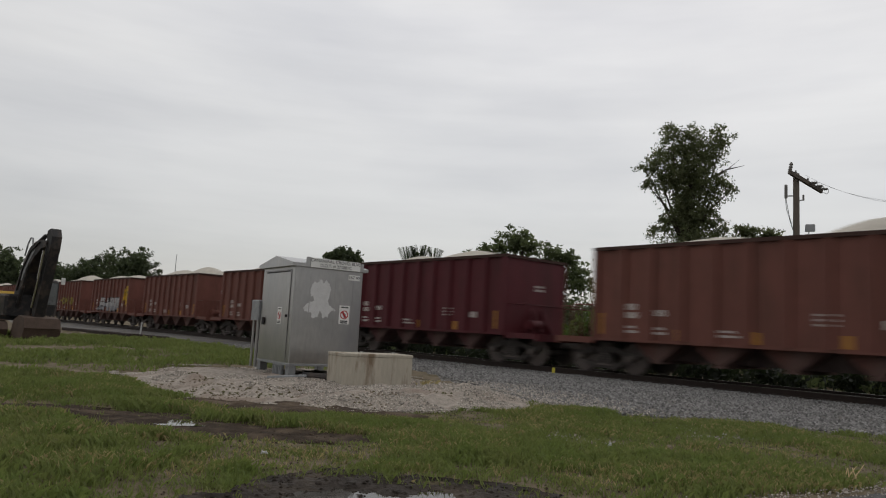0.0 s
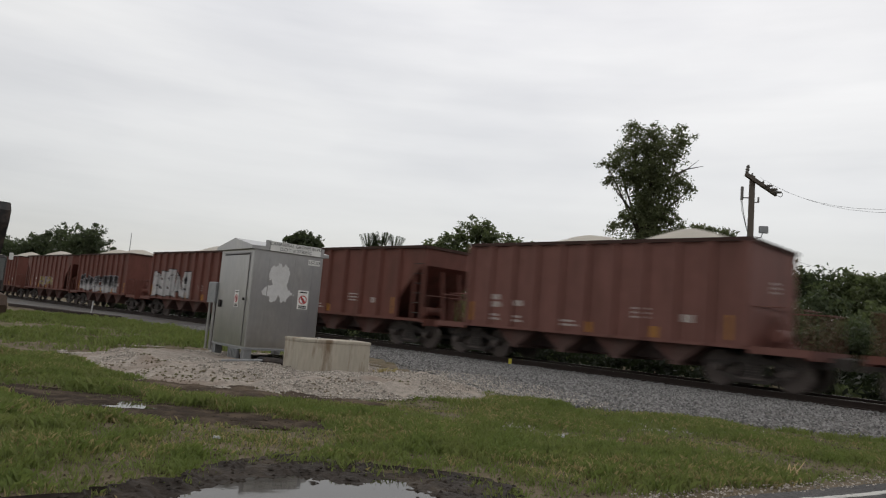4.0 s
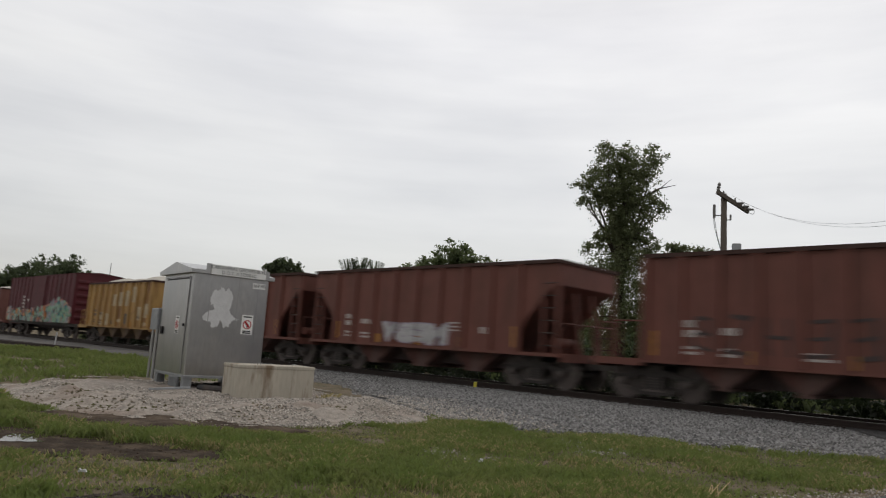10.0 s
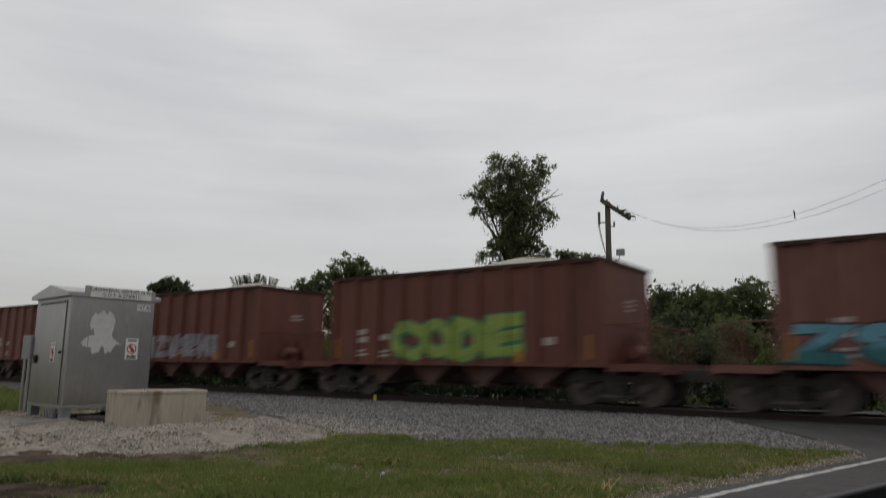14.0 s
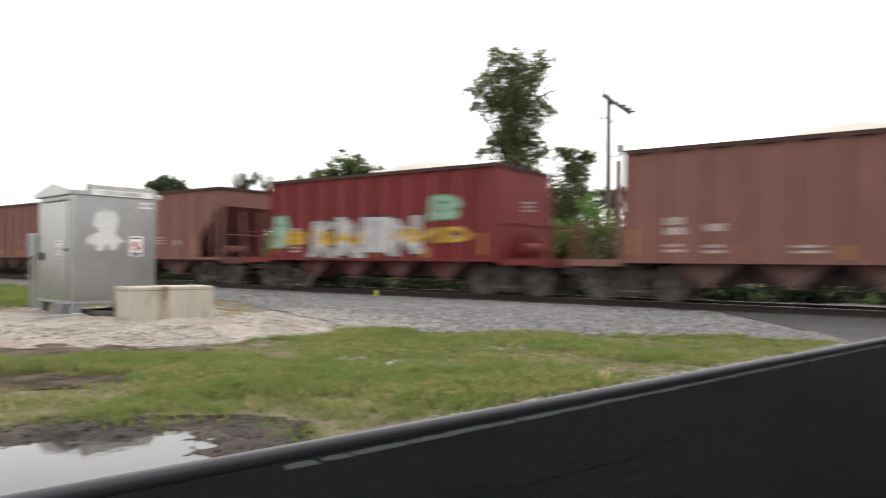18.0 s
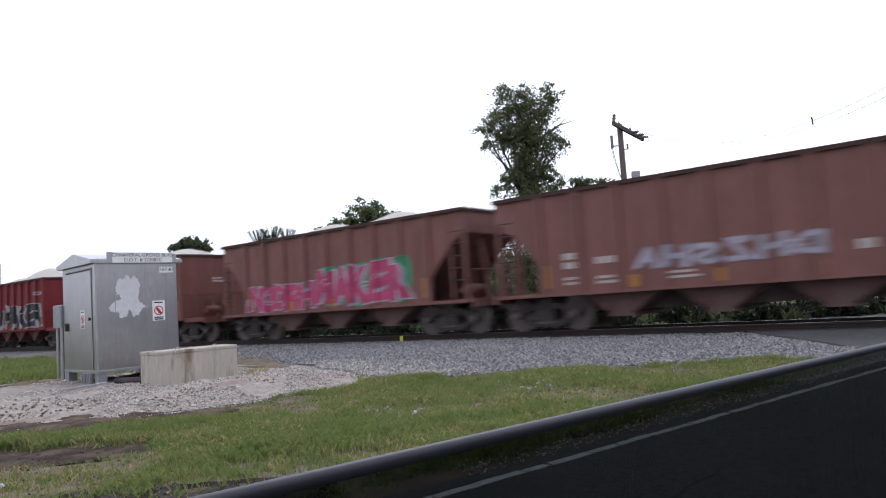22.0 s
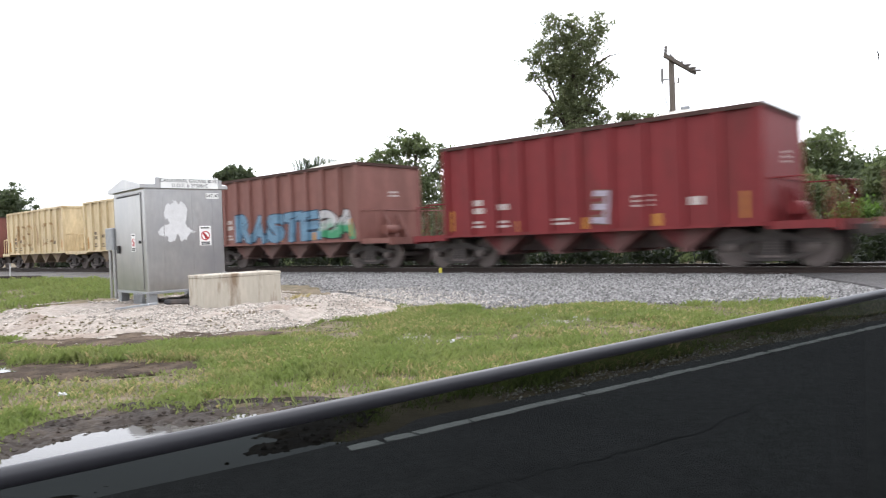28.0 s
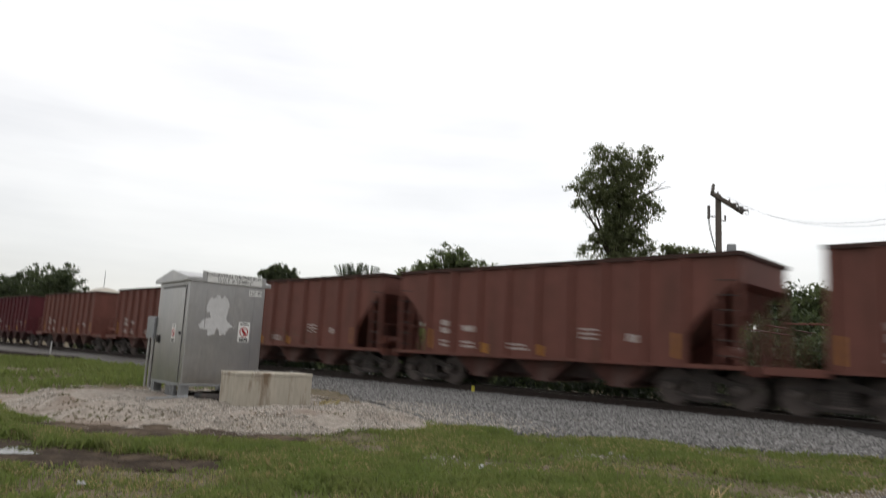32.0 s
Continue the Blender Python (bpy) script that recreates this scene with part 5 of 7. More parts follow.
# type, paint, place of the car's middle along the rails at 0 s, graffiti
F, S = "flat", "slope"
TRAIN = [
    (F, "brown", 4.9, ()),
    (F, "brown", -8.05, ()),
    (F, "maroon", -21.15, ()),
    (F, "brown", -34.2, ()),
    (F, "brown", -47.25, ()),
    (F, "brown", -60.1, ((-2.7, 2.7, 1.1, 2.15, "grey", "black", dict(count=7, shine="white")), (3.6, 4.5, 1.6, 3.0, "gold", "olive", dict(count=2)))),
    (F, "brown", -73.2, ((-2.2, 2.6, 1.55, 2.25, "olive", "rust", dict(count=6, style="line")),)),
    (F, "brown2", -86.6, ()),
    (S, "brown", -99.4, ()),
    (F, "brown", -112.9, ((-4.4, 0.5, 1.1, 2.6, "white", "black", dict(count=5)),)),
    (F, "brown", -126.1, ((-3.8, 3.0, 1.1, 2.2, "white", "grey", dict(count=6, shine="black")),)),
    (S, "brown", -138.6, ((-1.8, 2.0, 1.3, 1.95, "olive", "mauve", dict(count=6, style="line")),)),
    (F, "brown", -152.0, ()),
    (F, "brown", -165.2, ((-2.9, 2.6, 1.05, 1.4, "green", "green", dict(count=9)), (-2.8, 2.5, 1.15, 2.2, "green", "black", dict(word="DARKS", shine="sky")), (-3.6, -3.0, 1.2, 1.7, "orange", "salmon", dict(count=1)), (2.8, 3.5, 1.1, 1.75, "salmon", "white", dict(count=1)))),
    (F, "brown", -178.3, ((0.9, 2.0, 1.15, 1.9, "gold", "olive", dict(count=2, style="line")),)),
    (F, "brown", -191.4, ((-3.6, 3.4, 1.25, 2.15, "soot", "soot", dict(count=8, style="thin")),)),
    (S, "brown", -204.6, ((-1.7, 1.5, 1.1, 1.75, "white", "mauve", dict(count=4)),)),
    (S, "brown", -217.4, ((-2.4, 1.8, 1.08, 1.75, "sky", "blue", dict(count=6, style="line")), (2.0, 2.7, 1.25, 2.0, "cyan", "blue", dict(count=1)))),
    (F, "yellow", -230.5, ()),
    ("box", "maroon", -245.7, ()),
    (F, "brown2", -260.55, ((-4.5, 4.3, 1.08, 1.95, "teal", "black", dict(count=7, shine="cyan")),)),
    (F, "brown", -273.9, ((-2.2, 2.3, 1.15, 2.3, "lime", "green", dict(word="CODE", shine="lime")),)),
    (F, "brown", -287.0, ((-2.3, 2.3, 1.15, 2.0, "grey", "mauve", dict(count=8, style="line")),)),
    (F, "brown2", -299.8, ()),
    (F, "brown", -312.9, ()),
    (F, "brown2", -326.0, ()),
    (F, "brown2", -339.0, ()),
    (F, "red", -352.0, ((-2.6, 2.0, 1.08, 2.3, "white", "black", dict(word="KRIN", shine="white")), (-3.9, 3.9, 1.5, 1.95, "gold", "olive", dict(count=7, style="line")), (-4.5, -3.7, 1.4, 2.5, "mint", "green", dict(count=1)), (2.4, 3.4, 2.2, 2.9, "mint", "green", dict(count=1)))),
    (S, "brown2", -365.4, ()),
    (F, "brown2", -378.35, ()),
    (F, "brown", -391.4, ((-2.9, 3.1, 1.12, 2.5, "blue", "gold", dict(word="JAKBE", shine="teal")), (-4.2, -2.9, 1.1, 1.6, "black", "white", dict(count=2)), (3.0, 4.4, 1.1, 1.8, "black", "white", dict(count=2)))),
    (F, "red", -404.3, ()),
    (S, "brown2", -417.1, ((-1.9, 2.4, 1.5, 1.98, "mauve", "grey", dict(count=6, style="line")),)),
    (S, "brown2", -429.9, ((-4.3, -0.7, 1.1, 2.0, "pink", "mauve", dict(count=5)), (-0.6, 3.6, 1.15, 2.4, "pink", "mauve", dict(word="MAKER", cloud="green", shift=0.12)))),
    (F, "brown", -443.4, ((-2.6, 2.2, 1.15, 2.05, "mauve", "black", dict(count=7, shine="grey")),)),
    (F, "red", -456.35, ((-4.5, -0.6, 1.1, 2.1, "black", "white", dict(count=5, shift=0.1)), (-0.4, 4.4, 1.12, 2.4, "black", "white", dict(word="MAKER", shift=0.13)), (3.3, 4.3, 2.85, 3.0, "mauve", "mauve", dict(count=3, style="line")))),
    (F, "brown2", -469.2, ((3.3, 4.5, 1.3, 2.9, "mauve", "salmon", dict(count=2, style="line")),)),
    ("canopy", "brown2", -482.5, ((-2.6, 1.6, 1.8, 2.3, "white", "mauve", dict(count=6, style="thin")),)),
    (F, "brown2", -495.3, ()),
    (F, "brown2", -508.4, ()),
    (F, "brown2", -521.2, ((-1.4, 3.2, 1.15, 2.35, "blue", "cyan", dict(count=4)), (3.3, 4.4, 1.4, 2.1, "orange", "black", dict(count=2, style="line")))),
    (F, "red", -534.2, ((0.35, 0.95, 1.15, 2.1, "mauve", "rust", dict(count=1, style="line")),)),
    (F, "brown2", -547.6, ((-2.9, 2.5, 1.08, 2.2, "denim", "inkblue", dict(word="RASTE", shine="denim")), (2.5, 4.5, 1.1, 2.1, "green", "black", dict(count=2, shine="white")))),
    (F, "cream", -560.9, ()),
    (F, "cream", -573.3, ((-3.6, 3.4, 1.5, 2.9, "tan", "cream", dict(count=6, style="thin")),)),
    (F, "brown", -586.5, ()),
    (F, "brown", -599.5, ((-1.9, 2.4, 1.1, 1.75, "green", "green", dict(count=5)), (-1.3, 2.0, 1.55, 2.1, "gold", "orange", dict(count=4)), (-0.4, 1.6, 1.1, 1.5, "orange", "salmon", dict(count=3)))),
    (S, "brown", -611.9, ()),
    (S, "brown", -624.6, ((-1.4, 2.0, 1.1, 1.7, "rust", "grey", dict(count=4, style="thin")),)),
    (F, "brown", -637.5, ()),
    (F, "brown", -650.6, ()),
    (F, "maroon", -663.7, ()),
    (F, "brown", -676.8, ()),
    (F, "brown", -689.9, ()),
    (F, "brown", -703.0, ()),
    (F, "brown", -716.1, ()),
]
for i, (kind, paint, centre, tags) in enumerate(TRAIN):
    if kind == "box":
        boxcar(centre, 900)
    else:
        hopper(kind, paint, centre, 100 + i, tags)


# ---- equipment house beside the track ----
def text_mesh(body, size, material, depth=0.002, wide=1.0):
    c = bpy.data.curves.new("text", "FONT")
    c.body, c.size, c.extrude, c.align_x, c.align_y = body, size, depth, "CENTER", "CENTER"
    c.space_character = wide
    ob = bpy.data.objects.new("text", c)
    scene.collection.objects.link(ob)
    dg = bpy.context.evaluated_depsgraph_get()
    me = bpy.data.meshes.new_from_object(ob.evaluated_get(dg))
    bpy.data.objects.remove(ob)
    me.materials.clear()
    me.materials.append(material)
    return me


BOX_AT, BOX_TURN, BOX_L, BOX_W, BOX_H = (-2.27, 14.76, 0.25), 32.0, 1.61, 1.78, 2.17
house = holder("equipment_house", pose(*BOX_AT, 0, 0, BOX_TURN))
tagged(house, "dull aluminium railway equipment house on short legs", "equipment house")
# local: x along the signed side from the near corner, y into the house, z from the skirt
part("shell", Shape().bevel_box(0, BOX_L, 0, BOX_W, 0.0, BOX_H, 0.02).mesh("shell", M_ALU), house)
rf = Shape()
o = 0.09
rf.add([(-o, -0.06, BOX_H - 0.02), (BOX_L + o, -0.06, BOX_H - 0.02), (BOX_L + o, BOX_W / 2, BOX_H + 0.16), (-o, BOX_W / 2, BOX_H + 0.16), (-o, BOX_W + o, BOX_H - 0.02), (BOX_L + o, BOX_W + o, BOX_H - 0.02),
        (-o, -0.06, BOX_H - 0.09), (BOX_L + o, -0.06, BOX_H - 0.09), (BOX_L + o, BOX_W + o, BOX_H - 0.09), (-o, BOX_W + o, BOX_H - 0.09)],
       [(0, 1, 2, 3), (3, 2, 5, 4), (6, 7, 1, 0), (8, 9, 4, 5), (7, 8, 5, 2, 1), (9, 6, 0, 3, 4), (6, 9, 8, 7)])
part("roof", rf.mesh("roof", M_ALU), house)
for x in (0.36, 0.95, 1.38):
    part("seam", Shape().box(x - 0.008, x + 0.008, -0.0035, 0.0, 0.05, BOX_H - 0.12).mesh("seam", M_ALU), house)
part("skirt", Shape().bevel_box(-0.008, BOX_L + 0.008, -0.008, BOX_W + 0.008, 0.0, 0.05, 0.008).mesh("skirt", M_ALUDARK), house)
dw = 0.18
door = part("door", Shape().bevel_box(-0.02, 0.0, dw, BOX_W - dw, 0.08, BOX_H - 0.16, 0.01).mesh("door", M_ALU), house)
part("hinge", Shape().box(-0.03, -0.02, dw + 0.02, BOX_W - dw - 0.1, BOX_H - 0.21, BOX_H - 0.18).mesh("hinge", M_EXDARK), door)
part("latch", Shape().bevel_box(-0.06, -0.02, BOX_W - dw - 0.16, BOX_W - dw - 0.06, 0.82, 0.98, 0.01).mesh("latch", M_EXDARK), door)
part("lock", Shape().cyl((-0.05, dw + 0.06, 1.03), (-0.02, dw + 0.06, 1.03), 0.03).mesh("lock", M_EXDARK), door)
for x, y in ((0.10, 0.10), (BOX_L - 0.1, 0.10), (0.10, BOX_W - 0.1), (BOX_L - 0.1, BOX_W - 0.1)):
    part("leg", Shape().box(x - 0.08, x + 0.08, y - 0.08, y + 0.08, -0.29, 0.0).mesh("leg", M_ALUDARK), house)
vent = part("skirt_vent", Shape().box(-0.012, 0.04, 0.30, 0.80, -0.22, -0.002).mesh("skirt_vent", M_ALUDARK), house)
for i in range(6):
    part("slat", Shape().box(-0.03, -0.012, 0.31 + i * 0.08, 0.345 + i * 0.08, -0.21, -0.012).mesh("slat", M_ALUDARK), vent)


def notice(parent, w, h, m):
    n_ = part("notice", Shape().box(-w / 2, w / 2, -0.004, 0, -h / 2, h / 2).mesh("notice", M_SIGN), parent, m, "white warning notice with a red ring")
    ring = Shape()
    k = 28
    R0, R1 = w * 0.30, w * 0.38
    v = [(r * math.cos(2 * math.pi * i / k), -y_, r * math.sin(2 * math.pi * i / k)) for y_ in (0.004, 0.007) for r in (R0, R1) for i in range(k)]
    fs = [(2 * k + i, 2 * k + (i + 1) % k, 3 * k + (i + 1) % k, 3 * k + i) for i in range(k)]
    ring.add(v, fs)
    a = w * 0.24
    ring.add([(-a, -0.0075, a - 0.02), (-a + 0.03, -0.0075, a + 0.01), (a, -0.0075, -a + 0.02), (a - 0.03, -0.0075, -a - 0.01)], [(0, 1, 2, 3)])
    part("ring", ring.mesh("ring", M_REDPRINT), n_)
    fig = Shape().box(-w * 0.05, w * 0.05, -0.0065, -0.004, -w * 0.24, w * 0.14).box(-w * 0.14, w * 0.14, -0.0065, -0.004, -0.01, w * 0.06)
    part("print", fig.mesh("print", M_BLACK), n_)
    for z in (h * 0.40, -h * 0.34, -h * 0.43):
        part("print", Shape().box(-w * 0.36, w * 0.36, -0.006, -0.004, z - h * 0.03, z + h * 0.03).mesh("print", M_BLACK), n_)
    return n_


notice(house, 0.25, 0.40, pose(1.20, -0.003, 1.12))
notice(door, 0.22, 0.36, pose(-0.022, 0.62, 1.03, 0, 0, 270))
# patch of pale cover paint over old scrawls
rng = random.Random(12)
rim_ = [(0.40, 1.72), (0.47, 1.78), (0.52, 1.74), (0.57, 1.84), (0.63, 1.84), (0.66, 1.76), (0.72, 1.83), (0.79, 1.78), (0.85, 1.66), (0.83, 1.48), (0.79, 1.36), (0.86, 1.28), (1.03, 1.21), (0.88, 1.18), (0.80, 1.05), (0.70, 1.02), (0.63, 1.18), (0.56, 1.03), (0.45, 1.01), (0.40, 1.13), (0.28, 1.14), (0.24, 1.22), (0.36, 1.35), (0.47, 1.38), (0.45, 1.48), (0.39, 1.46), (0.36, 1.60)]
ragged = []
for (xa, za), (xb, zb) in zip(rim_, rim_[1:] + rim_[:1]):
    for k in range(4):
        ragged.append((xa + (xb - xa) * k / 4 + rng.uniform(-0.016, 0.016), za + (zb - za) * k / 4 + rng.uniform(-0.02, 0.02)))
cp_ = Shape().prism(ragged, -0.003, -0.0012)
part("cover_paint", cp_.mesh("cover_paint", M_PALEPAINT), house, label="ragged patch of pale cover-up paint")
sg = part("name_board", Shape().box(0.30, 1.48, -0.085, -0.07, BOX_H - 0.09, BOX_H + 0.11).mesh("name_board", M_SIGN), house, label="white name board with two lines of black letters")
part("lettering", text_mesh("CANAVERAL GROVES BLVD", 0.098, M_BLACK, 0.001), sg, pose(0.89, -0.088, BOX_H + 0.058, 90, 0, 0))
part("lettering", text_mesh("D.O.T. # 273081C", 0.098, M_BLACK, 0.001), sg, pose(0.89, -0.088, BOX_H - 0.038, 90, 0, 0))
part("bracket", Shape().box(0.20, 0.32, -0.07, -0.055, BOX_H - 0.02, BOX_H + 0.12).mesh("bracket", M_ALU), sg)
part("bracket", Shape().box(1.46, 1.57, -0.07, -0.055, BOX_H - 0.02, BOX_H + 0.09).mesh("bracket", M_ALU), sg)
mp_ = part("mile_plate", Shape().box(1.24, 1.52, -0.012, -0.006, BOX_H - 0.29, BOX_H - 0.17).mesh("mile_plate", M_SIGN), house)
part("lettering", text_mesh("167.40", 0.10, M_BLACK, 0.001), mp_, pose(1.38, -0.0135, BOX_H - 0.23, 90, 0, 0))

# meter box on a stand behind the house
mt = holder("meter_stand", pose(BOX_AT[0] - 1.02, BOX_AT[1] + 1.75, 0.2, 0, 0, BOX_TURN))
tagged(mt, "grey meter box on a galvanised stand", "meter box")
part("box", Shape().bevel_box(-0.12, 0.14, -0.22, 0.22, 0.95, 1.42, 0.02).mesh("box", M_ALUDARK), mt)
part("post", Shape().cyl((-0.06, -0.14, -0.1), (-0.06, -0.14, 1.0), 0.04).mesh("post", M_ALU), mt)
part("post", Shape().cyl((-0.06, 0.14, -0.1), (-0.06, 0.14, 1.0), 0.03).mesh("post", M_ALU), mt)
part("conduit", Shape().cyl((0.03, -0.05, -0.15), (0.03, -0.05, 0.96), 0.045).mesh("conduit", M_SIGN), mt, label="white plastic conduit")

# concrete vault
vt = holder("concrete_vault", pose(-1.067, 13.35, 0.15, 0, 0, 29.7))
tagged(vt, "stained pale concrete cable vault with a flat lid", "concrete vault")
part("body", Shape().bevel_box(0.02, 1.55, 0.0, 0.68, -0.28, 0.42, 0.015).mesh("body", M_CONCRETE), vt)
part("lid", Shape().bevel_box(0.012, 1.558, -0.008, 0.688, 0.422, 0.475, 0.012).mesh("lid", M_CONCRETE), vt)
for x in (0.5, 1.2):
    part("lifting_eye", Shape().tube([(x - 0.03, 0.2, 0.47), (x - 0.03, 0.2, 0.505), (x + 0.03, 0.2, 0.505), (x + 0.03, 0.2, 0.47)], 0.008, 6).mesh("lifting_eye", M_CHROME), vt)


tagged(part("conduit", Shape().tube([(-1.9, 14.55, 0.09), (-1.45, 14.2, 0.10), (-0.95, 13.85, 0.07)], 0.07, 10).mesh("conduit", M_EXDARK)), "dark cable conduit lying between house and vault", "conduit")


# ---- trees ----
def leaf_cloud(lumps, count, size, seed):
    """Small leaves in many twig clusters spread through the lumps (centre, radii); a ragged outline with gaps."""
    r = np.random.RandomState(seed)
    vol = np.array([a * b * c for _, (a, b, c) in lumps]) ** 0.7
    groups = max(24, count // 26)
    pick = r.choice(len(lumps), groups, p=vol / vol.sum())
    cen = np.array([l[0] for l in lumps])[pick]
    rad = np.array([l[1] for l in lumps])[pick]
    d = r.normal(size=(groups, 3))
    d /= np.linalg.norm(d, axis=1)[:, None]
    hub = cen + d * rad * (r.uniform(0.05, 1.0, (groups, 1)) ** 0.55 * r.uniform(0.8, 1.25, (groups, 1)))
    spread = rad.mean(1) ** 0.6 * r.uniform(0.08, 0.24, groups)
    k = r.randint(0, groups, count)
    p = hub[k] + r.normal(size=(count, 3)) * spread[k][:, None] * np.array([1.0, 1.0, 0.8])
    a = r.normal(size=(count, 3))
    a /= np.linalg.norm(a, axis=1)[:, None]
    b = np.cross(a, r.normal(size=(count, 3)))
    b /= np.linalg.norm(b, axis=1)[:, None]
    s = size * r.uniform(0.6, 1.4, (count, 1))
    q = np.stack([p - a * s, p + b * s * 0.42, p + a * s, p - b * s * 0.42], 1).reshape(-1, 3)
    me = bpy.data.meshes.new("leaves")
    me.vertices.add(count * 4)
    me.vertices.foreach_set("co", q.ravel())
    me.loops.add(count * 4)
    me.loops.foreach_set("vertex_index", np.arange(count * 4))
    me.polygons.add(count)
    me.polygons.foreach_set("loop_start", np.arange(count) * 4)
    me.polygons.foreach_set("loop_total", np.full(count, 4))
    me.update()
    me.validate()
    return me


def limbs(trunk, branches, r0, seed):
    """A tapered trunk through the points, and limbs that leave it."""
    s_ = Shape()
    n = len(trunk)
    for i in range(n - 1):
        s_.cyl(trunk[i], trunk[i + 1], r0 * (1 - 0.75 * i / n), r0 * (1 - 0.75 * (i + 1) / n), 9)
    rng_ = random.Random(seed)
    for a, b in branches:
        a, b = Vector(a), Vector(b)
        mid_ = (a + b) / 2 + Vector((rng_.uniform(-0.3, 0.3), rng_.uniform(-0.3, 0.3), rng_.uniform(0.0, 0.4)))
        s_.cyl(a, mid_, r0 * 0.38, r0 * 0.22, 7).cyl(mid_, b, r0 * 0.22, r0 * 0.06, 7)
    return s_


def tree(at, height, lumps, count, leaf, material, seed, label, trunk_r=0.25, name="tree"):
    t = holder(name, pose(*at))
    tagged(t, label, "tree")
    top = height * 0.82
    tr = [(0, 0, -0.1), (0.1, 0.05, height * 0.25), (-0.05, 0.1, height * 0.5), (0.1, 0, top)]
    br = [((0.0, 0.05, height * (0.3 + 0.4 * (i / max(1, len(lumps))))), c) for i, (c, _) in enumerate(lumps)]
    part("trunk", limbs(tr, br, trunk_r, seed).mesh("trunk", M_BARK, True), t)
    me = leaf_cloud(lumps, count, leaf, seed)
    me.materials.append(material)
    part("crown", me, t)
    return t


def bush(at, lumps, count, leaf, material, seed, label, name="shrub"):
    t = holder(name, pose(*at))
    tagged(t, label, "shrub")
    s_ = Shape()
    rng_ = random.Random(seed)
    for c, r in lumps:
        s_.cyl((c[0] * 0.5, c[1] * 0.5, -0.1), (c[0], c[1], c[2]), 0.06, 0.015, 6)
    part("stem", s_.mesh("stem", M_BARK), t)
    me = leaf_cloud(lumps, count, leaf, seed)
    me.materials.append(material)
    part("foliage", me, t)
    return t


def palm(at, height, spread, count, seed, label, fan=True, upright=False):
    """A slim trunk under a head of arching fronds."""
    t = holder("palm_tree", pose(*at))
    tagged(t, label, "palm tree")
    part("trunk", limbs([(0, 0, -0.1), (0.05, 0, height * 0.5), (0, 0.05, height - spread * 0.6)], [], 0.2, seed).mesh("trunk", M_BARK, True), t)
    rng_ = random.Random(seed)
    for i in range(count):
        a, e = rng_.uniform(0, 6.283), rng_.uniform(-0.5, 1.3) if not upright else rng_.uniform(1.0, 1.5)
        d, s_ = Vector((math.cos(a), math.sin(a), 0)), Shape()
        p0 = Vector((0, 0, height - spread * 0.7))
        side = Vector((-d.y, d.x, 0))
        pts = [p0 + d * (spread * q * math.cos(e)) + Vector((0, 0, spread * (q * math.sin(e) - 0.45 * q * q * (0 if upright else 1)))) for q in (0, 0.35, 0.7, 1.0)]
        v, fs = [], []
        for k, (q, w) in enumerate(zip(pts, (0.03, 0.05, 0.04, 0.01))):
            v += [q - side * w, q + side * w]
        fs = [(2 * k, 2 * k + 1, 2 * k + 3, 2 * k + 2) for k in range(3)]
        # leaflets
        for k in range(14):
            q = 0.3 + 0.7 * k / 13
            b_ = pts[1].lerp(pts[3], (q - 0.3) / 0.7)
            for sg_ in (-1, 1):
                m_ = len(v)
                tip = b_ + side * sg_ * spread * 0.28 * (1.1 - q * 0.6) + d * spread * 0.12 - Vector((0, 0, spread * 0.06))
                v += [b_, b_ + d * 0.10 * spread, tip]
                fs.append((m_, m_ + 1, m_ + 2))
        s_.add(v, fs)
        part("frond", s_.mesh("frond", M_LEAF if not upright else M_LEAFDARK), t)
    return t


# the tall tree behind the train, with a bare limb on one side
big = tree((18.4, 44.3, 0), 15.0, [((0.1, 0, 13.3), (1.7, 1.4, 1.7)), ((-0.3, 0, 11.3), (1.7, 1.4, 1.5)), ((0.1, 0, 9.2), (1.3, 1.2, 1.6)), ((-1.2, 0, 15.0), (0.9, 0.9, 0.8)), ((0.25, 0, 14.9), (0.9, 1.0, 0.8)), ((1.9, 0, 15.3), (0.45, 0.6, 0.55)), ((2.1, 0, 14.5), (0.8, 0.9, 0.8)), ((0.8, 0, 13.7), (1.4, 1.3, 1.0)), ((-1.2, 0.3, 13.7), (1.2, 1.2, 1.0)),
            ((-2.4, 0, 12.9), (0.8, 0.9, 0.7)), ((-3.0, 0.2, 12.6), (0.45, 0.6, 0.4)), ((-2.8, 0, 11.4), (0.5, 0.6, 0.45)), ((-1.5, 0, 11.9), (1.2, 1.2, 1.0)), ((0.25, 0, 12.0), (1.6, 1.5, 1.2)), ((2.2, 0.2, 12.0), (0.8, 0.9, 0.8)), ((2.8, -0.2, 11.5), (0.4, 0.6, 0.35)),
            ((1.5, 0, 11.0), (1.0, 1.1, 0.8)), ((-0.5, -0.3, 10.0), (1.2, 1.2, 1.0)), ((1.1, 0.2, 9.5), (1.0, 1.1, 0.9)), ((-1.2, 0, 9.1), (1.0, 1.1, 0.8)), ((-2.3, 0, 8.4), (0.7, 0.8, 0.5)), ((1.9, 0, 8.8), (0.9, 1.0, 0.7)), ((0, 0, 7.8), (2.0, 1.9, 1.2)), ((0.2, 0, 6.2), (2.4, 2.2, 1.6)), ((0, 0, 3.6), (2.6, 2.4, 2.4))],
           46000, 0.095, M_LEAFTALL, 3, "tall leafy tree with a ragged crown", 0.30)
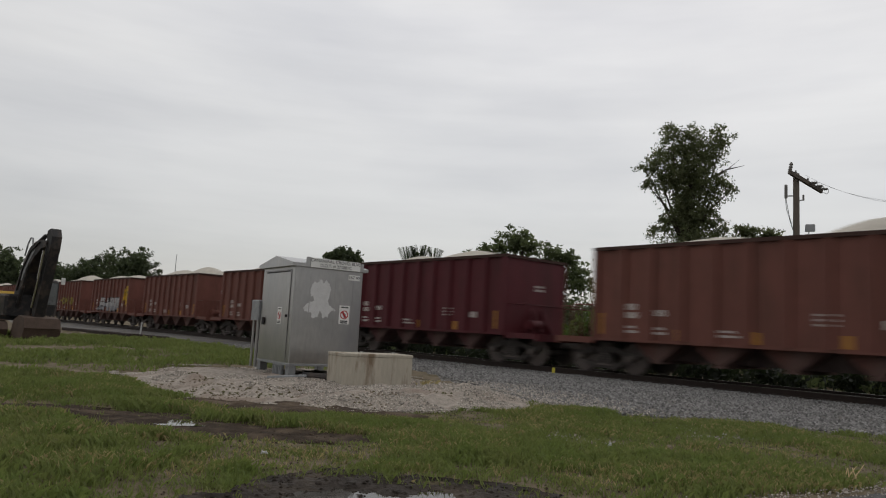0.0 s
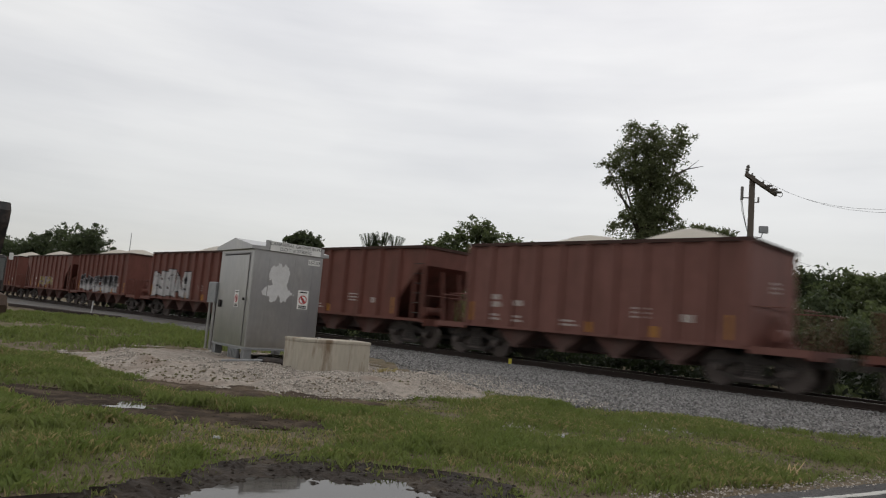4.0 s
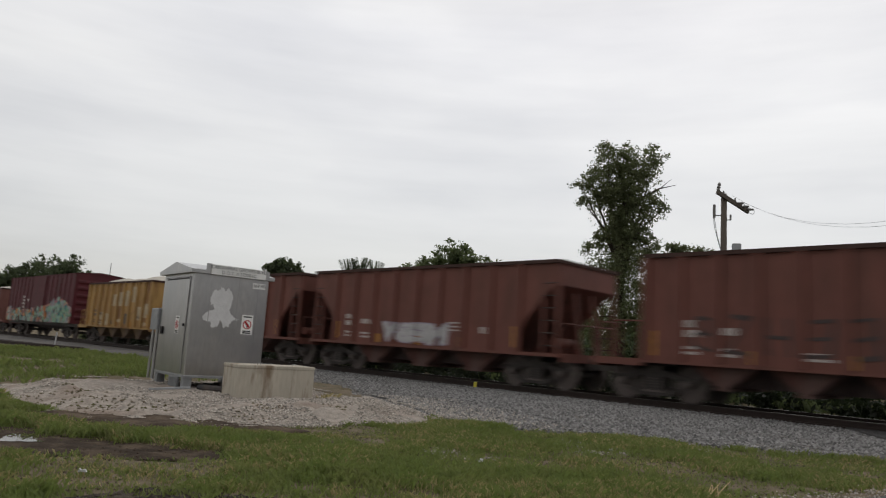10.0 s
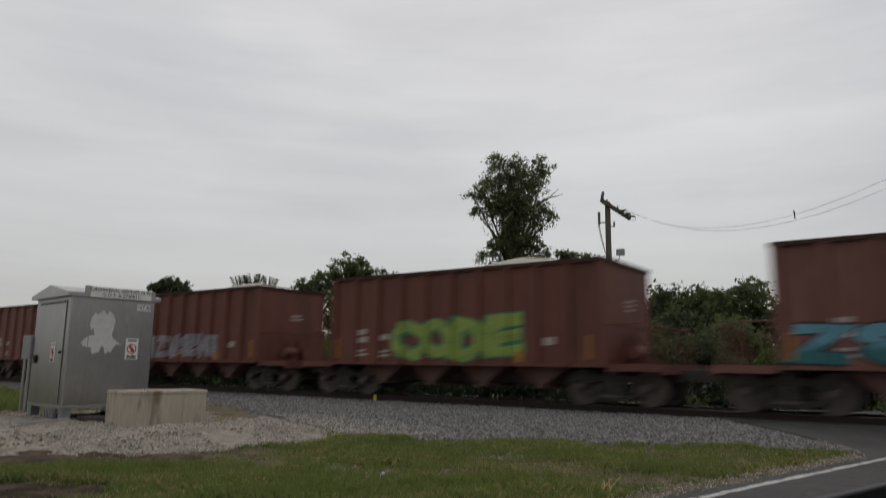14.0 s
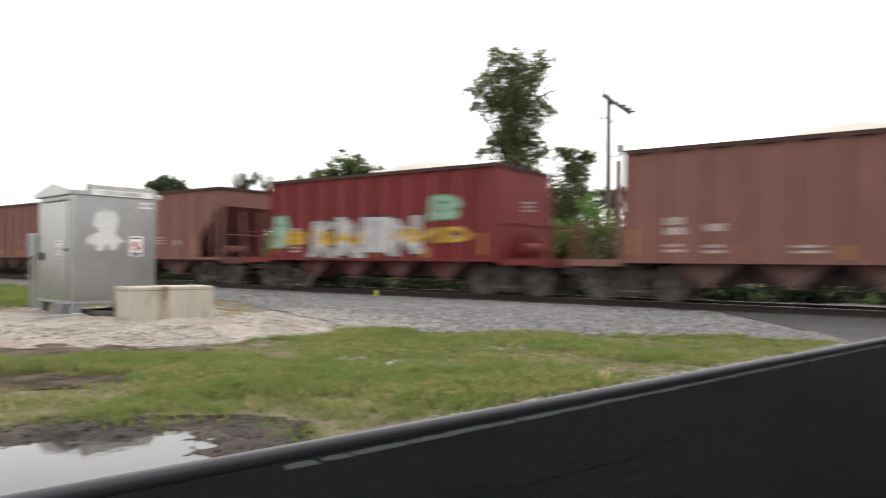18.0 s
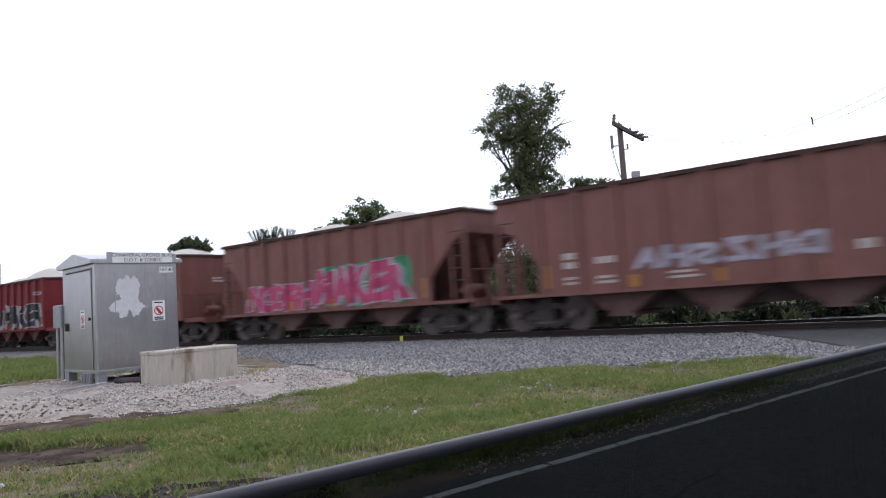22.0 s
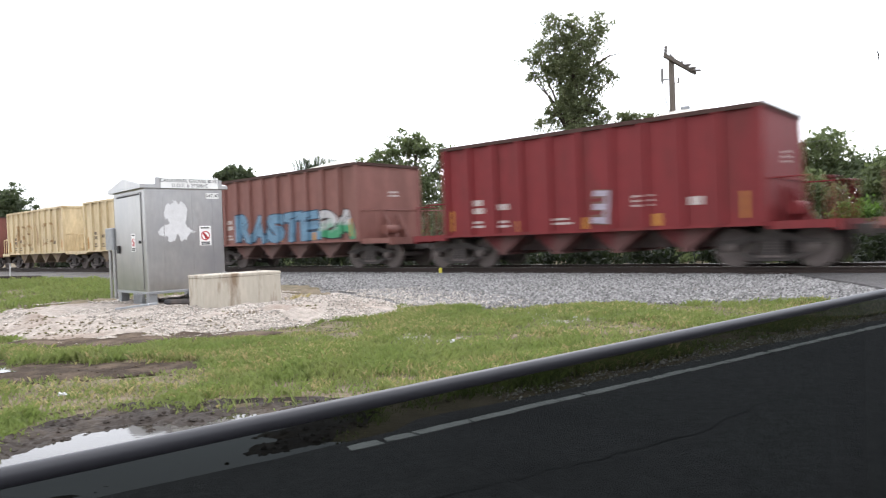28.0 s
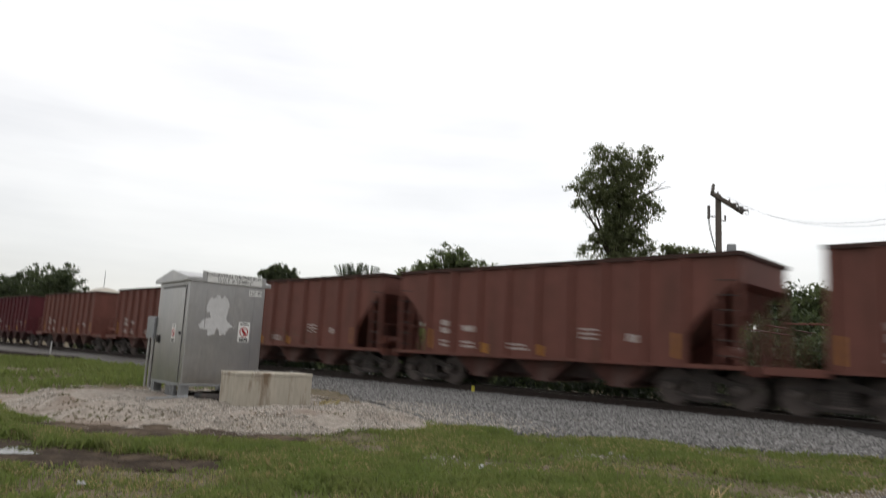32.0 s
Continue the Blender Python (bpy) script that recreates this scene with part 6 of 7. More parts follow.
part("bare_limb", Shape().cyl((0.8, 0, 11.8), (2.3, -0.4, 12.7), 0.08, 0.05, 7).cyl((2.3, -0.4, 12.7), (3.4, -0.6, 13.0), 0.05, 0.015, 6).cyl((2.4, -0.4, 12.75), (3.2, -0.3, 13.45), 0.035, 0.01, 6).mesh("bare_limb", M_BARK), big)
tree((22.4, 43.4, 0), 9.2, [((-0.8, 0, 8.6), (0.9, 0.8, 0.5)), ((0.9, 0, 8.4), (1.0, 0.8, 0.6)), ((0.1, 0, 7.4), (1.2, 1.0, 0.8)), ((0, 0, 5.5), (1.8, 1.4, 1.6)), ((-1.4, 0, 4.0), (1.8, 1.6, 2.0))], 13000, 0.12, M_LEAFTALL, 5, "thin half-bare tree beside a taller one", 0.14)
tree((10.2, 61.0, 0), 10.4, [((-0.6, 0, 9.5), (1.6, 1.5, 1.0)), ((0.6, 0, 9.0), (1.3, 1.3, 1.0)), ((-2.6, 0, 8.3), (1.4, 1.3, 0.9)), ((-4.2, 0, 7.5), (1.2, 1.2, 0.9)), ((2.6, 0, 8.6), (1.3, 1.3, 0.9)), ((4.0, 0, 8.1), (1.1, 1.2, 0.9)), ((5.0, 0, 6.3), (1.5, 1.5, 1.5)), ((0, 0, 6.0), (4.8, 2.2, 2.4)), ((1, 0, 3.0), (5.5, 2.5, 2.6))],
     24000, 0.17, M_LEAF, 7, "broad low-crowned tree beyond the track", 0.3)
tree((-8.6, 97.2, 0), 12.2, [((0, 0, 11.0), (1.6, 1.6, 1.0)), ((-1.2, 0, 10.6), (1.2, 1.2, 0.8)), ((1.4, 0, 10.4), (1.3, 1.2, 0.9)), ((0.2, 0, 9.6), (2.0, 1.8, 1.0))], 5200, 0.24, M_LEAFDARK, 11, "distant dark-crowned tree on a thin trunk", 0.2)
palm((14.7, 45.9, 0), 7.2, 1.7, 64, 12, "cabbage palm behind the railway")
palm((25.6, 43.5, 0), 6.8, 1.8, 64, 13, "cabbage palm behind the railway")
for i, x in enumerate((0.3, 1.7, 3.1)):
    palm((x, 80.5, 0), 10.0 + 0.3 * (i % 2), 2.2, 11, 20 + i, "spiky upright palm beyond the track", upright=True)
tree((1.7, 81.5, 0), 9.8, [((-1.9, 0, 8.6), (0.7, 0.8, 1.0)), ((-0.8, 0, 9.0), (0.6, 0.8, 1.2)), ((0.3, 0, 9.2), (0.6, 0.8, 1.0)), ((1.4, 0, 8.9), (0.7, 0.8, 1.2)), ((0, 0, 7.4), (2.6, 1.5, 1.4))], 1500, 0.20, M_LEAFDARK, 27, "dark feathery thicket beyond the track", 0.15)
# far trees down the line
for i, (x, y, h, w) in enumerate(((-50.0, 132.5, 13.6, 5.2), (-80.0, 144.0, 13.0, 4.6), (-72.0, 145.0, 11.0, 4.4), (-63.5, 144.0, 11.6, 4.2), (-93.0, 150.0, 12.0, 5.0), (-57.0, 150.0, 9.8, 4.0), (-104.0, 140.0, 13.0, 5.5), (-85.5, 154.0, 14.4, 5.0), (-70.0, 152.0, 11.4, 5.2), (-61.0, 148.0, 14.6, 5.5), (-77.0, 157.0, 11.8, 5.0))):
    tree((x, y, 0), h, [((0, 0, h * 0.78), (w * 0.62, w * 0.6, h * 0.2)), ((-w * 0.5, 0, h * 0.62), (w * 0.55, w * 0.5, h * 0.2)), ((w * 0.5, 0, h * 0.6), (w * 0.5, w * 0.5, h * 0.2)), ((0, 0, h * 0.4), (w, w * 0.8, h * 0.3))], 9000, 0.30, M_LEAFDARK, 40 + i, "rounded dark tree far down the line", 0.35)
# woods to the right behind the track
rng = random.Random(77)
for i in range(13):
    s, c = -19.0 + i * 3.1, 58 + rng.uniform(-3, 4)
    q, h, w = on_track(s, c), float(np.interp(s, (-13, -11, -9.5, -6, -4, -1, 1.5, 5), (8.5, 7.4, 6.0, 5.5, 5.9, 5.4, 7.5, 8.0))) + rng.uniform(-0.3, 0.4), rng.uniform(2.6, 3.4)
    tree((q.x, q.y, 0), h, [((0, 0, h * 0.8), (w * 0.7, w * 0.7, h * 0.16)), ((-w * 0.55, 0.3, h * 0.66), (w * 0.6, w * 0.6, h * 0.16)), ((w * 0.6, -0.2, h * 0.62), (w * 0.55, w * 0.6, h * 0.18)), ((0, 0, h * 0.35), (w, w * 0.8, h * 0.34))],
         8500, 0.19, M_LEAF if i % 3 else M_LEAFDARK, 60 + i, "leafy tree in a strip of woods", 0.2)
for i, (x, y, h) in enumerate(((60.6, 57.4, 9.6), (48.9, 46.2, 7.2))):
    tree((x, y, 0), h, [((0, 0, h - 0.7), (1.8, 1.6, 0.6)), ((-1.3, 0, h - 1.2), (1.0, 1.0, 0.5)), ((1.4, 0, h - 1.3), (1.1, 1.0, 0.5))], 2200, 0.17, M_LEAFDARK, 90 + i, "flat-topped pine on a thin trunk", 0.16)
# shrubs behind the far ballast shoulder
for i in range(24):
    s, c = -46 + i * 2.5, 30.5 + rng.uniform(-2.0, 2.5)
    if -6.2 < s < 1.0:
        c += 9
    q, h = on_track(s, c), rng.uniform(1.7, 3.0)
    if -17 < s < -9:
        h += 1.3
    bush((q.x, q.y, 0), [((0, 0, h * 0.6), (1.5, 1.4, h * 0.42)), ((-1.1, 0.3, h * 0.4), (1.0, 1.0, h * 0.4)), ((1.1, -0.2, h * 0.42), (1.1, 1.0, h * 0.4))], 4200, 0.13, M_LEAFLIGHT if i % 3 == 1 else M_LEAFDARK, 120 + i, "bright green shrub behind the railway")


# a thicket that closes the gaps under the crowns
for i in range(17):
    s, c = -54 + i * 2.7, 46.0 + rng.uniform(-2.0, 3.0)
    q, h = on_track(s, c), rng.uniform(3.6, 5.0)
    bush((q.x, q.y, 0), [((0, 0, h * 0.62), (1.7, 1.4, h * 0.4)), ((-1.2, 0.3, h * 0.4), (1.2, 1.1, h * 0.42)), ((1.2, -0.2, h * 0.42), (1.2, 1.1, h * 0.42))], 4200, 0.17, M_LEAFDARK if i % 2 else M_LEAF, 160 + i, "dense dark shrub in the thicket beyond the track")
# low undergrowth along the far shoulder, its leaves coloured for the shade below the cars
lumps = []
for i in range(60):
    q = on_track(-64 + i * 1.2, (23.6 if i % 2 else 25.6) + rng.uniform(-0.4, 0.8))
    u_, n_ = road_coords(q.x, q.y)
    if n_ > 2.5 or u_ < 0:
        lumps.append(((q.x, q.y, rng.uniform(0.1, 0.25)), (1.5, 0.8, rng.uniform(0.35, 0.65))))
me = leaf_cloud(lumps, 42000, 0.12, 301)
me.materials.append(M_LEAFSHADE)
tagged(part("undergrowth", me), "low undergrowth along the railway, shade painted into its leaves", "undergrowth", kind="stuff")


# ---- poles, wires and the crossing signal ----
def wire(a, b, sag, r=0.007, n=18):
    a, b = Vector(a), Vector(b)
    pts = [a.lerp(b, i / n) - Vector((0, 0, sag * 4 * (i / n) * (1 - i / n))) for i in range(n + 1)]
    side = (b - a).cross(Vector((0, 0, 1))).normalized()
    v = [p + side * (r * math.cos(k * 1.2566)) + Vector((0, 0, r * math.sin(k * 1.2566))) for p in pts for k in range(5)]
    return Shape().add(v, [(i * 5 + k, i * 5 + (k + 1) % 5, i * 5 + 5 + (k + 1) % 5, i * 5 + 5 + k) for i in range(n) for k in range(5)])


pole = holder("utility_pole", pose(22.35, 38.6, 0, 0, 0, -24))
tagged(pole, "weathered timber utility pole with two crossarms", "utility pole")
part("shaft", Shape().cyl((0, 0, -0.2), (0, 0, 11.35), 0.21, 0.165, 14).mesh("shaft", M_WOOD, True), pole)
arm = part("crossarm", Shape().box(-1.2, 1.8, -0.22, -0.08, -0.11, 0.10).mesh("crossarm", M_WOOD), pole, pose(0.2, 0, 10.95, 0, 14, 48))
part("crossarm", Shape().box(-0.7, 1.5, 0.08, 0.22, -0.10, 0.10).mesh("crossarm", M_WOOD), pole, pose(0.2, 0, 11.2, 0, 14, 48))
ins = Shape().lathe([(0, 0.03), (0.04, 0.06), (0.12, 0.06), (0.16, 0.09), (0.2, 0.05), (0.28, 0.04)], "z", 10).mesh("insulator", M_GLASSINS)
for x in (-1.1, -0.6, 0.5, 1.1, 1.7):
    part("insulator", ins, arm, pose(x, -0.1, 0.07))
part("end_insulator", Shape().lathe([(0, 0.05), (0.08, 0.11), (0.16, 0.07), (0.24, 0.12), (0.34, 0.07), (0.42, 0.11), (0.55, 0.05)], "z", 10).mesh("end_insulator", M_GLASSINS), arm, pose(-1.12, -0.14, 0.09))
for x in (0.75, 1.25, 1.72):
    st_ = part("strain_insulator", Shape().lathe([(0, 0.03), (0.06, 0.08), (0.12, 0.05), (0.18, 0.09), (0.24, 0.05), (0.30, 0.09), (0.36, 0.03)], "y", 10).mesh("strain_insulator", M_GLASSINS), arm, pose(x, -0.58, 0.06, 0, 0, 20))
    part("jumper", Shape().tube([(0.05, 0.0, 0.0), (0.12, -0.02, -0.16), (0.22, 0.1, -0.22), (0.26, 0.3, -0.1)], 0.014, 5).mesh("jumper", M_WIRE), st_)
part("cutout", Shape().bevel_box(-0.62, -0.46, -0.12, 0.04, 9.9, 10.7, 0.03).box(-0.5, -0.1, -0.06, 0.0, 10.0, 10.06).mesh("cutout", M_GLASSINS), pole)
part("cutout", Shape().box(0.10, 0.36, -0.04, 0.02, 9.75, 9.8).bevel_box(0.32, 0.42, -0.06, 0.04, 9.75, 10.1, 0.02).mesh("cutout", M_GLASSINS), pole)
part("drop_wire", Shape().tube([(-0.54, -0.04, 9.9), (-0.4, -0.05, 9.0), (-0.14, -0.15, 7.8), (-0.12, -0.15, 5.0)], 0.02, 5).tube([(-0.6, -0.04, 10.0), (-0.5, -0.05, 9.2), (-0.2, -0.16, 8.0)], 0.015, 5).mesh("drop_wire", M_WIRE), pole)
fl = part("flood_lamp", Shape().bevel_box(0.45, 0.95, -0.2, 0.1, 7.95, 8.35, 0.04).mesh("flood_lamp", M_ALUDARK), pole)
part("lamp_arm", Shape().tube([(0.1, 0, 7.6), (0.6, -0.05, 7.7), (0.65, -0.05, 7.95)], 0.03, 6).mesh("lamp_arm", M_ALUDARK), fl)
stub = holder("stub_pole", pose(24.0, 40.4, 0))
tagged(stub, "short timber pole beside the taller one", "utility pole")
part("shaft", Shape().cyl((0, 0, -0.2), (0, 0, 7.7), 0.14, 0.11, 10).mesh("shaft", M_WOOD, True), stub)
for i, (a, b, sg_) in enumerate((((23.6, 38.8, 11.05), (20.5, 8.0, 10.2), 3.3), ((22.9, 38.7, 11.35), (21.5, 8.4, 10.4), 3.75), ((24.0, 40.4, 7.5), (27.5, 16.0, 8.6), 2.9))):
    w_ = tagged(part("overhead_wire", wire(a, b, sg_).mesh("overhead_wire", M_WIRE)), "thin overhead wire slung from a timber pole", "wire", "overhead wires")
spacer = tagged(part("wire_marker", Shape().box(-0.16, 0.16, -0.02, 0.02, -0.03, 0.03).cyl((0.1, 0, 0), (0.16, 0, -0.25), 0.03, 0.02, 6).mesh("wire_marker", M_EXDARK), None, pose(22.0, 23.0, 7.43, 0, 0, 40)), "small dark clamp on an overhead wire", "clamp")
part("ball", Shape().lathe([(7.0, 0.05), (7.1, 0.5), (7.5, 0.62), (7.9, 0.5), (8.0, 0.05)], "z", 12).mesh("ball", M_LEAFDARK), tagged(part("tall_mast", Shape().cyl((0, 0, 0), (0, 0, 8.9), 0.12, 0.08, 8).mesh("tall_mast", M_ALUDARK), None, pose(59.15, 52.7, 0)), "thin grey mast with a dark round growth", "mast"))
hse = holder("far_house", pose(68.0, 60.0, 0, 0, 0, -22))
tagged(hse, "low house with a grey-blue roof behind trees", "house")
part("wall", Shape().box(-3.0, 3.0, 0, 5, 0, 2.9).mesh("wall", M_SIGN), hse)
part("roof", Shape().prism([(-3.4, 2.9), (0, 4.9), (3.4, 2.9)], -0.4, 5.4).mesh("roof", M_ROOF), hse)
mast = tagged(part("far_mast", Shape().cyl((0, 0, 0), (0, 0, 14.6), 0.14, 0.06, 8).mesh("far_mast", M_ALUDARK), None, pose(-50.0, 155.8, 0)), "thin metal mast far down the line", "mast")

sig = holder("crossing_signal", pose(20.35, 16.2, 0, 0, 0, -50))
tagged(sig, "railway crossing signal with crossbuck and dark red lamps", "crossing signal")
part("mast", Shape().cyl((0, 0, -0.1), (0, 0, 5.75), 0.075, 0.075, 12).mesh("mast", M_ALU, True), sig)
part("base", Shape().bevel_box(-0.25, 0.25, -0.25, 0.25, -0.05, 0.35, 0.04).mesh("base", M_ALUDARK), sig)
part("bell", Shape().lathe([(5.75, 0.06), (5.8, 0.16), (6.1, 0.17), (6.25, 0.10), (6.3, 0.03)], "z", 14).mesh("bell", M_EXDARK), sig)
for r_ in (45, -45):
    part("crossbuck_blade", Shape().bevel_box(-0.72, 0.72, -0.03, -0.01 if r_ > 0 else -0.02, -0.12, 0.12, 0.004).mesh("crossbuck_blade", M_SIGN), sig, pose(0, -0.09 if r_ > 0 else -0.12, 5.35, 0, r_, 0))
part("lamp_arm", Shape().cyl((-0.6, -0.06, 3.35), (0.6, -0.06, 3.35), 0.04).mesh("lamp_arm", M_ALU), sig)
for x, m_ in ((-0.54, M_REDOFF), (0.54, M_REDOFF)):
    lp = part("lamp", Shape().cyl((x, -0.14, 3.3), (x, -0.08, 3.3), 0.39, n=28).cyl((x, -0.30, 3.3), (x, -0.14, 3.3), 0.17, 0.17, 20).mesh("lamp", M_EXDARK), sig)
    part("lens", Shape().cyl((x, -0.32, 3.3), (x, -0.301, 3.3), 0.2, n=20).mesh("lens", m_), lp)
part("gate_gear", Shape().bevel_box(-0.72, 0.42, -0.35, 0.2, 1.15, 1.85, 0.10).cyl((-0.35, -0.42, 1.75), (-0.35, 0.1, 1.75), 0.36, n=20).mesh("gate_gear", M_ALU), sig)

# ---- excavator ----
ex = holder("excavator", pose(-13.6, 27.2, 0, 0, 0, -43) @ Matrix.Scale(0.75, 4))
tagged(ex, "muddy yellow tracked excavator with its bucket on the ground", "excavator")
part("front_frame", Shape().bevel_box(-3.0, -1.6, -1.0, 0.32, 1.1, 2.2, 0.12).mesh("front_frame", M_EXDARK), ex)
part("house", Shape().bevel_box(-5.2, -3.02, -1.35, 0.28, 1.15, 2.35, 0.15).bevel_box(-5.2, -3.0, 0.30, 1.3, 1.15, 2.30, 0.15).mesh("house", M_EXYELLOW), ex)
cab = part("cab", Shape().bevel_box(-2.95, -1.35, 0.36, 1.42, 1.2, 3.05, 0.12).mesh("cab", M_EXDARK), ex)
part("cab_window", Shape().box(-1.352, -1.335, 0.48, 1.30, 1.75, 2.9).mesh("cab_window", M_CABPANE), cab)
part("cab_window", Shape().box(-2.8, -1.5, 1.418, 1.432, 1.75, 2.9).mesh("cab_window", M_CABPANE), cab)
part("cab_mirror", Shape().bevel_box(-1.30, -1.24, 1.42, 1.62, 2.85, 3.2, 0.02).mesh("cab_mirror", M_SIGN), cab)
part("counterweight", Shape().bevel_box(-5.9, -5.2, -1.35, 1.35, 1.1, 2.2, 0.25).mesh("counterweight", M_EXYELLOW), ex)
part("turntable", Shape().cyl((-3.1, 0, 0.85), (-3.1, 0, 1.15), 0.9, n=24).mesh("turntable", M_EXDARK), ex)
for y in (-1.25, 1.25):
    tr_ = part("track", Shape().prism([(-5.1, 0.42), (-4.9, 0.08), (-4.5, 0.0), (-1.5, 0.0), (-1.1, 0.08), (-0.9, 0.42), (-1.1, 0.76), (-1.5, 0.85), (-4.5, 0.85), (-4.9, 0.76)], y - 0.3, y + 0.3).mesh("track", M_BUCKET), ex)
    for k in range(13):
        part("track_shoe", Shape().box(-4.6 + k * 0.26, -4.4 + k * 0.26, y - 0.31, y + 0.31, 0.85, 0.90).mesh("track_shoe", M_BUCKET), tr_)
part("boom", Shape().prism([(-2.75, 1.45), (-2.2, 1.25), (-1.75, 2.2), (-1.3, 3.3), (-0.7, 4.0), (0.2, 4.5), (0.75, 4.6), (0.85, 4.85), (0.3, 4.95), (-0.5, 4.9), (-1.2, 4.6), (-1.8, 3.9), (-2.4, 2.7)], -0.32, 0.32).mesh("boom", M_EXDARK), ex)
part("boom_plate", Shape().prism([(-2.1, 3.0), (-1.6, 3.8), (-1.05, 4.4), (-0.4, 4.7), (-0.5, 4.45), (-1.2, 3.75), (-1.75, 2.9)], -0.328, -0.322).mesh("boom_plate", M_ALUDARK), ex)
part("stick", Shape().prism([(0.6, 5.4), (1.0, 5.5), (1.2, 5.1), (1.15, 4.5), (0.75, 3.1), (0.22, 1.15), (-0.12, 1.05), (-0.15, 1.35), (0.2, 2.9), (0.6, 4.4)], -0.24, 0.24).mesh("stick", M_EXDARK), ex)
for y in (-0.42, 0.42):
    part("boom_cylinder", Shape().cyl((-1.75, y, 1.35), (-1.2, y, 2.6), 0.10).cyl((-1.2, y, 2.6), (-0.75, y, 3.75), 0.06).mesh("boom_cylinder", M_EXDARK), ex)
part("stick_cylinder", Shape().cyl((-1.1, 0, 4.85), (-0.2, 0, 5.2), 0.11).cyl((-0.2, 0, 5.2), (0.7, 0, 5.4), 0.06).mesh("stick_cylinder", M_EXDARK), ex)
part("bucket_cylinder", Shape().cyl((0.65, -0.3, 4.4), (0.35, -0.3, 3.0), 0.09).cyl((0.35, -0.3, 3.0), (-0.1, -0.3, 1.55), 0.06).mesh("bucket_cylinder", M_CHROME), ex)
part("hose", Shape().tube([(-1.6, -0.36, 4.2), (-1.3, -0.38, 4.8), (-1.0, -0.38, 5.1), (-0.75, -0.38, 5.05), (-0.7, -0.36, 4.7)], 0.04, 6).mesh("hose", M_ALUDARK), ex)
for k, pts_ in enumerate((((-2.3, 0.34, 2.6), (-1.9, 0.36, 3.6), (-1.2, 0.36, 4.5), (-0.3, 0.36, 5.15), (0.5, 0.30, 5.2)), ((-2.2, -0.35, 2.4), (-1.7, -0.36, 3.5), (-0.9, -0.36, 4.4), (0.1, -0.36, 4.85)), ((0.75, -0.27, 4.9), (0.9, -0.3, 4.2), (0.55, -0.3, 3.3), (0.45, -0.3, 2.6)))):
    part("hose", Shape().tube(pts_, 0.035, 6).mesh("hose", M_EXDARK), ex)
part("linkage", Shape().prism([(-0.35, 1.55), (0.0, 1.65), (0.25, 1.0), (0.0, 0.9)], -0.2, 0.2).mesh("linkage", M_EXDARK), ex)
bk = part("bucket", Shape().prism([(-0.75, 0.90), (-0.1, 1.15), (0.55, 1.05), (0.72, 0.55), (0.55, 0.10), (0.1, 0.0), (-0.6, 0.02), (-0.95, 0.3)], -0.82, 0.82).mesh("bucket", M_BUCKET), ex)
part("bucket_lip", Shape().prism([(0.56, 1.0), (0.66, 1.0), (0.80, 0.55), (0.70, 0.55)], -0.84, 0.84).mesh("bucket_lip", M_BUCKET), bk)
for k in range(5):
    part("tooth", Shape().prism([(-0.95, 0.3), (-1.2, 0.06), (-1.1, 0.02), (-0.8, 0.15)], -0.76 + k * 0.35, -0.64 + k * 0.35).mesh("tooth", M_BUCKET), bk)

# ---- loose things on the ground ----
for i, (a, b) in enumerate((((-19.8, 42.6), (-15.0, 38.6)), ((-15.2, 38.2), (-11.3, 35.2)), ((-17.0, 39.4), (-13.6, 36.6)))):
    d = Vector((b[0] - a[0], b[1] - a[1], 0))
    tagged(part("old_rail", Shape().bevel_box(0, d.length, -0.07, 0.07, -0.02, 0.14, 0.02).mesh("old_rail", M_RAIL), None, pose(a[0], a[1], 0, 0, 0, math.degrees(math.atan2(d.y, d.x)))), "dark old rail lying in the grass", "rail", "old rails in the grass")
for x, y in ((-14.0, 38.9),):
    tagged(part("survey_stake", Shape().box(-0.035, 0.035, -0.02, 0.02, -0.1, 0.72).mesh("survey_stake", M_LITTER), None, pose(x, y, 0, 4, 3, 20)), "pale wooden survey stake in the grass", "stake")
tagged(part("plank", Shape().bevel_box(-0.4, 0.4, -0.09, 0.09, 0, 0.035, 0.01).mesh("plank", M_ALUDARK), None, pose(-1.85, 11.95, 0.23, 0, -6, -40)), "weathered grey board on the gravel mound", "board")
for i, (x, y, k) in enumerate(((2.59, 9.68, 0.9), (2.28, 7.5, 0.7), (3.14, 6.47, 0.45), (0.61, 8.07, 0.7), (-1.1, 6.25, 0.6), (3.35, 11.2, 0.7), (-0.5, 7.4, 0.5), (4.2, 8.9, 0.6), (5.4, 9.2, 0.6), (1.3, 6.5, 0.4))):
    s_ = Shape().prism([(-0.07, 0.0), (-0.03, 0.05), (0.02, 0.03), (0.06, 0.06), (0.08, 0.0)], -0.04, 0.04)
    tagged(part("litter", s_.mesh("litter", M_LITTER), None, pose(x, y, ground_height(x, y) + 0.03, 0, 0, i * 47) @ Matrix.Scale(k * 0.7, 4)), "scrap of white litter in the grass", "litter", "scraps of litter")
tagged(part("marker_post", Shape().bevel_box(-0.06, 0.06, -0.02, 0.02, -0.1, 0.17, 0.01).mesh("marker_post", M_YELLOWTAG), None, pose(4.98, 22.55, 0, 0, 0, AZ)), "small yellow marker beside the rail", "marker")
rd = holder("reed_bundle", pose(4.0, 6.1, 0.02))
tagged(rd, "bundle of dry broken reeds in the verge", "dry reeds")
rng = random.Random(5)
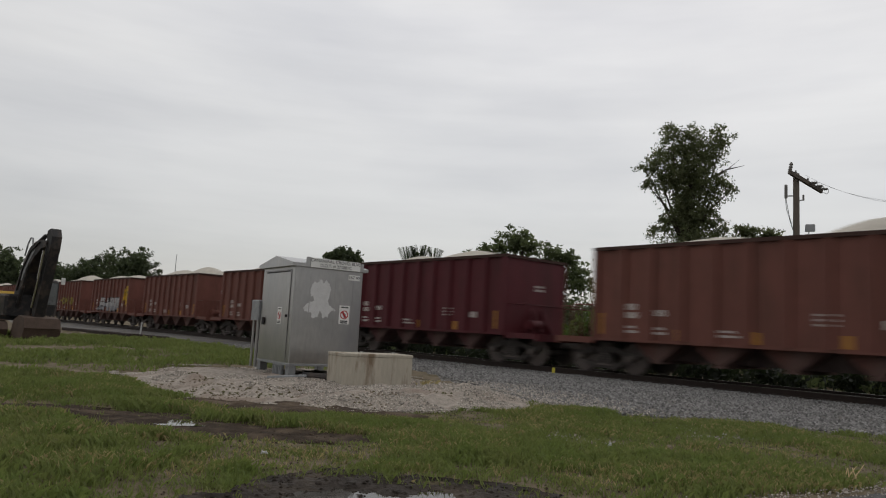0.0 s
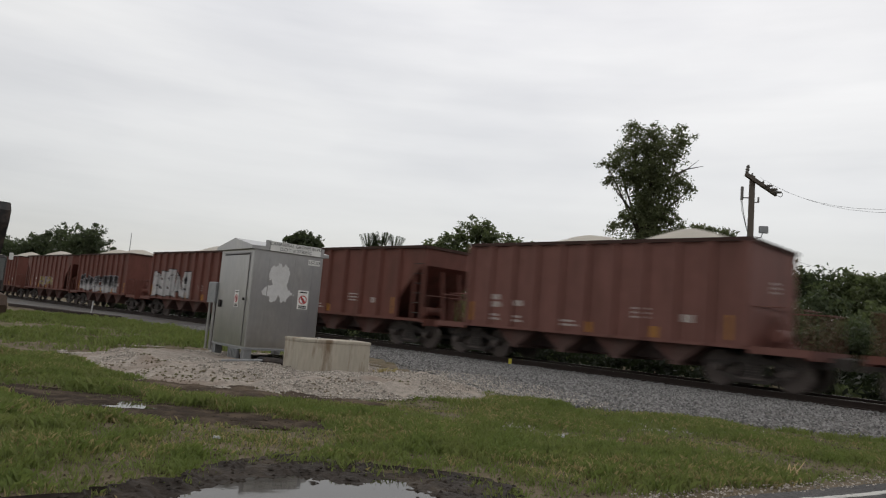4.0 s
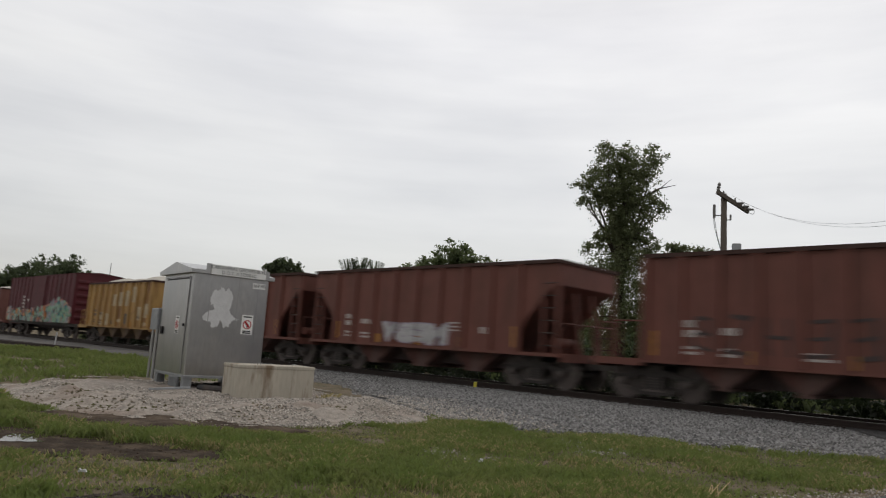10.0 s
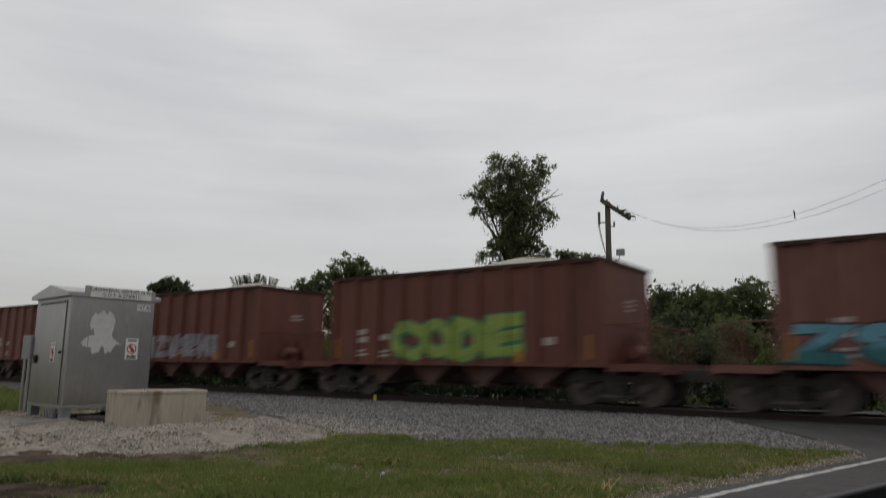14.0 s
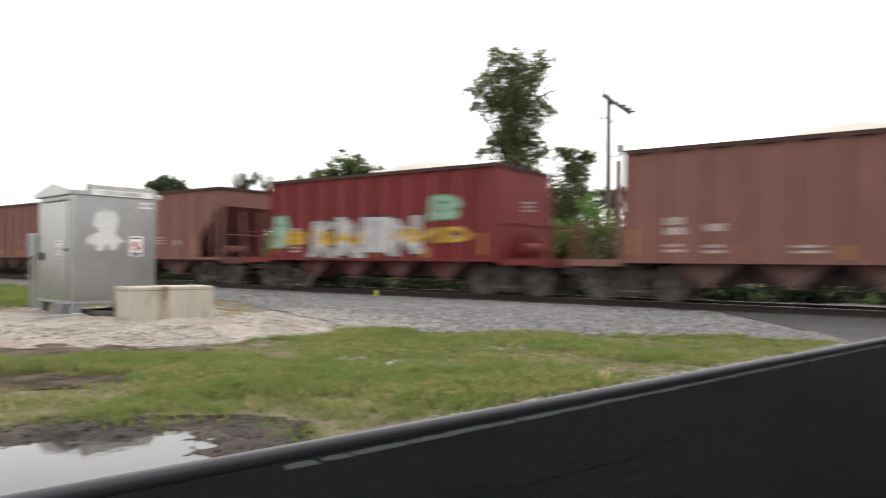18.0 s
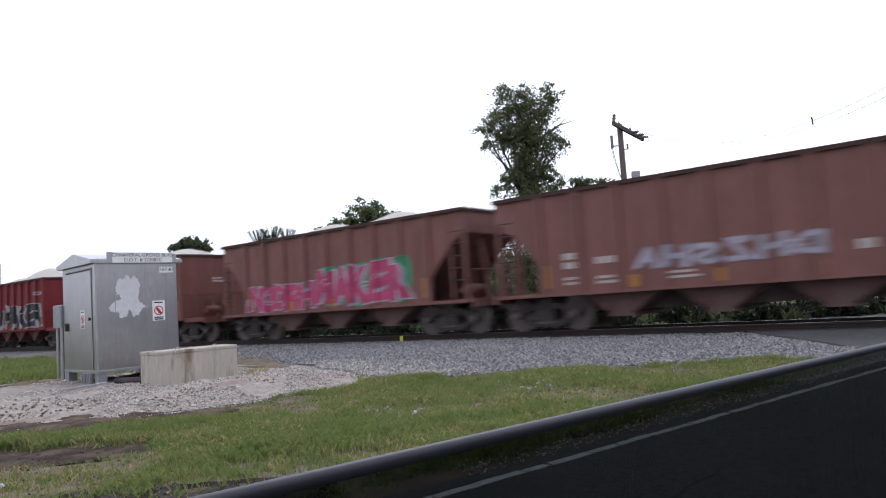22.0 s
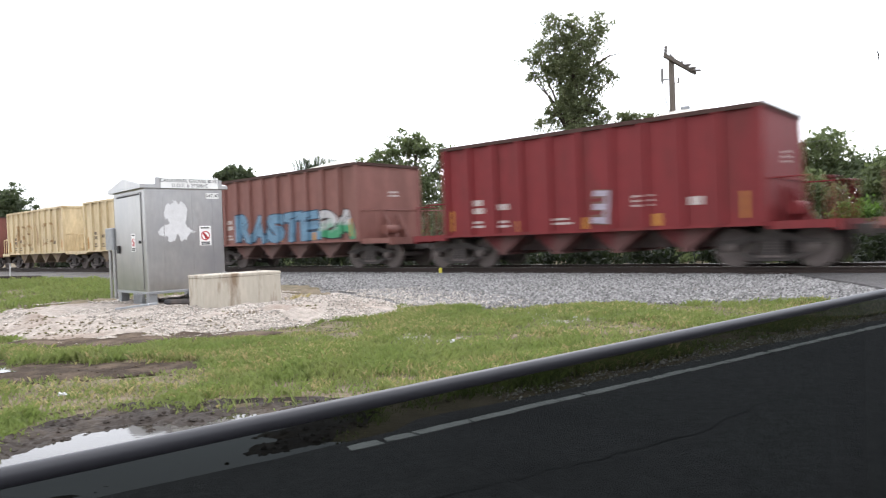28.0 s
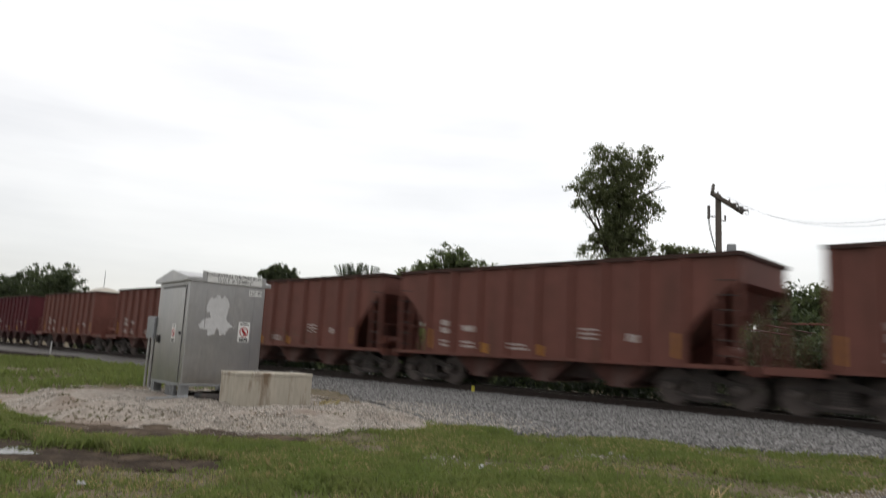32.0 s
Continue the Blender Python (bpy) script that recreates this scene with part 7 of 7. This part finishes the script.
for i in range(6):
    a = rng.uniform(0.2, 1.1)
    L_ = rng.uniform(0.25, 0.75)
    part("stalk", Shape().cyl((rng.uniform(-0.1, 0.1), rng.uniform(-0.05, 0.05), 0.0), (L_ * math.cos(a) * 0.9, L_ * math.sin(a) * 0.9, rng.uniform(0.02, 0.12)), 0.007, 0.003, 5).mesh("stalk", M_REED), rd)


# ---- loose stones and grass ----
def scatter(name, pts, scale, faces, base, material, seed, flat=1.0):
    """Joins a small shape at many places into one mesh, each turned, scaled and bent at random."""
    r = np.random.RandomState(seed)
    n, k = len(pts), len(base)
    a = r.uniform(0, 6.283, n)
    ca, sa = np.cos(a)[:, None], np.sin(a)[:, None]
    b = np.asarray(base)[None] * (1 + 0.35 * r.normal(size=(n, k, 3)).clip(-1, 1)) * (scale * r.uniform(0.55, 1.5, n))[:, None, None]
    v = np.stack([b[..., 0] * ca - b[..., 1] * sa, b[..., 0] * sa + b[..., 1] * ca, b[..., 2] * flat], -1) + np.asarray(pts)[:, None]
    f = (np.asarray(faces)[None] + (np.arange(n) * k)[:, None, None]).reshape(-1, len(faces[0]))
    me = bpy.data.meshes.new(name)
    me.from_pydata(v.reshape(-1, 3).tolist(), [], f.tolist())
    me.materials.append(material)
    me.update()
    return part(name, me)


ROCK = [(-1, 0, 0), (0, -1, 0), (1, 0, 0), (0, 1, 0), (0.1, 0.1, 0.8), (0, 0, -0.7)]
ROCKF = [(0, 1, 4), (1, 2, 4), (2, 3, 4), (3, 0, 4), (1, 0, 5), (2, 1, 5), (3, 2, 5), (0, 3, 5)]
r_ = np.random.RandomState(17)
pts = []
for s, c in zip(r_.uniform(-32, 7, 170000), r_.uniform(8.6, 18.1, 170000)):
    e = ballast_edge(s)
    if c < e + 0.35 or r_.uniform() > (0.9 if c > 14.5 else 0.5) * (1.0 if s > -16 else 0.45):
        continue
    q = on_track(s, c)
    if PAD.share(q.x, q.y) < 0.97:
        continue
    u_, n_ = road_coords(q.x, q.y)
    if n_ < road_edge(u_) + 0.1 and u_ < 40:
        continue
    pts.append((q.x, q.y, ballast_height(s, c) + 0.005))
tagged(scatter("ballast_stones", pts, 0.026, ROCKF, ROCK, M_STONE, 18), "loose grey ballast stones", "stones", kind="stuff")
pts = []
for x, y in zip(r_.uniform(-5.6, 2.6, 62000), r_.uniform(9.2, 18, 62000)):
    g = PAD.share(x, y)
    if g < 1.04 and noise.noise(Vector((x * 0.9, y * 0.9, 70.0))) > (-0.15 if x > -2.0 else 0.12):
        pts.append((x, y, (PAD.height(x, y) if g < 1 else 0.0) + 0.003))
for x, y in zip(r_.uniform(0.8, 6.5, 26000), r_.uniform(9.6, 17.0, 26000)):
    g, c, s = PAD.share(x, y), x * NV.x + y * NV.y, x * DV.x + y * DV.y
    if g > 1.0 and c > ballast_edge(s) + 0.1 and c < 17.2 and r_.uniform() < 1.0 - (g - 1.0) / 0.62:
        pts.append((x, y, ballast_height(s, c) + 0.012))
for x, y in zip(r_.uniform(1.8, 6.0, 5200), r_.uniform(7.2, 10.4, 5200)):
    s, c = x * DV.x + y * DV.y, x * NV.x + y * NV.y
    if c < ballast_edge(s) and noise.noise(Vector((x * 0.8, y * 1.3, 91.0))) > 0.12:
        pts.append((x, y, ground_height(x, y) + 0.006))
tagged(scatter("gravel_stones", pts, 0.015, ROCKF, ROCK, M_PALESTONE, 19), "loose pale limestone gravel", "stones", kind="stuff")
pts = []
for x, y in zip(r_.uniform(-4.6, 1.2, 2600), r_.uniform(9.3, 12.6, 2600)):
    g = PAD.share(x, y)
    if 0.5 < g < 1.02 and noise.noise(Vector((x * 1.4, y * 1.4, 81.0))) > (-0.1 if x < -1.4 else 0.22):
        pts.append((x, y, (PAD.height(x, y) if g < 1 else 0.0) + 0.002))
tagged(scatter("soil_clods", pts, 0.020, ROCKF, ROCK, M_DIRT, 23, 0.8), "crumbled brown clods of soil on the mound", "soil", kind="stuff")
pts = []
for x, y in zip(r_.uniform(-3.5, 1.5, 3200), r_.uniform(3.0, 6.2, 3200)):
    g = MUD_NEAR.share(x, y)
    if 0.5 < g < 1.05 and MUD_NEAR.height(x, y) > -0.045:
        pts.append((x, y, MUD_NEAR.height(x, y) if g < 1 else 0.0))
tagged(scatter("mud_clods", pts, 0.020, ROCKF, ROCK, M_MUD, 24, 0.6), "trampled clods of wet mud round the puddle", "mud", kind="stuff")
pts = []
for x, y in zip(r_.uniform(-6, 9, 9000), r_.uniform(4.5, 12, 9000)):
    if road_coords(x, y)[1] > 0.5 and x * NV.x + y * NV.y < ballast_edge(x * DV.x + y * DV.y) and min(PAD.share(x, y), MUD_NEAR.share(x, y)) > 1.0 and noise.noise(Vector((x * 0.55, y * 0.55, 8.0))) < 0.1:
        pts.append((x, y, (MUD_MID.height(x, y) if MUD_MID.share(x, y) < 1 else ground_height(x, y)) + 0.004))
tagged(scatter("soil_crumbs", pts, 0.012, ROCKF, ROCK, M_SOIL, 26, 0.7), "crumbs of brown soil between the grass", "soil", kind="stuff")
pts = []
for u_, n_ in zip(r_.uniform(1.2, 10.5, 1800), r_.normal(0.32, 0.12, 1800)):
    q = ROAD_P + ROAD_U * float(u_) + ROAD_N * float(n_ + road_edge(float(u_)) - 0.22)
    if n_ > 0.14:
        pts.append((q.x, q.y, 0.005))
tagged(scatter("verge_gravel", pts, 0.009, ROCKF, ROCK, M_PALESTONE, 20), "pale gravel along the edge of the asphalt", "stones", kind="stuff")


def grass_points(n, x0, x1, y0, y1, seed, keep):
    r = np.random.RandomState(seed)
    out = []
    for x, y, q in zip(r.uniform(x0, x1, n), r.uniform(y0, y1, n), r.uniform(size=n)):
        u_, m_ = road_coords(x, y)
        if m_ < road_edge(u_) + 0.12 + 0.1 * (u_ > 0.6):
            continue
        c, s = x * NV.x + y * NV.y, x * DV.x + y * DV.y
        if c > ballast_edge(s) + 0.42:
            continue
        if PAD.share(x, y) < 0.97 or MUD_NEAR.share(x, y) < (0.80 if x > -0.4 else 0.70) + 0.35 * (q - 0.5) or MUD_MID.share(x, y) < 0.35 + 0.8 * q or MUD_PAD.share(x, y) < 0.8 or DIRT_FAR.share(x, y) < 0.9 or DIRT_LEFT.share(x, y) < 0.85:
            continue
        d = noise.noise(Vector((x * 0.55, y * 0.55, 8.0))) + 0.6 * noise.noise(Vector((x * 2.1, y * 2.1, 8.0)))
        if d < (-0.12 if x < 0.5 else 0.12) and q > 0.40:
            continue
        out.append((x, y, ground_height(x, y) - 0.01, d))
    return out


def grass(name, pts, blades, height, width, material, seed):
    r = np.random.RandomState(seed)
    p = np.repeat(np.array(pts), blades, 0)
    n = len(p)
    p[:, :2] += r.normal(size=(n, 2)) * 0.045
    a, lean = r.uniform(0, 6.283, n), r.uniform(0.05, 0.75, n)
    tall = 1 + 0.7 * np.clip((-p[:, 0] - 1.0) / 5, 0, 1)
    h = height * r.uniform(0.4, 1.5, n) * np.clip(1 + 0.9 * p[:, 3], 0.4, 1.6) * tall
    w = width * r.uniform(0.7, 1.4, n)
    dx, dy = np.cos(a), np.sin(a)
    b0 = np.stack([p[:, 0] - dy * w, p[:, 1] + dx * w, p[:, 2]], -1)
    b1 = np.stack([p[:, 0] + dy * w, p[:, 1] - dx * w, p[:, 2]], -1)
    m0 = np.stack([p[:, 0] + dx * h * lean * 0.35 + dy * w * 0.7, p[:, 1] + dy * h * lean * 0.35 - dx * w * 0.7, p[:, 2] + h * 0.6], -1)
    tp = np.stack([p[:, 0] + dx * h * lean, p[:, 1] + dy * h * lean, p[:, 2] + h * (1 - 0.35 * lean)], -1)
    v = np.stack([b0, b1, m0, tp], 1).reshape(-1, 3)
    me = bpy.data.meshes.new(name)
    me.vertices.add(n * 4)
    me.vertices.foreach_set("co", v.ravel())
    me.loops.add(n * 4)
    me.loops.foreach_set("vertex_index", np.arange(n * 4))
    me.polygons.add(n)
    me.polygons.foreach_set("loop_start", np.arange(n) * 4)
    me.polygons.foreach_set("loop_total", np.full(n, 4))
    me.update()
    me.validate()
    me.materials.append(material)
    return tagged(part(name, me), "rough green grass with drier tufts", "grass", kind="stuff")


near = grass_points(46000, -7, 11, 3.5, 12.5, 31, 1)
dry = [q for q in near if noise.noise(Vector((q[0] * 0.7, q[1] * 1.1, 44.0))) + 0.5 * noise.noise(Vector((q[0] * 3.1, q[1] * 3.1, 44.0))) > 0.07]
grass("grass", near, 10, 0.072, 0.0042, M_GRASS, 32)
tufts = [q for q in near[::5] if q[0] < 1.5 and noise.noise(Vector((q[0] * 1.3, q[1] * 1.3, 61.0))) > 0.16 or q[0] >= 1.5 and noise.noise(Vector((q[0] * 1.6, q[1] * 1.6, 62.0))) > 0.38]
grass("tall_grass", tufts, 12, 0.080, 0.0034, M_GRASS, 37)
grass("dry_grass", dry, 8, 0.065, 0.0030, M_DRYGRASS, 35)
weeds = [(x, y, 0.02, 0.1) for x, y in zip(r_.normal(0.58, 0.12, 26), r_.normal(13.98, 0.10, 26))]
grass("weeds", weeds, 3, 0.13, 0.0022, M_DRYGRASS, 38)
grass("far_grass", grass_points(18000, -26, 0, 12, 34, 33, 1), 8, 0.085, 0.009, M_GRASS, 34)
pts = []
for s, c in zip(r_.uniform(-70, 12, 9000), r_.uniform(23.6, 33, 9000)):
    q = on_track(float(s), float(c))
    u_, n_ = road_coords(q.x, q.y)
    if (n_ > 2.0 or u_ < 0) and noise.noise(Vector((s * 0.25, c * 0.3, 5.0))) > 0.12:
        pts.append((q.x, q.y, -0.03, 0.2))
grass("trackside_grass", pts, 7, 0.26, 0.014, M_LEAF, 36)



# ---- the car from which the view is taken ----
# car frame: x ahead along the road, y to its left (the grass side), origin on the road under the camera's resting place
CAR_AT = (0.86, 0.30)
EDGE_OUT, EDGE_Z = 0.40, 1.026          # the raised glass edge: how far outside the camera, how high
car = holder("parked_car", pose(CAR_AT[0], CAR_AT[1], 0, 0, 0, 24.6))
tagged(car, "dark car with its tinted side window half lowered", "car")
door_in, door_out = EDGE_OUT - 0.06, EDGE_OUT + 0.06
dp = Shape()
dp.bevel_box(-1.3, 2.55, EDGE_OUT - 0.10, EDGE_OUT - 0.012, 0.30, 0.62, 0.02).bevel_box(-1.3, 2.55, EDGE_OUT + 0.012, EDGE_OUT + 0.10, 0.30, 0.62, 0.02).box(-1.3, 2.55, EDGE_OUT - 0.10, EDGE_OUT + 0.10, 0.25, 0.30)
part("door", dp.mesh("door", M_CARBODY), car)
gl = bpy.data.materials.new("tinted_glass")
gl.use_nodes = True
gn, gk = gl.node_tree.nodes, gl.node_tree.links
gn.clear()
g_out, g_tr, g_gl, g_mx, g_fr = gn.new("ShaderNodeOutputMaterial"), gn.new("ShaderNodeBsdfTransparent"), gn.new("ShaderNodeBsdfGlossy"), gn.new("ShaderNodeMixShader"), gn.new("ShaderNodeFresnel")
g_tr.inputs["Color"].default_value = (0.073, 0.082, 0.083, 1)
g_gl.inputs["Roughness"].default_value = 0.01
g_fr.inputs["IOR"].default_value = 1.5
gk.new(g_fr.outputs[0], g_mx.inputs[0])
gk.new(g_tr.outputs[0], g_mx.inputs[1])
gk.new(g_gl.outputs[0], g_mx.inputs[2])
gk.new(g_mx.outputs[0], g_out.inputs["Surface"])
pane_mesh = bpy.data.meshes.new("window_glass")
pane_mesh.from_pydata([(-1.25, EDGE_OUT, 0.42), (2.5, EDGE_OUT, 0.42), (2.5, EDGE_OUT, EDGE_Z), (-1.25, EDGE_OUT, EDGE_Z)], [], [(0, 1, 2, 3)])
pane_mesh.materials.append(gl)
glass = part("window_glass", pane_mesh, car, label="dark tinted window glass, half lowered")
edge_ = Shape()
arc = [(-0.0045, -0.005)] + [(-0.0045 * math.cos(math.pi * k / 10), 0.0045 * math.sin(math.pi * k / 10)) for k in range(11)] + [(0.0045, -0.005)]
edge_.add([(x, EDGE_OUT + a_, EDGE_Z + b_) for x in (-1.25, 2.5) for a_, b_ in arc], [(k, k + 1, len(arc) + k + 1, len(arc) + k) for k in range(len(arc) - 1)] + [(len(arc) - 1, 0, len(arc), 2 * len(arc) - 1)])
part("glass_edge", edge_.mesh("glass_edge", M_SEAL, True), glass, label="ground grey upper edge of the glass")
# unseen parts of the car, added so that the glass mirrors something dark
part("floor_pan", Shape().box(-1.3, 2.55, -1.25, EDGE_OUT - 0.10, 0.25, 0.30).mesh("floor_pan", M_TRIM), car)
part("far_door", Shape().bevel_box(-1.3, 2.55, -1.35, -1.25, 0.25, 1.4, 0.02).mesh("far_door", M_TRIM), car)
part("seat", Shape().bevel_box(-0.45, 0.25, -0.95, EDGE_OUT - 0.16, 0.30, 0.58, 0.06).bevel_box(-0.80, -0.42, -0.95, EDGE_OUT - 0.16, 0.30, 0.78, 0.06).mesh("seat", M_TRIM), car)
part("dashboard", Shape().bevel_box(1.5, 2.5, -1.25, 0.12, 0.30, 0.98, 0.05).mesh("dashboard", M_TRIM), car)
part("bonnet", Shape().bevel_box(2.57, 3.9, -1.3, 0.28, 0.35, 0.86, 0.08).mesh("bonnet", M_CARBODY), car)
part("boot", Shape().bevel_box(-2.2, -1.32, -1.3, 0.28, 0.35, 0.86, 0.08).mesh("boot", M_CARBODY), car)
wh = Shape().lathe([(-0.1, 0.2), (-0.1, 0.31), (-0.07, 0.33), (0.07, 0.33), (0.1, 0.31), (0.1, 0.2)], "y", 24).mesh("wheel", M_TRIM)
for x in (-1.75, 3.2):
    for y in (-1.2, EDGE_OUT - 0.02):
        part("wheel", wh, car, pose(x, y, 0.335))


# ---- what moves ----
def motions():
    for ob, centre in CARS:
        walk(ob, [(t, Matrix.Translation(on_track(centre + SPEED * t, MID, RAIL_TOP)) @ pose(0, 0, 0, 0, 0, AZ)) for t in (0.0, 16.0, 32.0)])
    rest = Vector((CAR_AT[0], CAR_AT[1], 0))
    start = Vector((0.0, 0.0, 0.0))
    ride = ((0.0, 0.0), (4.0, 0.0), (6.0, 0.35), (7.0, 0.68), (8.0, 0.93), (8.5, 1.0), (32.0, 1.0))
    walk(car, [(t, Matrix.Translation(start.lerp(rest, g)) @ pose(0, 0, 0, 0, 0, 24.6)) for t, g in ride])
    # the raised glass rocks a little in its channel: seconds, outwards, up, tilt
    slide = ((0, 0, -0.18, 0), (10.5, 0, -0.18, 0), (11, 0.03, -0.127, 0), (11.5, 0.086, -0.029, 0.6), (12, -0.019, -0.052, 0.94), (12.5, 0.005, -0.055, 0.92), (13, -0.033, -0.065, 0.9), (13.5, -0.042, -0.053, 0.89), (14, -0.023, -0.046, 0.88),
             (14.5, -0.006, -0.03, 0.85), (15, -0.011, -0.036, 0.82), (15.5, 0.004, -0.004, 0.69), (17.5, -0.018, -0.013, 0.19), (17.7, -0.018, -0.017, 0.14), (18, -0.016, -0.023, 0.06), (18.5, -0.023, -0.008, -1.14), (19, 0.008, -0.007, -2.33), (19.5, -0.007, 0.006, -1.86),
             (20, -0.003, 0.046, -1.39), (20.5, 0.002, 0.04, -1.52), (21, 0.003, 0.039, -1.65), (21.5, -0.055, 0.025, -0.77), (22, 0.014, 0.016, 0.1), (22.5, -0.002, -0.002, -0.04), (23, -0.01, 0.006, -0.17), (23.5, -0.008, 0.016, -0.36), (24, 0.012, 0.005, -0.54),
             (24.5, -0.022, 0.004, -0.56), (25, -0.021, 0.001, -0.58), (25.5, -0.024, -0.019, -0.65), (27.5, -0.023, 0.006, -0.92), (28, 0.003, -0.008, -0.99), (28.5, 0.048, -0.013, -0.46), (29, 0.019, 0.019, 0.07), (29.5, 0.01, 0.013, -0.14), (30, -0.026, 0.004, -0.36),
             (30.5, 0.017, 0.007, -0.23), (31, 0.017, 0.036, -0.1), (31.5, 0.017, 0.023, 0), (31.8, 0.027, -0.103, 0), (32, 0.033, -0.18, 0))
    walk(glass, [(t, pose(0, y, z, 0, tilt, 0)) for t, y, z, tilt in slide])


motions()
